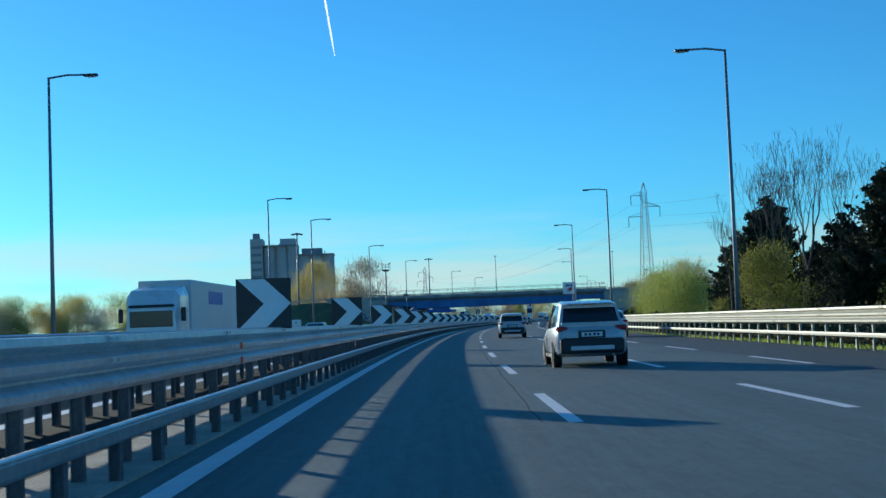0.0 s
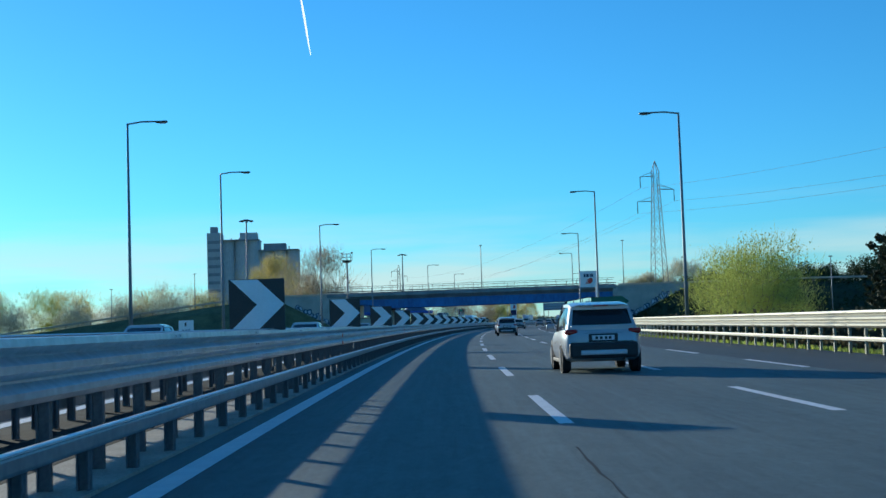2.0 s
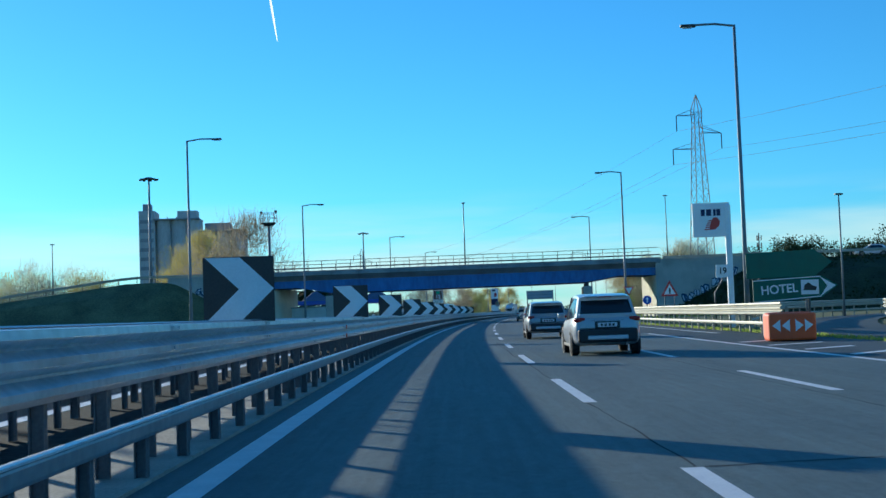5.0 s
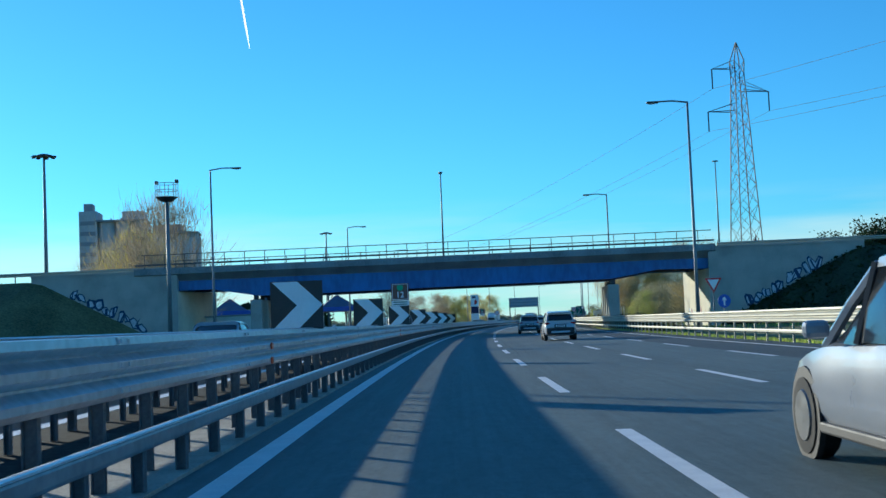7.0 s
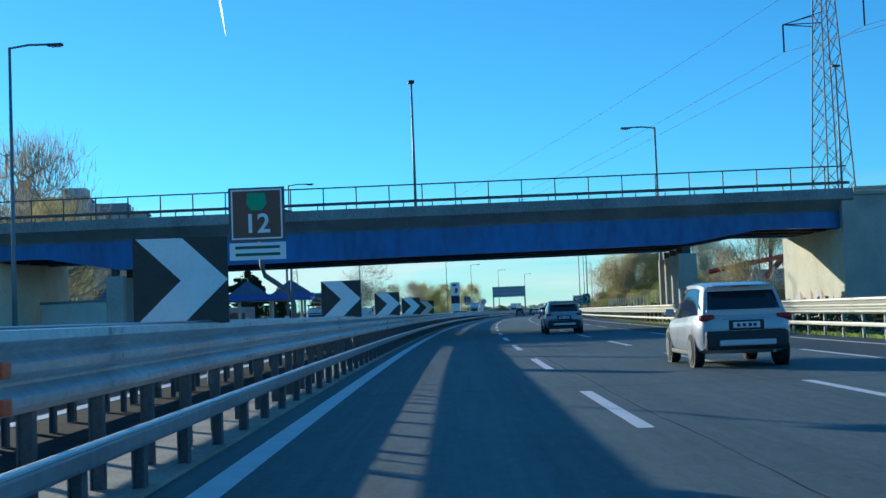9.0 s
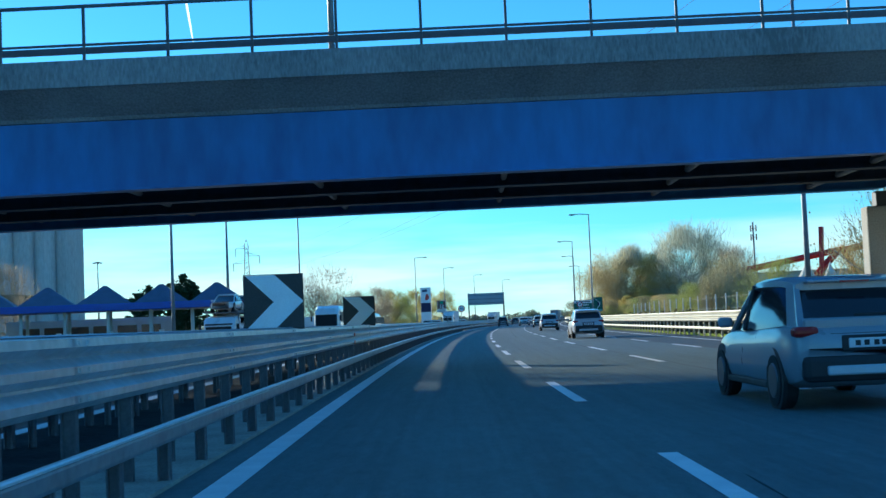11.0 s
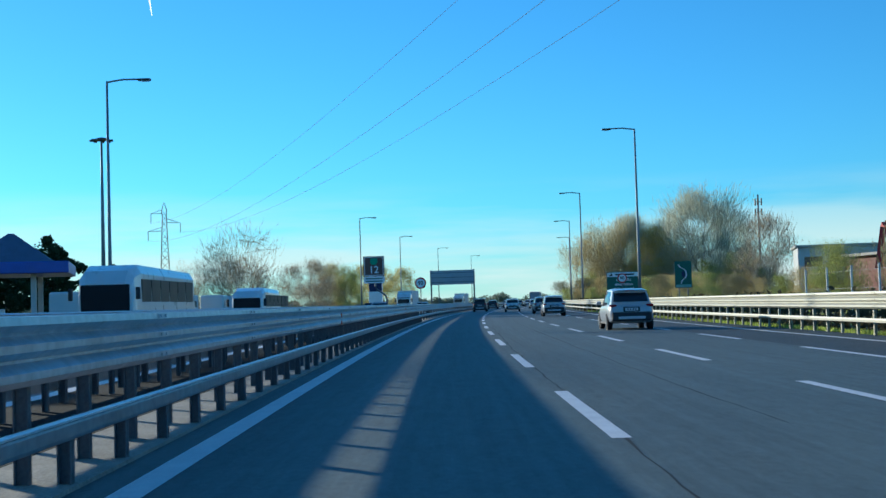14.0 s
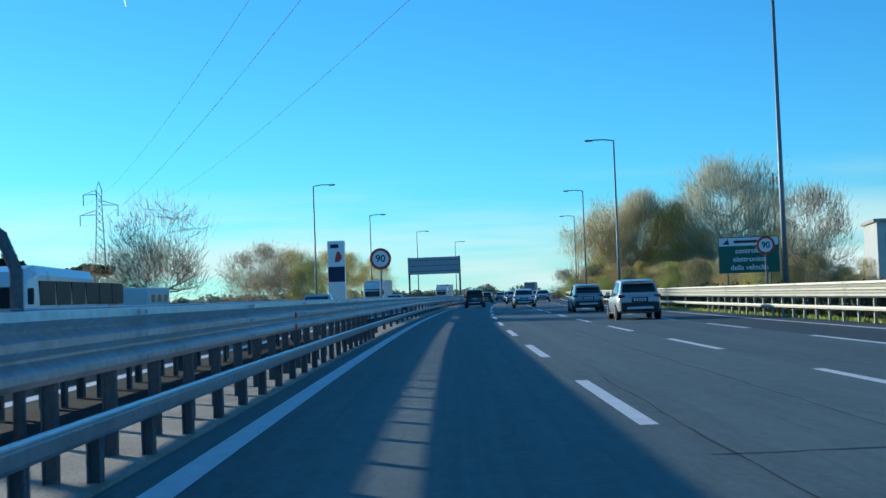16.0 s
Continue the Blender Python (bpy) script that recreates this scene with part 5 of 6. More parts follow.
def soft_crown(seed, h, w, low=0.12, clusters=600, per=14, twig=0.9, limbs=26, leaf=0.0, leaves=0, bark=None, crownmat=None, trunk=0.35, fullest=0.45, lift=0.35, thin=0.035, stems=1, fill=0.42, taper=0.8, loose=0.75, lobes=0):
    """A full crown: limbs fork from the trunk, and brushes of fine twigs fill an uneven egg; low: where the crown begins, fullest: where it is widest."""
    rng = random.Random(seed)
    wv, wf, lv, lf = [], [], [], []
    waves = [(rng.randint(1, 4), rng.uniform(0, 6.28), rng.uniform(2, 7), rng.uniform(0, 6.28)) for _ in range(7)]
    def radius(a, t):
        if t < fullest:
            e = math.sqrt(max(0.0, 1 - ((fullest - t) / fullest) ** 2 * taper))
        else:
            e = math.sqrt(max(0.0, 1 - ((t - fullest) / (1 - fullest)) ** 2))
        lump = sum(math.cos(n * a + p) * math.cos(f * t + q) for n, p, f, q in waves) / 7
        return w / 2 * e * (0.86 + 0.42 * lump)
    forks = []
    for st in range(stems):
        foot = Vector((rng.uniform(-1, 1), rng.uniform(-1, 1), 0)) * (w * 0.14 if stems > 1 else 0)
        fork = foot + Vector((rng.uniform(-0.03, 0.03) * h, rng.uniform(-0.03, 0.03) * h, h * (low + 0.06)))
        add_limb(wv, wf, foot - Vector((0, 0, 0.1)), fork, trunk, trunk * 0.75, 8)
        forks.append(fork)
    heart = Vector((0, 0, h * low))
    knots = []
    for _ in range(lobes):
        t, a = 0.06 + 0.94 * rng.random() ** 1.1, rng.uniform(0, 6.28)
        rr = radius(a, t) * rng.uniform(0.3, 1.0) ** 0.6
        knots.append(Vector((math.cos(a) * rr, math.sin(a) * rr, h * (low + (1 - low) * t * 0.93))))
    nodes = [(f, trunk * 0.6) for f in forks]
    for c in range(clusters):
        t = rng.uniform(0.0, 1.0) ** 0.8
        a = rng.uniform(0, 6.28)
        rr = radius(a, t) * rng.random() ** fill
        p = Vector((math.cos(a) * rr, math.sin(a) * rr, h * (low + (1 - low) * t * 0.97)))
        if lobes:
            p = rng.choice(knots) + Vector((rng.gauss(0, 1), rng.gauss(0, 1), rng.gauss(0, 1))) * w * 0.5 / math.sqrt(lobes)
            p.z = min(max(p.z, h * low * 0.8 + 0.1), h)
        out = (p - heart).normalized()
        if c < limbs * 4:
            # a limb grows from the nearest lower point of the limbs that stand
            f, r0 = min(nodes, key=lambda n: (n[0] - p).length + (6.0 * h if n[0].z > p.z - 0.02 * h else 0.0))
            d = p - f
            r1 = max(thin, min(r0 * 0.5, 0.012 * d.length + thin))
            r0 = min(r0 * 0.75, max(thin * 1.5, 0.03 * d.length + thin))
            mid = f.lerp(p, 0.5) + Vector((out.x, out.y, -0.35)) * d.length * 0.13
            n = 5 if c < limbs else 3
            prev = f
            for k in range(1, n + 1):
                u = k / n
                q = f * (1 - u) ** 2 + mid * 2 * u * (1 - u) + p * u * u + Vector((rng.uniform(-1, 1), rng.uniform(-1, 1), rng.uniform(-1, 1))) * d.length * 0.035
                ra, rb = r0 + (r1 - r0) * (k - 1) / n, r0 + (r1 - r0) * u
                add_limb(wv, wf, prev, q, ra, rb, 5 if c < limbs else 3)
                nodes.append((q, rb))
                prev = q
        for _ in range(per):
            d = (out + Vector((0, 0, lift)) + Vector((rng.gauss(0, 1), rng.gauss(0, 1), rng.gauss(0, 1))) * loose).normalized()
            b = p + Vector((rng.gauss(0, 1), rng.gauss(0, 1), rng.gauss(0, 1))) * twig * 0.45
            ln = twig * rng.uniform(0.5, 1.1)
            s = d.cross(Vector((rng.uniform(-1, 1), rng.uniform(-1, 1), rng.uniform(-1, 1)))).normalized() * thin * 0.7
            i = len(lv)
            lv.extend((b - s, b + s, b + d * ln))
            lf.append((i, i + 1, i + 2))
        for _ in range(leaves):
            q = p + Vector((rng.gauss(0, 1), rng.gauss(0, 1), rng.gauss(0, 1))) * twig * 0.6
            q.z = max(0.05, q.z)
            add_leaf(lv, lf, q, leaf * rng.uniform(0.6, 1.2), rng)
    return mesh_of("trunk", wv, wf, bark or BARK), mesh_of("crown", lv, lf, crownmat or LEAF_PALE)


def cone_meshes(seed, h, w, leafmat, leaf=0.25, n=12000, shoots=90, rise=0.5, low=0.0, tip_power=0.62):
    """A dense evergreen: pointed shoots of needles reach out and up from the trunk, so that the outline is ragged."""
    rng = random.Random(seed)
    wv, wf, lv, lf = [], [], [], []
    add_limb(wv, wf, Vector((0, 0, -0.1)), Vector((0, 0, h * 0.93)), 0.3, 0.04, 7)
    for k in range(shoots):
        t = low + (0.93 - low) * (k / shoots) ** 1.1
        a = k * 2.4 + rng.uniform(-0.4, 0.4)
        rad = w / 2 * (1 - t) ** tip_power * rng.uniform(0.6, 1.08) + 0.25
        root = Vector((0, 0, h * t * 0.92))
        tip = Vector((math.cos(a) * rad, math.sin(a) * rad, min(h * 1.0, root.z + rad * rise * rng.uniform(0.6, 1.5) + 0.3)))
        if k > shoots - 3:
            tip = Vector((rng.uniform(-0.3, 0.3), rng.uniform(-0.3, 0.3), h))
        add_limb(wv, wf, root, tip, 0.06, 0.015, 3)
        for _ in range(n // shoots):
            u = rng.uniform(0.1, 1.0) ** 0.8
            spread = (0.085 * w + 0.15) * (1.04 - u) ** 0.8
            p = root.lerp(tip, u) + Vector((rng.gauss(0, 1), rng.gauss(0, 1), rng.gauss(0, 0.75))) * spread * 0.62
            p.z = max(0.05, p.z)
            add_leaf(lv, lf, p, leaf * rng.uniform(0.6, 1.3), rng)
    return mesh_of("trunk", wv, wf, BARK), mesh_of("crown", lv, lf, leafmat)


def pine_meshes(seed, h, w):
    rng = random.Random(seed)
    wv, wf, lv, lf = [], [], [], []
    add_limb(wv, wf, Vector((0, 0, -0.1)), Vector((0.2, 0, h * 0.6)), 0.3, 0.2, 7)
    for k in range(15):
        a, rr = k * 2.4, w / 2 * math.sqrt((k + 0.5) / 15) * 0.85
        c = Vector((math.cos(a) * rr, math.sin(a) * rr, h * 0.86 - 0.1 * h * (rr / w * 2) ** 2 + rng.uniform(-0.3, 0.3)))
        add_limb(wv, wf, Vector((0.2, 0, h * rng.uniform(0.45, 0.6))), c, 0.1, 0.03, 4)
        for _ in range(190):
            v = Vector((rng.gauss(0, 1), rng.gauss(0, 1), rng.gauss(0, 0.5))).normalized() * rng.uniform(0.6, 1.0)
            add_leaf(lv, lf, c + Vector((v.x * w * 0.17, v.y * w * 0.17, v.z * h * 0.09)), 0.32, rng)
    return mesh_of("trunk", wv, wf, BARK), mesh_of("crown", lv, lf, LEAF_PINE)


def plant(name, meshes, x, y, label, scale=1.0, turn=0.0, group="", category="tree", z=-0.08):
    g = thing(name, pose(x, y, z, 0, 0, turn), label, category, group)
    g.scale = (scale, scale, scale)
    for n, me in zip(("trunk", "crown"), meshes):
        if len(me.polygons):
            part(n, me, None, g)


CONIFER = [cone_meshes(s, 13.8, 13.0, LEAF_DARK, 0.24, 17000, 110) for s in (1, 2, 3)]
CEDAR = [cone_meshes(s, 10, 10, LEAF_PINE, 0.26, 8000, 44, 0.1, 0.15, 0.34) for s in (4, 5)]
BUSH_OLIVE = [soft_crown(s, 5.5, 4.0, 0.02, 420, 8, 0.6, 14, 0.09, 16, crownmat=LEAF_BUSH, trunk=0.08, thin=0.018, fullest=0.35, taper=0.4, loose=0.5, lobes=16, lift=0.8) for s in (11, 12)]
BUSH_GREEN = [soft_crown(s, 6, 6.4, 0.02, 420, 9, 0.8, 22, 0.085, 12, crownmat=LEAF_GREEN, trunk=0.08, thin=0.018, fullest=0.4, taper=0.4, loose=0.45, lobes=15, lift=0.9) for s in (21, 22)]
TALL_BARE = [tree_meshes(s, 16, 0.26, 0.2, 0.3, 7, 2, 0.06, 1, 0.42, bark=BARK_DARK, leafmat=TWIG_DARK, twig=0.011) for s in (31, 32, 33)]
ROUND_BARE = [soft_crown(s, 23, 23, 0.06, 2100, 16, 1.9, 130, 0.08, 2, bark=BARK_PALE, crownmat=LEAF_PALE, trunk=0.6, thin=0.05, fullest=0.45, loose=0.3, lobes=110, lift=0.2) for s in (41, 42)]
WILLOW = [soft_crown(s, 20, 17, 0.03, 900, 13, 1.5, 70, 0.12, 10, bark=BARK_PALE, crownmat=m, trunk=0.4, thin=0.04, fullest=0.42, taper=0.35, loose=0.42, lobes=38, lift=0.5) for s, m in ((51, LEAF_YELLOW), (52, LEAF_BROWN), (53, LEAF_OLIVE))]
SCRUB = [soft_crown(s, 8, 8.5, 0.02, 460, 14, 1.0, 24, 0.08, 11, bark=BARK_PALE, crownmat=m, trunk=0.1, thin=0.026, fullest=0.4, taper=0.3, loose=0.42, lobes=18, lift=0.9) for s, m in ((61, LEAF_BROWN), (62, LEAF_OLIVE), (63, LEAF_DULL))]
HEDGE = [soft_crown(s, 9.5, 10, 0.02, 460, 16, 1.2, 30, 0.1, 8, bark=BARK_PALE, crownmat=m, trunk=0.15, thin=0.03, fullest=0.5, taper=0.3, loose=0.4, lobes=18, lift=0.8) for s, m in ((91, LEAF_PALE), (92, LEAF_YELLOW), (93, LEAF_OLIVE))]
OPEN_BARE = [soft_crown(s, 13.5, 11.5, 0.14, 460, 12, 1.5, 100, bark=BARK_PALE, crownmat=TWIG_BROWN, trunk=0.28, thin=0.034, fullest=0.55, lift=0.5, loose=0.34, lobes=30) for s in (71, 72)]
EVERGREEN = [soft_crown(s, 8.5, 10, 0.02, 420, 3, 0.8, 10, 0.2, 26, crownmat=LEAF_PINE, trunk=0.2, thin=0.03, fullest=0.5, taper=0.3, lobes=22) for s in (85, 86)]
PINE = [pine_meshes(s, 9.8, 8.0) for s in (81, 82)]

for k, (x, y, s) in enumerate(((29.8, 112.5, 0.83), (28.2, 117, 0.56), (29.6, 119, 0.66), (30.2, 125, 0.52), (32.5, 107, 0.5), (34, 101, 0.48), (30.6, 93.5, 0.6), (32.4, 87, 0.85), (34, 79, 0.95), (36.5, 71, 1.0), (38.5, 103, 0.72), (28.4, 104, 0.4), (29.6, 97, 0.4), (28.6, 87, 0.42), (41, 88, 0.9), (44, 76, 1.0))):
    plant("conifer", CONIFER[k % 3], x, y, "dense dark evergreen tree behind the guard rail", s, k * 77, "evergreens behind the guard rail")
for k, (x, y, s) in enumerate(((26.8, 101, 1.0), (28.2, 95.5, 0.96), (30.2, 92, 0.93), (24.2, 104, 0.7), (27.2, 98, 0.9))):
    plant("bare_tree", TALL_BARE[k % 3], x, y, "tall leafless tree with slender upright branches", s, k * 65, "leafless trees behind the guard rail")
for k, (x, y, s) in enumerate(((21.6, 81, 0.95), (24.8, 110, 0.42), (29.5, 78, 0.55))):
    plant("bush", BUSH_OLIVE[k % 2], x, y, "olive green bush behind the guard rail", s, k * 50, "bushes behind the guard rail", "bush")
for k, (x, y, s) in enumerate(((26.6, 152, 0.95), (30.2, 156, 1.2), (32.6, 161, 1.0), (28.6, 163, 1.1))):
    plant("bush", BUSH_GREEN[k % 2], x, y, "yellow-green spring bush beside the exit", s, k * 70, "spring bushes beside the exit", "bush")
for k in range(24):
    a = 41 + k * 4.6
    p = BRIDGE @ Vector((a, 14 + 2 * math.sin(k * 2.3), 0))
    plant("evergreen_oak", EVERGREEN[k % 2], p.x, p.y, "dark evergreen tree behind the embankment road", 0.74 + 0.09 * math.sin(k * 1.9) + 0.03 * min(k, 8), k * 40, "evergreens on the embankment", z=2.2)
WILLOWS = ((94, 606, 0.78, 1), (98, 600, 0.95, 1), (108, 596, 0.85, 0), (111, 606, 0.8, 2), (104, 590, 0.4, 0), (91, 592, 0.36, 2), (98, 588, 0.3, 0), (112, 574, 0.44, 2), (117, 570, 0.5, 2), (122, 574, 0.46, 2), (128, 580, 0.42, 1))
plant("bare_tree", ROUND_BARE[0], 118.5, 592, "large round leafless tree with pale grey twigs", 1.1, 20)
plant("bare_tree", ROUND_BARE[1], 104, 604, "broad pale tree among the brown ones", 0.86, 140)
for k, (x, y, s, v) in enumerate(WILLOWS):
    plant("willow", WILLOW[v], x, y, "broad tree in brown and yellow early spring leaf", s, k * 55, "trees in early leaf")
SHRUBS = [(46.5, 330, 0.6), (43.0, 333, 0.5), (49.5, 326, 1.12), (60, 384, 0.5), (57, 396, 0.5), (63, 408, 0.45), (66, 421, 0.4), (70, 436, 0.35)]
for k in range(20):
    p = at(468 + k * 7.5, 27 + 10 * abs(math.sin(k * 1.7)))
    SHRUBS.append((p.x, p.y, 0.32 + 0.14 * abs(math.sin(k * 2.9)) + 0.016 * k))
for k in range(40):
    SHRUBS.append((80 + k * 1.25, 570 + 9 * math.sin(k * 1.7), 0.4 + 0.3 * abs(math.sin(k * 2.1)) * abs(math.cos(k * 0.77))))
for k in range(26):
    p = at(628 + k * 9, 27 + 5 * abs(math.sin(k * 1.3)))
    SHRUBS.append((p.x, p.y, 0.6 + 0.25 * abs(math.sin(k * 2.3))))
for k, (x, y, s) in enumerate(SHRUBS):
    plant("shrub", SCRUB[k % 3], x, y, "tangled brown and green roadside shrub", s, k * 37, "roadside shrubs", "shrub")
plant("bare_tree", OPEN_BARE[1], 120.3, 560, "leafless tree with open spreading branches near the office", 1.2, 30)


def reed_meshes(seed, h, w, n=260):
    """A clump of giant reeds: straight stalks, long drooping leaves and feathery tips."""
    rng = random.Random(seed)
    sv, sf, lv, lf = [], [], [], []
    for _ in range(n):
        r, a = w / 2 * math.sqrt(rng.random()), rng.uniform(0, 6.28)
        foot = Vector((math.cos(a) * r, math.sin(a) * r, 0))
        hh = h * rng.uniform(0.6, 1.0) * (1.05 - 0.3 * (2 * r / w) ** 2)
        tip = foot + Vector((foot.x * 0.22 + rng.gauss(0, 0.25), foot.y * 0.22 + rng.gauss(0, 0.25), hh))
        mid = foot.lerp(tip, 0.55) + Vector((rng.gauss(0, 0.1), rng.gauss(0, 0.1), 0))
        add_limb(sv, sf, foot, mid, 0.03, 0.024, 3)
        add_limb(sv, sf, mid, tip, 0.024, 0.01, 3)
        for k in range(9):
            u = rng.uniform(0.1, 0.97)
            p = foot.lerp(tip, u)
            b = rng.uniform(0, 6.28)
            d = Vector((math.cos(b), math.sin(b), rng.uniform(0.7, 2.2))).normalized() * rng.uniform(0.45, 0.9)
            s = d.cross(Vector((0, 0, 1))).normalized() * 0.02
            i = len(lv)
            lv.extend((p - s, p + s, p + d * 0.6 + s * 0.8, p + d * 0.6 - s * 0.8, p + d + Vector((0, 0, -0.1))))
            lf.append((i, i + 1, i + 2, i + 3))
            lf.append((i + 3, i + 2, i + 4))
        for k in range(7):
            p = tip + Vector((rng.gauss(0, 0.04), rng.gauss(0, 0.04), rng.uniform(-0.6, 0.2)))
            add_leaf(lv, lf, p, 0.055, rng)
    return mesh_of("stem", sv, sf, STRAW), mesh_of("foliage", lv, lf, REED_LEAF)


STRAW = mat("reed_straw", (0.42, 0.36, 0.22), 0.7, vary=0.3, scale=2)
REED_LEAF = leaf_mat("reed_leaves", (0.46, 0.39, 0.2))
REEDS = [reed_meshes(s, 7.2, 4.4) for s in (66, 67)]
for k, (x, y, s) in enumerate(((53.6, 375, 0.9), (54.8, 378, 1.0), (56.6, 381.5, 1.0), (58.2, 385.5, 0.98), (60, 390, 0.95), (62, 395, 0.9), (51.8, 371.5, 0.75))):
    g = thing("giant_reed", pose(x, y, -0.08, 0, 0, k * 53), "clump of tall straw-coloured giant reeds behind the verge", "reeds", "reed clumps")
    g.scale = (s, s, s)
    for me in REEDS[k % 2]:
        part(me.name.split(".")[0], me, None, g)
# pale posts of the fence before the tents
fence = thing("fence", Matrix(), "wire fence on pale concrete posts before the tents", "fence")
FENCE_Y = [300 + 3.1 * k for k in range(24)]
for y in FENCE_Y:
    part("post", box(bmesh.new(), 0, 0, 1.05, 0.07, 0.07, 2.2, 0.012), PALE_WHITE, fence, m=along(y, 17.0, 0))
for z in (0.7, 1.3, 1.95):
    part("wire", tube(bmesh.new(), [at(y, 17.0, z) for y in FENCE_Y], 0.006, 3, cap=False), GALV_POST, fence)
for k, (x, y, s) in enumerate(((15.3, 521, 1.05), (28, 562, 0.72), (31, 566, 0.75), (-19.8, 324, 1.28), (-27, 340, 1.1), (-30, 430, 0.8), (5, 545, 0.7), (24, 600, 0.75))):
    plant("bare_tree", OPEN_BARE[k % 2], x, y, "leafless tree with open spreading branches beyond the far carriageway", s, k * 81, "leafless trees beyond the far carriageway")
for k, (x, y, s, v) in enumerate(((-44, 438, 1.14, 0), (35, 565, 0.45, 2), (33, 590, 0.5, 0), (41, 600, 0.5, 0), (48, 640, 0.55, 0), (56, 665, 0.55, 0))):
    plant("willow", WILLOW[v], x, y, "tree in yellow early spring leaf beyond the far carriageway", s, k * 63, "yellow trees beyond the far carriageway")
for k in range(30):
    x = -88 - k * 4.6
    plant("shrub", HEDGE[k % 3], x, 372 + 12 * math.sin(k * 1.3), "pale yellow-brown hedge tree far off", 1.0 + 0.3 * abs(math.sin(k * 2.2)), k * 41, "far hedge trees", "tree")
plant("willow", WILLOW[1], -24, 333, "brownish tree in early leaf behind the embankment", 0.64, 200)
HEDGE_NEAR = ((-47, 330, 0.95), (-51, 335, 1.1), (-55, 329, 1.15), (-59, 336, 1.05), (-63, 331, 1.0), (-68, 334, 0.95))
for k, (x, y, s) in enumerate(HEDGE_NEAR):
    plant("bare_tree", HEDGE[0 if k % 3 else 1], x, y, "pale early spring tree behind the embankment", s, k * 71, "trees behind the embankment")
for k, (x, y, s) in enumerate(((-17, 542, 1.2), (0, 575, 0.95), (-40, 480, 1.0), (-30, 560, 1.1))):
    plant("pine", PINE[k % 2], x, y, "umbrella pine beside the filling station", s, k * 60, "pines by the filling station")
for k, (x, y, s) in enumerate(((-8.4, 550, 1.0), (-14.5, 520, 1.35), (-24, 535, 1.2))):
    plant("cedar", CEDAR[k % 2], x, y, "dark cedar with level branches by the filling station", s, k * 60, "cedars by the filling station")
# the far belt of woods that closes the view
rng = random.Random(9)
lv, lf = [], []
for _ in range(460):
    y = rng.uniform(740, 1250)
    side = rng.random()
    c = at(y, rng.uniform(24, 170)) if side < 0.5 else at(y, -rng.uniform(24, 420))
    hh, ww = rng.uniform(2.6, 5.5) * (1.5 if c.x < -60 else 1.0), rng.uniform(3.5, 8)
    for _ in range(300):
        v = Vector((rng.gauss(0, 1), rng.gauss(0, 1), rng.gauss(0, 1))).normalized() * rng.random() ** 0.4
        add_leaf(lv, lf, Vector((c.x + v.x * ww, c.y + v.y * ww, max(0.0, hh * (0.35 + 0.65 * v.z)))), rng.uniform(0.5, 1.0), rng)
tagged(part("far_woods", mesh_of("far_woods", lv, lf, leaf_mat("hazy_leaves", (0.2, 0.24, 0.18))), None), "hazy belt of distant trees", "woods", kind="stuff")
# brown undergrowth behind the guard rail
lv, lf = [], []
for _ in range(34000):
    y = rng.uniform(250, 480) if rng.random() < 0.7 else rng.uniform(20, 126)
    p = at(y, 13.75 + abs(rng.gauss(0, 1.3)), 0)
    p.z = max(0.0, (0.85 + 0.3 * math.sin(p.y * 0.7) + 0.2 * math.sin(p.y * 2.3)) * rng.random())
    add_leaf(lv, lf, p, rng.uniform(0.06, 0.16), rng)
tagged(part("undergrowth", mesh_of("undergrowth", lv, lf, leaf_mat("dry_weeds", (0.09, 0.08, 0.045))), None), "dry brown weeds and brambles behind the guard rail", "plants", kind="stuff")
# low growth on the verges
lv, lf = [], []
for _ in range(40000):
    y = rng.uniform(0, 440)
    off = rng.uniform(13.36, 13.9) if rng.random() < 0.8 else rng.uniform(15, 30)
    if 128 < y < 250 and off > 14.2:
        continue
    p = at(y, off, -0.06)
    t = p + Vector((rng.uniform(-0.06, 0.06), rng.uniform(-0.06, 0.06), rng.uniform(0.05, 0.2)))
    w = Vector((rng.uniform(-1, 1), rng.uniform(-1, 1), 0)).normalized() * 0.05
    i = len(lv)
    lv.extend((p - w, p + w, t))
    lf.append((i, i + 1, i + 2))
tagged(part("verge_grass", mesh_of("verge_grass", lv, lf, leaf_mat("grass_blades", (0.42, 0.5, 0.11))), None), "tufts of fresh green grass along the verge", "grass", kind="stuff")
lv, lf = [], []
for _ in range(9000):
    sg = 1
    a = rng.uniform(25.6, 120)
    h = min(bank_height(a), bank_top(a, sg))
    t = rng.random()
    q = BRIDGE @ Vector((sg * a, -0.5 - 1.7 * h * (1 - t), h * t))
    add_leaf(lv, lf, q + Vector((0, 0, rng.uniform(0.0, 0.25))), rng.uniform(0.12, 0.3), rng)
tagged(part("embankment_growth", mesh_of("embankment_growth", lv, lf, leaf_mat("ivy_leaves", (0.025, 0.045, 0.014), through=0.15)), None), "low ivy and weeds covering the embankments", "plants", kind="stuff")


# ---- vehicles ----
TYRE = mat("tyre", (0.02, 0.02, 0.02), 0.85, vary=0.2, scale=8)
RIM = mat("alloy_rim", (0.16, 0.165, 0.17), 0.35, 0.8, vary=0.1, scale=6)
TAIL = mat("tail_light", (0.35, 0.01, 0.01), 0.25, vary=0.15, scale=8)
TAIL_ON = glow("lit_tail_light", (0.9, 0.04, 0.02), 1.5)
LAMP_W = mat("head_light", (0.75, 0.76, 0.78), 0.15, vary=0.05)
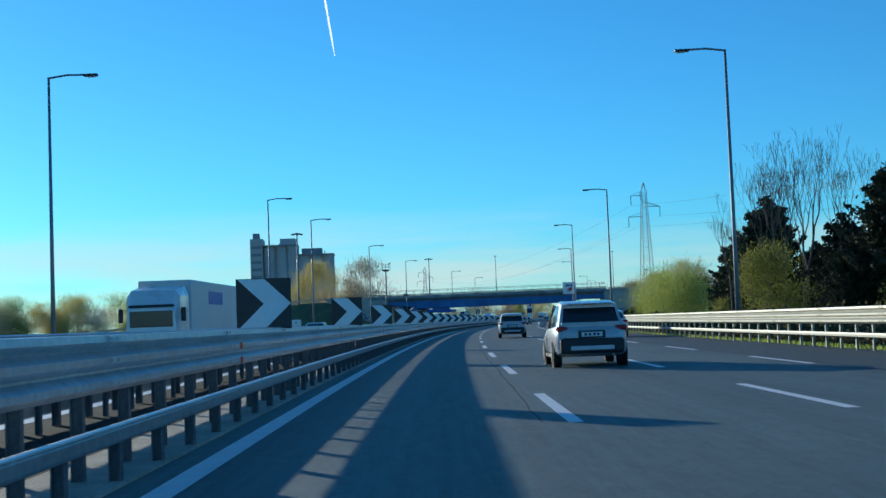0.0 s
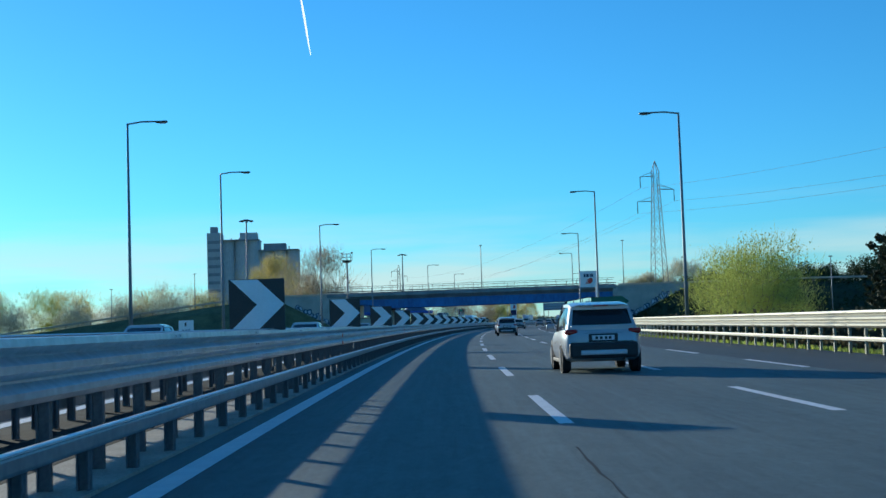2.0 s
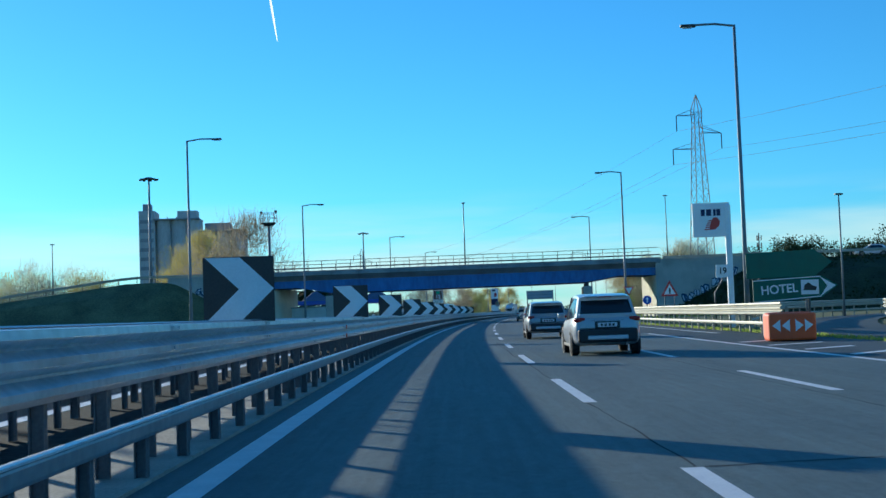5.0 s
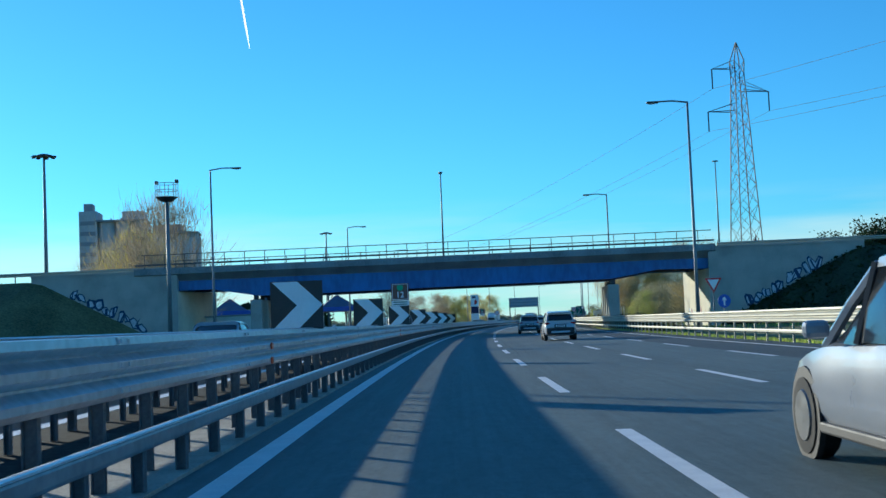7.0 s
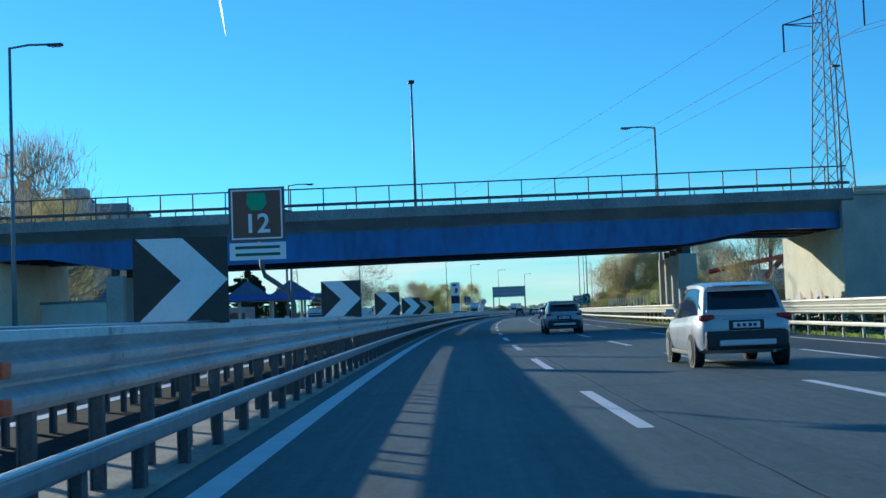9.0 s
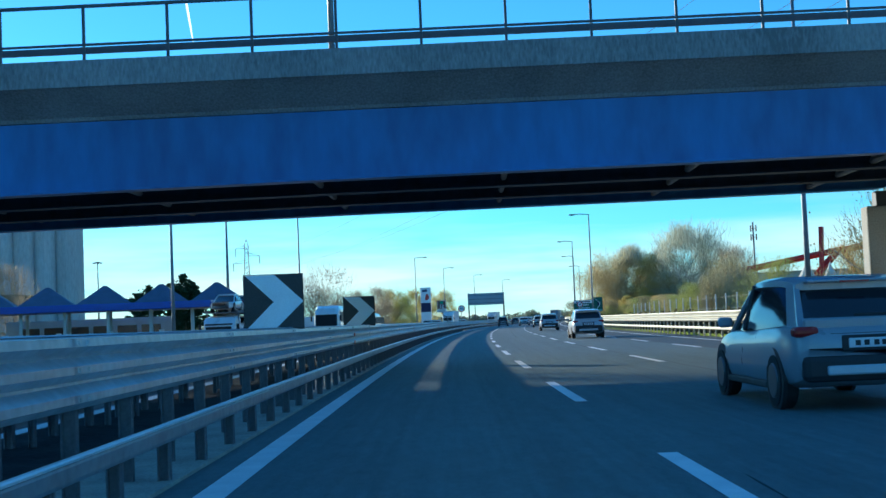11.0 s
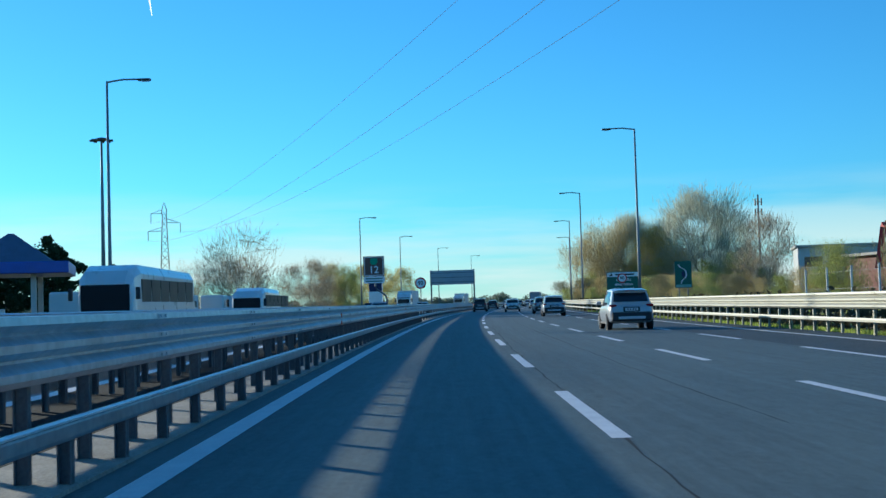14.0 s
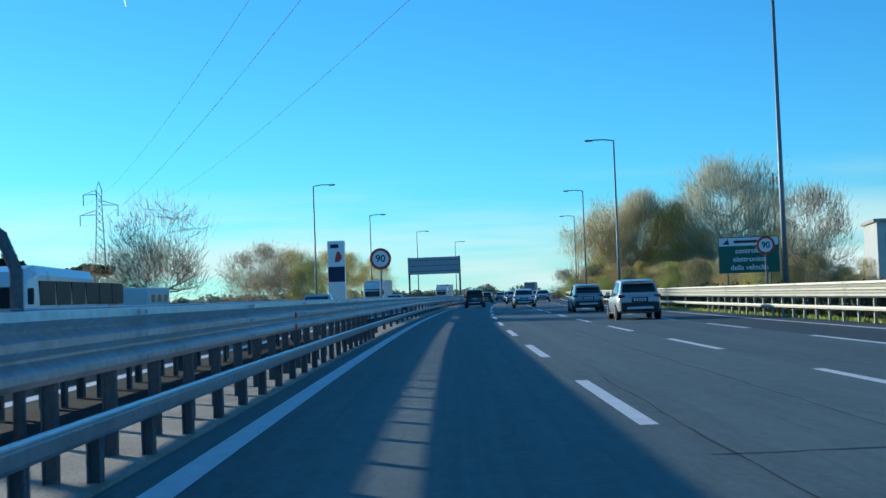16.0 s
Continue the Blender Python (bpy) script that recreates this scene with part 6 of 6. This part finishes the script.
PLATE_W = mat("number_plate", (0.7, 0.71, 0.72), 0.5, vary=0.04)
TRIM = mat("black_plastic", (0.025, 0.025, 0.027), 0.6, vary=0.2, scale=6)


def paint(name, color):
    m = mat(name, color, 0.3, 0.1, vary=0.05, scale=1.5)
    m.node_tree.nodes["Principled BSDF"].inputs["Coat Weight"].default_value = 0.6
    return m


C_WHITE, C_BLACK, C_GREY, C_SILVER, C_BLUE = paint("white_car_paint", (0.72, 0.73, 0.74)), paint("dark_car_paint", (0.02, 0.018, 0.02)), paint("grey_car_paint", (0.3, 0.32, 0.35)), paint("silver_car_paint", (0.55, 0.57, 0.6)), paint("blue_car_paint", (0.2, 0.3, 0.5))


def loft(bm, sections, fine=0):
    """sections: (y, [(x, z) ...]) for one half, mirrored and closed; fine: rounds the shape by so many steps between stations."""
    if fine:
        ys = np.array([y for y, _ in sections])
        pts = np.array([half for _, half in sections])
        t = np.arange(len(ys))
        tt = np.linspace(0, len(ys) - 1, (len(ys) - 1) * fine + 1)
        def smooth(v):
            m = np.gradient(v, t)
            i = np.minimum(tt.astype(int), len(v) - 2)
            f = tt - i
            return (2 * f ** 3 - 3 * f ** 2 + 1) * v[i] + (f ** 3 - 2 * f ** 2 + f) * m[i] + (-2 * f ** 3 + 3 * f ** 2) * v[i + 1] + (f ** 3 - f ** 2) * m[i + 1]
        yy = np.interp(tt, t, ys)
        grid = np.stack([np.stack([smooth(pts[:, k, c]) for c in (0, 1)], -1) for k in range(pts.shape[1])], 1)
        sections = [(float(y), [tuple(map(float, p)) for p in g]) for y, g in zip(yy, grid)]
    rows = []
    for y, half in sections:
        ring = [(x, z) for x, z in half] + [(-x, z) for x, z in reversed(half)]
        rows.append([bm.verts.new((x, y, z)) for x, z in ring])
    n = len(rows[0])
    for a, b in zip(rows, rows[1:]):
        for k in range(n):
            bm.faces.new((a[k], a[(k + 1) % n], b[(k + 1) % n], b[k]))
    bm.faces.new(rows[0])
    bm.faces.new(rows[-1])
    return bm


def soft_part(name, bm, material, parent, angle=38, label=""):
    ob = part(name, bm, material, parent, label, smooth=True)
    ob.data.set_sharp_from_angle(angle=radians(angle))
    return ob


def wheel(parent, x, y, r, w=0.22):
    bm = bmesh.new()
    bmesh.ops.create_cone(bm, segments=24, radius1=r, radius2=r, depth=w, cap_ends=True, matrix=pose(x, y, r, 0, 90, 0))
    bmesh.ops.bevel(bm, geom=[e for e in bm.edges if len(e.link_faces) == 2 and e.calc_face_angle(0) > 1], offset=0.03, segments=2, affect="EDGES")
    wh = part("tyre", bm, TYRE, parent)
    s = 1 if x > 0 else -1
    bm = bmesh.new()
    bmesh.ops.create_cone(bm, segments=18, radius1=r * 0.66, radius2=r * 0.6, depth=0.03, cap_ends=True, matrix=pose(x + s * w / 2, y, r, 0, 90 * s, 0))
    part("rim", bm, RIM, wh)


def car(m, color, label, L=4.4, W=1.8, H=1.62, boxy=0.6, tail=None, group="cars", two_tone=False, scale=1.0, guard=0.26):
    """A car that faces +y; boxy: how upright its rear window stands."""
    g = thing("car", m, label, "car", group)
    g.scale = (scale, scale, scale)
    hw, belt = W / 2, H * 0.615
    def sec(y, w, z0, z1):
        return (y, [(w * 0.8, z0), (w * 0.93, z0 + 0.05), (w * 0.985, z0 + 0.16), (w, z0 + 0.32), (w * 0.995, z1 - 0.24), (w * 0.975, z1 - 0.12), (w * 0.94, z1 - 0.03), (w * 0.86, z1)])
    R, F = -L / 2, L / 2
    body = loft(bmesh.new(), [sec(R, hw * 0.78, 0.4, belt - 0.1), sec(R + 0.06, hw * 0.88, 0.34, belt - 0.03), sec(R + 0.22, hw * 0.95, 0.29, belt + 0.01), sec(R + 0.6, hw * 0.995, 0.25, belt + 0.02), sec(R + 1.3, hw, 0.23, belt), sec(0, hw * 0.995, 0.22, belt - 0.03),
                              sec(F - 1.35, hw, 0.23, belt - 0.05), sec(F - 0.9, hw * 0.99, 0.24, belt - 0.1), sec(F - 0.4, hw * 0.94, 0.27, belt - 0.19), sec(F - 0.12, hw * 0.84, 0.33, belt - 0.28), sec(F, hw * 0.68, 0.42, belt - 0.36)], 3)
    soft_part("body", body, color, g)
    rb, rt = R + 0.14, R + 0.2 + (1 - boxy) * 1.15
    def top(y, w0, z0, w1, z1):
        return (y, [(w0, z0), (w0 * 0.62 + w1 * 0.38 + 0.015, z0 * 0.6 + z1 * 0.4), (w1 * 1.0 + 0.01, z1 - 0.1), (w1 * 0.95, z1 - 0.035), (w1 * 0.8, z1)])
    cab = loft(bmesh.new(), [top(rb, hw * 0.86, belt - 0.06, hw * 0.8, belt + 0.06), top(rb * 0.45 + rt * 0.55, hw * 0.88, belt - 0.05, hw * 0.76, belt * 0.4 + H * 0.6 - 0.05), top(rt + 0.08, hw * 0.9, belt - 0.04, hw * 0.72, H - 0.07), top(rt + 0.5, hw * 0.915, belt - 0.04, hw * 0.735, H - 0.025),
                             top(0.1, hw * 0.925, belt - 0.04, hw * 0.745, H - 0.02), top(F - 2.1, hw * 0.925, belt - 0.06, hw * 0.735, H - 0.09), top(F - 1.6, hw * 0.9, belt - 0.1, hw * 0.76, belt * 0.55 + H * 0.45 - 0.06), top(F - 1.1, hw * 0.86, belt - 0.14, hw * 0.8, belt - 0.04)], 2)
    soft_part("greenhouse", cab, GLASS, g)
    def lid(y, w, z):
        return (y, [(w * 1.015 + 0.01, z - 0.1), (w * 0.99 + 0.008, z - 0.03), (w * 0.82, z + 0.012)])
    roof = loft(bmesh.new(), [lid(rt - 0.1, hw * 0.72, H - 0.085), lid(rt + 0.5, hw * 0.737, H - 0.022), lid(0.1, hw * 0.747, H - 0.017), lid(F - 2.05, hw * 0.737, H - 0.09)], 3)
    soft_part("roof", roof, TRIM if two_tone else color, g)
    for s in (1, -1):
        bm = bmesh.new()
        for x0, y0, z0, x1, y1, z1, w in ((hw * 0.855, rb + 0.03, belt - 0.04, hw * 0.735, rt + 0.02, H - 0.1, 0.3),):
            q = [(s * (x0 + 0.015), y0 - 0.03, z0), (s * (x0 + 0.045), y0 + w, z0), (s * (x1 + 0.02), y1 + w * 0.7, z1), (s * (x1 + 0.0), y1 - 0.03, z1)]
            t = [bm.verts.new(v) for v in q]
            u = [bm.verts.new((x - s * 0.06, y, z)) for x, y, z in q]
            bm.faces.new(t)
            bm.faces.new(u)
            for k in range(4):
                bm.faces.new((t[k], t[(k + 1) % 4], u[(k + 1) % 4], u[k]))
        part("rear_pillar", bm, color, g)
        bm = bmesh.new()
        tube(bm, [(s * hw * 0.925, 0.2, belt - 0.05), (s * hw * 0.755, 0.15, H - 0.08)], 0.035, 5)
        part("middle_pillar", bm, TRIM, g)
        bm = bmesh.new()
        tube(bm, [(s * hw * 0.87, F - 1.15, belt - 0.08), (s * hw * 0.79, F - 1.6, belt * 0.5 + H * 0.5 - 0.06), (s * hw * 0.735, F - 2.1, H - 0.1)], 0.045, 6)
        part("front_pillar", bm, color, g)
        part("tail_light", box(bmesh.new(), s * hw * 0.79, R + 0.11, belt - 0.06, hw * 0.32, 0.2, 0.12, 0.045), tail or TAIL, g)
        part("head_light", box(bmesh.new(), s * hw * 0.64, F - 0.18, belt - 0.36, 0.34, 0.2, 0.12, 0.04), LAMP_W, g)
        part("mirror", box(bmesh.new(), s * (hw + 0.08), F - 1.55, belt + 0.06, 0.2, 0.12, 0.14, 0.045), TRIM if two_tone else color, g)
        part("sill", box(bmesh.new(), s * hw * 0.965, 0, 0.27, 0.06, L * 0.46, 0.09, 0.02), TRIM, g)
        for y in (R + 0.82, F - 0.85):
            wheel(g, s * (hw - 0.1), y, 0.335)
            bm = bmesh.new()
            bmesh.ops.create_cone(bm, segments=20, radius1=0.385, radius2=0.385, depth=0.05, cap_ends=True, matrix=pose(s * (hw - 0.029), y, 0.345, 0, 90, 0))
            part("wheel_arch", bm, TRIM, g)
    part("bumper", box(bmesh.new(), 0, R + 0.05, 0.34 + guard / 2, W * 0.86, 0.2, guard, 0.07), TRIM, g)
    for s in (1, -1):
        bm = bmesh.new()
        q = [(s * hw * 0.78, rb - 0.035, belt - 0.03), (s * hw * 0.87, rb - 0.02, belt - 0.03), (s * hw * 0.735, rt - 0.03, H - 0.1), (s * hw * 0.67, rt - 0.045, H - 0.1)]
        t, u = [bm.verts.new(v) for v in q], [bm.verts.new((x, y + 0.06, z)) for x, y, z in q]
        bm.faces.new(t), bm.faces.new(u)
        for k in range(4):
            bm.faces.new((t[k], t[(k + 1) % 4], u[(k + 1) % 4], u[k]))
        part("window_surround", bm, color, g)
    part("skid_plate", box(bmesh.new(), 0, R - 0.05, 0.47, W * 0.58, 0.07, 0.11, 0.025), C_SILVER, g)
    part("plate_recess", box(bmesh.new(), 0, R + 0.02, belt - 0.2, 0.66, 0.06, 0.19, 0.02), TRIM, g)
    part("number_plate", box(bmesh.new(), 0, R - 0.002, belt - 0.2, 0.5, 0.05, 0.11, 0.008), PLATE_W, g)
    for x in (-0.15, -0.05, 0.06, 0.15):
        part("plate_bar", box(bmesh.new(), x, R - 0.027, belt - 0.2, 0.06, 0.006, 0.06), TRIM, g)
    part("exhaust", tube(bmesh.new(), [(hw * 0.55, R - 0.03, 0.3), (hw * 0.55, R + 0.2, 0.3)], 0.035, 8), RIM, g)
    part("high_brake_light", box(bmesh.new(), 0, rt - 0.2, H - 0.1, 0.34, 0.03, 0.02), tail or TAIL, g)
    part("tailgate_edge", box(bmesh.new(), 0, rb + 0.0, belt + 0.02, W * 0.8, 0.09, 0.15, 0.03), color, g)
    part("wiper", box(bmesh.new(), 0.12, rb - 0.02, belt + 0.12, 0.5, 0.03, 0.025, 0.008), TRIM, g)
    part("trunk_strip", box(bmesh.new(), 0, R + 0.035, belt - 0.1, W * 0.5, 0.06, 0.03, 0.01), TRIM, g)
    part("grille", box(bmesh.new(), 0, F - 0.1, belt - 0.47, W * 0.44, 0.12, 0.18, 0.03), TRIM, g)
    part("spoiler", box(bmesh.new(), 0, rt - 0.1, H - 0.09, W * 0.62, 0.22, 0.035, 0.015), color, g)
    return g


def lane(y, off):
    return along(y, off, 0.0)


NEAR = "cars on the near carriageway"
C_SUV = paint("pale_silver_car_paint", (0.44, 0.46, 0.48))
SUV = "pale silver compact sport utility car with dark lower bumper"
for y, off in ((30.4, 5.4), (79.2, 5.5), (154.6, 5.55), (233.8, 6.85), (320.5, 8.5), (366.5, 8.7), (412.0, 8.75)):
    car(lane(y, off), C_SUV, SUV, 4.2, 1.8, 1.62, 0.72, group=NEAR, scale=0.95, guard=0.36)
CROSSOVER = "grey crossover car seen from behind"
for y, off in ((175.0, 5.4), (269.0, 6.35), (433.0, 8.75)):
    car(lane(y, off), C_GREY, CROSSOVER, 4.5, 1.8, 1.58, 0.6, group=NEAR, scale=0.97, guard=0.3)
car(lane(68.0, 10.4), C_WHITE, "white hatchback in the outer lane", 4.2, 1.78, 1.48, 0.5, group=NEAR)
car(pose(17.7, 156.5, 0, 0, 0, -13), C_WHITE, "white hatchback with lit brake lights leaving by the exit", 4.3, 1.8, 1.48, 0.45, TAIL_ON, NEAR)
car(lane(476.5, 1.9), C_BLACK, "dark red-black compact van ahead beside the median barrier", 4.3, 1.8, 1.68, 0.75, group=NEAR)
for y, off, col, label in ((462.0, 6.1, C_WHITE, "white hatchback in the middle lane"), (503, 5.5, C_SILVER, "silver hatchback in the middle lane"), (512, 8.9, C_WHITE, "white hatchback in the third lane"),
                           (536, 4.6, C_GREY, "grey car in the middle lane far ahead"), (528, 1.6, C_BLACK, "dark car following close to the median barrier"), (555, 8.4, C_BLACK, "dark car in the third lane far ahead"),
                           (575, 1.8, C_SILVER, "silver car far ahead beside the median barrier"), (598, 5.2, C_WHITE, "white car far ahead in the middle lane"), (622, 1.7, C_GREY, "grey car far ahead beside the median barrier"), (610, 8.6, C_SILVER, "silver car far ahead in the third lane")):
    car(lane(y, off), col, label, 4.3, 1.78, 1.5, 0.5, group=NEAR)


def lorry(m, label, cab_paint, body_paint, length=12.5, h=3.55, w=2.4, group="lorries", name="lorry"):
    """Faces +y."""
    g = thing(name, m, label, "lorry", group)
    c = loft(bmesh.new(), [(0, [(w * 0.47, 0.5), (w * 0.49, 1.2), (w * 0.49, h * 0.8), (w * 0.42, h * 0.92)]), (1.6, [(w * 0.47, 0.45), (w * 0.49, 1.2), (w * 0.48, h * 0.78), (w * 0.4, h * 0.86)]),
                             (2.1, [(w * 0.44, 0.4), (w * 0.46, 1.15), (w * 0.43, h * 0.55), (w * 0.36, h * 0.62)])])
    part("cab", c, cab_paint, g)
    part("windscreen", box(bmesh.new(), 0, 2.07, h * 0.5, w * 0.78, 0.1, h * 0.2, 0.03), GLASS, g)
    part("sun_visor", box(bmesh.new(), 0, 1.95, h * 0.66, w * 0.82, 0.3, 0.12, 0.03), TRIM, g)
    part("grille", box(bmesh.new(), 0, 2.1, 1.0, w * 0.6, 0.06, 0.5, 0.02), TRIM, g)
    part("bumper", box(bmesh.new(), 0, 2.08, 0.55, w * 0.92, 0.2, 0.4, 0.05), cab_paint, g)
    for s in (1, -1):
        part("head_light", box(bmesh.new(), s * w * 0.36, 2.16, 0.62, 0.4, 0.08, 0.18, 0.02), LAMP_W, g)
        part("mirror", box(bmesh.new(), s * (w / 2 + 0.16), 1.9, h * 0.55, 0.2, 0.14, 0.6, 0.03), TRIM, g)
        part("side_window", box(bmesh.new(), s * w * 0.475, 1.2, h * 0.52, 0.05, 0.8, h * 0.18, 0.01), GLASS, g)
        for y in (1.1, -1.4):
            wheel(g, s * (w / 2 - 0.18), y, 0.46, 0.28)
        for k in range(3):
            wheel(g, s * (w / 2 - 0.18), -length + 2.0 + k * 1.2, 0.46, 0.28)
    if body_paint:
        part("trailer", box(bmesh.new(), 0, -0.4 - length / 2, (h + 1.05) / 2, w, length, h - 1.05, 0.05), body_paint, g)
        part("chassis", box(bmesh.new(), 0, -0.4 - length / 2, 0.85, w * 0.5, length, 0.3, 0.02), TRIM, g)
        for s in (1, -1):
            part("side_guard", box(bmesh.new(), s * (w / 2 - 0.06), -length * 0.45, 0.75, 0.04, length * 0.4, 0.35, 0.01), TRIM, g)
    else:
        part("chassis", box(bmesh.new(), 0, -length / 2, 0.8, w * 0.6, length, 0.35, 0.02), TRIM, g)
    return g


car(BRIDGE @ pose(52.0, 3.2, 6.56, 0, 0, 90), C_WHITE, "white car on the crossing road above the embankment", 4.3, 1.78, 1.5, 0.5, group="cars on the crossing road")


TRAILER = mat("white_trailer", (0.62, 0.64, 0.65), 0.45, vary=0.08, scale=0.8)
truck = lorry(along(55.5, -10.8, 0, 180), "white articulated lorry with a plain box trailer, oncoming", C_WHITE, TRAILER, 15.0, 3.5)
for k in range(7):
    part("trailer_mark", box(bmesh.new(), -1.21, -4.4 - k * 0.5, 2.75, 0.012, 0.36, 0.62), SIGN_BLUE, truck)
lorry(along(520, -12.5, 0, 180), "white lorry far off on the opposite carriageway", C_WHITE, TRAILER, 10.0, 3.5)
lorry(along(610, -12, 0, 180), "white lorry far off beside the gantry", C_WHITE, TRAILER, 10.0, 3.5)
lorry(along(640, 4.9, 0), "lorry far ahead in the middle lane seen from behind", C_BLUE, mat("blue_grey_trailer", (0.25, 0.3, 0.36), 0.5, vary=0.1), 11, 3.5)

# car transporter
p = along(343, -15.9, 0, 180)
tr = lorry(p, "white car transporter loaded with silver cars, oncoming", C_WHITE, None, 13, 2.5)
for s in (1, -1):
    part("deck_rail", box(bmesh.new(), s * 1.15, -5.5, 2.55, 0.12, 13.5, 0.16, 0.02), GALV_POST, tr)
    for k in range(5):
        part("deck_post", box(bmesh.new(), s * 1.15, 0.6 - k * 3.0, 1.7, 0.1, 0.12, 1.8), GALV_POST, tr)
part("upper_deck", box(bmesh.new(), 0, -5.5, 2.5, 2.2, 13.5, 0.06), GALV_POST, tr)
part("lower_deck", box(bmesh.new(), 0, -7.0, 0.95, 2.2, 11, 0.08), GALV_POST, tr)
for dy, z, col in ((-0.9, 2.53, C_SILVER), (-5.4, 2.53, C_GREY), (-9.9, 2.53, C_BLACK), (-4.6, 0.99, C_WHITE), (-9.2, 0.99, C_SILVER)):
    car(p @ pose(0, dy, z), col, "car carried on the deck of a car transporter", 4.3, 1.78, 1.4, 0.5, group="cars on the transporter", scale=0.97 if z > 2 else 0.95)


TINT = mat("tinted_glass", (0.012, 0.014, 0.018), 0.45, vary=0.1, scale=0.5, spec=0.25)


def coach(m, color, label, L=11.5, H=3.3, W=2.45):
    g = thing("coach", m, label, "bus", "coaches")
    body = loft(bmesh.new(), [(-L / 2, [(W * 0.47, 0.4), (W * 0.5, 1.2), (W * 0.48, H * 0.85), (W * 0.4, H * 0.96)]), (L / 2 - 1.2, [(W * 0.47, 0.35), (W * 0.5, 1.2), (W * 0.48, H * 0.88), (W * 0.4, H)]),
                              (L / 2 - 0.3, [(W * 0.46, 0.35), (W * 0.49, 1.2), (W * 0.46, H * 0.82), (W * 0.36, H * 0.92)]), (L / 2, [(W * 0.42, 0.4), (W * 0.46, 1.1), (W * 0.42, H * 0.68), (W * 0.32, H * 0.76)])])
    part("body", body, color, g)
    part("windscreen", box(bmesh.new(), 0, L / 2 - 0.1, H * 0.53, W * 0.82, 0.3, H * 0.42, 0.06), TINT, g)
    part("destination_panel", box(bmesh.new(), 0, L / 2 - 0.26, H * 0.79, W * 0.6, 0.2, 0.2, 0.04), TRIM, g)
    for s in (1, -1):
        for k in range(6):
            part("side_window", box(bmesh.new(), s * W * 0.485, L / 2 - 1.9 - k * 1.6, H * 0.66, 0.06, 1.5, H * 0.3, 0.01), TINT, g)
        part("mirror", box(bmesh.new(), s * (W / 2 + 0.15), L / 2 + 0.1, H * 0.62, 0.18, 0.14, 0.5, 0.04), TRIM, g)
        part("head_light", box(bmesh.new(), s * W * 0.34, L / 2 - 0.02, 0.75, 0.4, 0.12, 0.2, 0.03), LAMP_W, g)
        for y in (L / 2 - 2.3, -L / 2 + 2.6):
            wheel(g, s * (W / 2 - 0.15), y, 0.46, 0.28)
    part("bumper", box(bmesh.new(), 0, L / 2 - 0.05, 0.5, W * 0.88, 0.2, 0.3, 0.05), TRIM, g)
    return g


coach(along(374, -12.0, 0, 180), C_WHITE, "white coach with tinted windows, oncoming", 11.0, 3.15)
coach(along(404, -12.2, 0, 180), C_WHITE, "white minibus, oncoming on the far carriageway", 7.0, 2.6, 2.2)
for k, (y, o, col) in enumerate(((98, -9.5, C_SILVER), (118, -6.0, C_WHITE), (180, -9.3, C_WHITE), (206, -5.8, C_GREY), (430, -6.0, C_SILVER), (452, -9.2, C_BLACK), (482, -6.0, C_WHITE))):
    car(along(y, o, 0, 180), col, "oncoming car on the far carriageway", 4.4, 1.8, 1.5, 0.5, group="oncoming cars")


def camper(m, label):
    g = thing("caravan", m, label, "caravan", "parked caravans")
    part("body", box(bmesh.new(), 0, 0, 1.55, 2.2, 6.0, 2.2, 0.15), TRAILER, g)
    for s in (1, -1):
        for k in range(3):
            part("window", box(bmesh.new(), s * 1.1, -1.8 + k * 1.8, 1.85, 0.04, 0.9, 0.55, 0.01), GLASS, g)
        wheel(g, s * 0.95, -0.4, 0.32)
        wheel(g, s * 0.95, 1.6, 0.32)
    part("stripe", box(bmesh.new(), 0, 0, 1.1, 2.22, 5.7, 0.1), SIGN_BLUE, g)


for k in range(7):
    camper(along(398 + k * 9.5, -22.5 - (k % 2) * 1.0, -0.06, 8 * (k % 3)), "white caravan parked beyond the far carriageway")
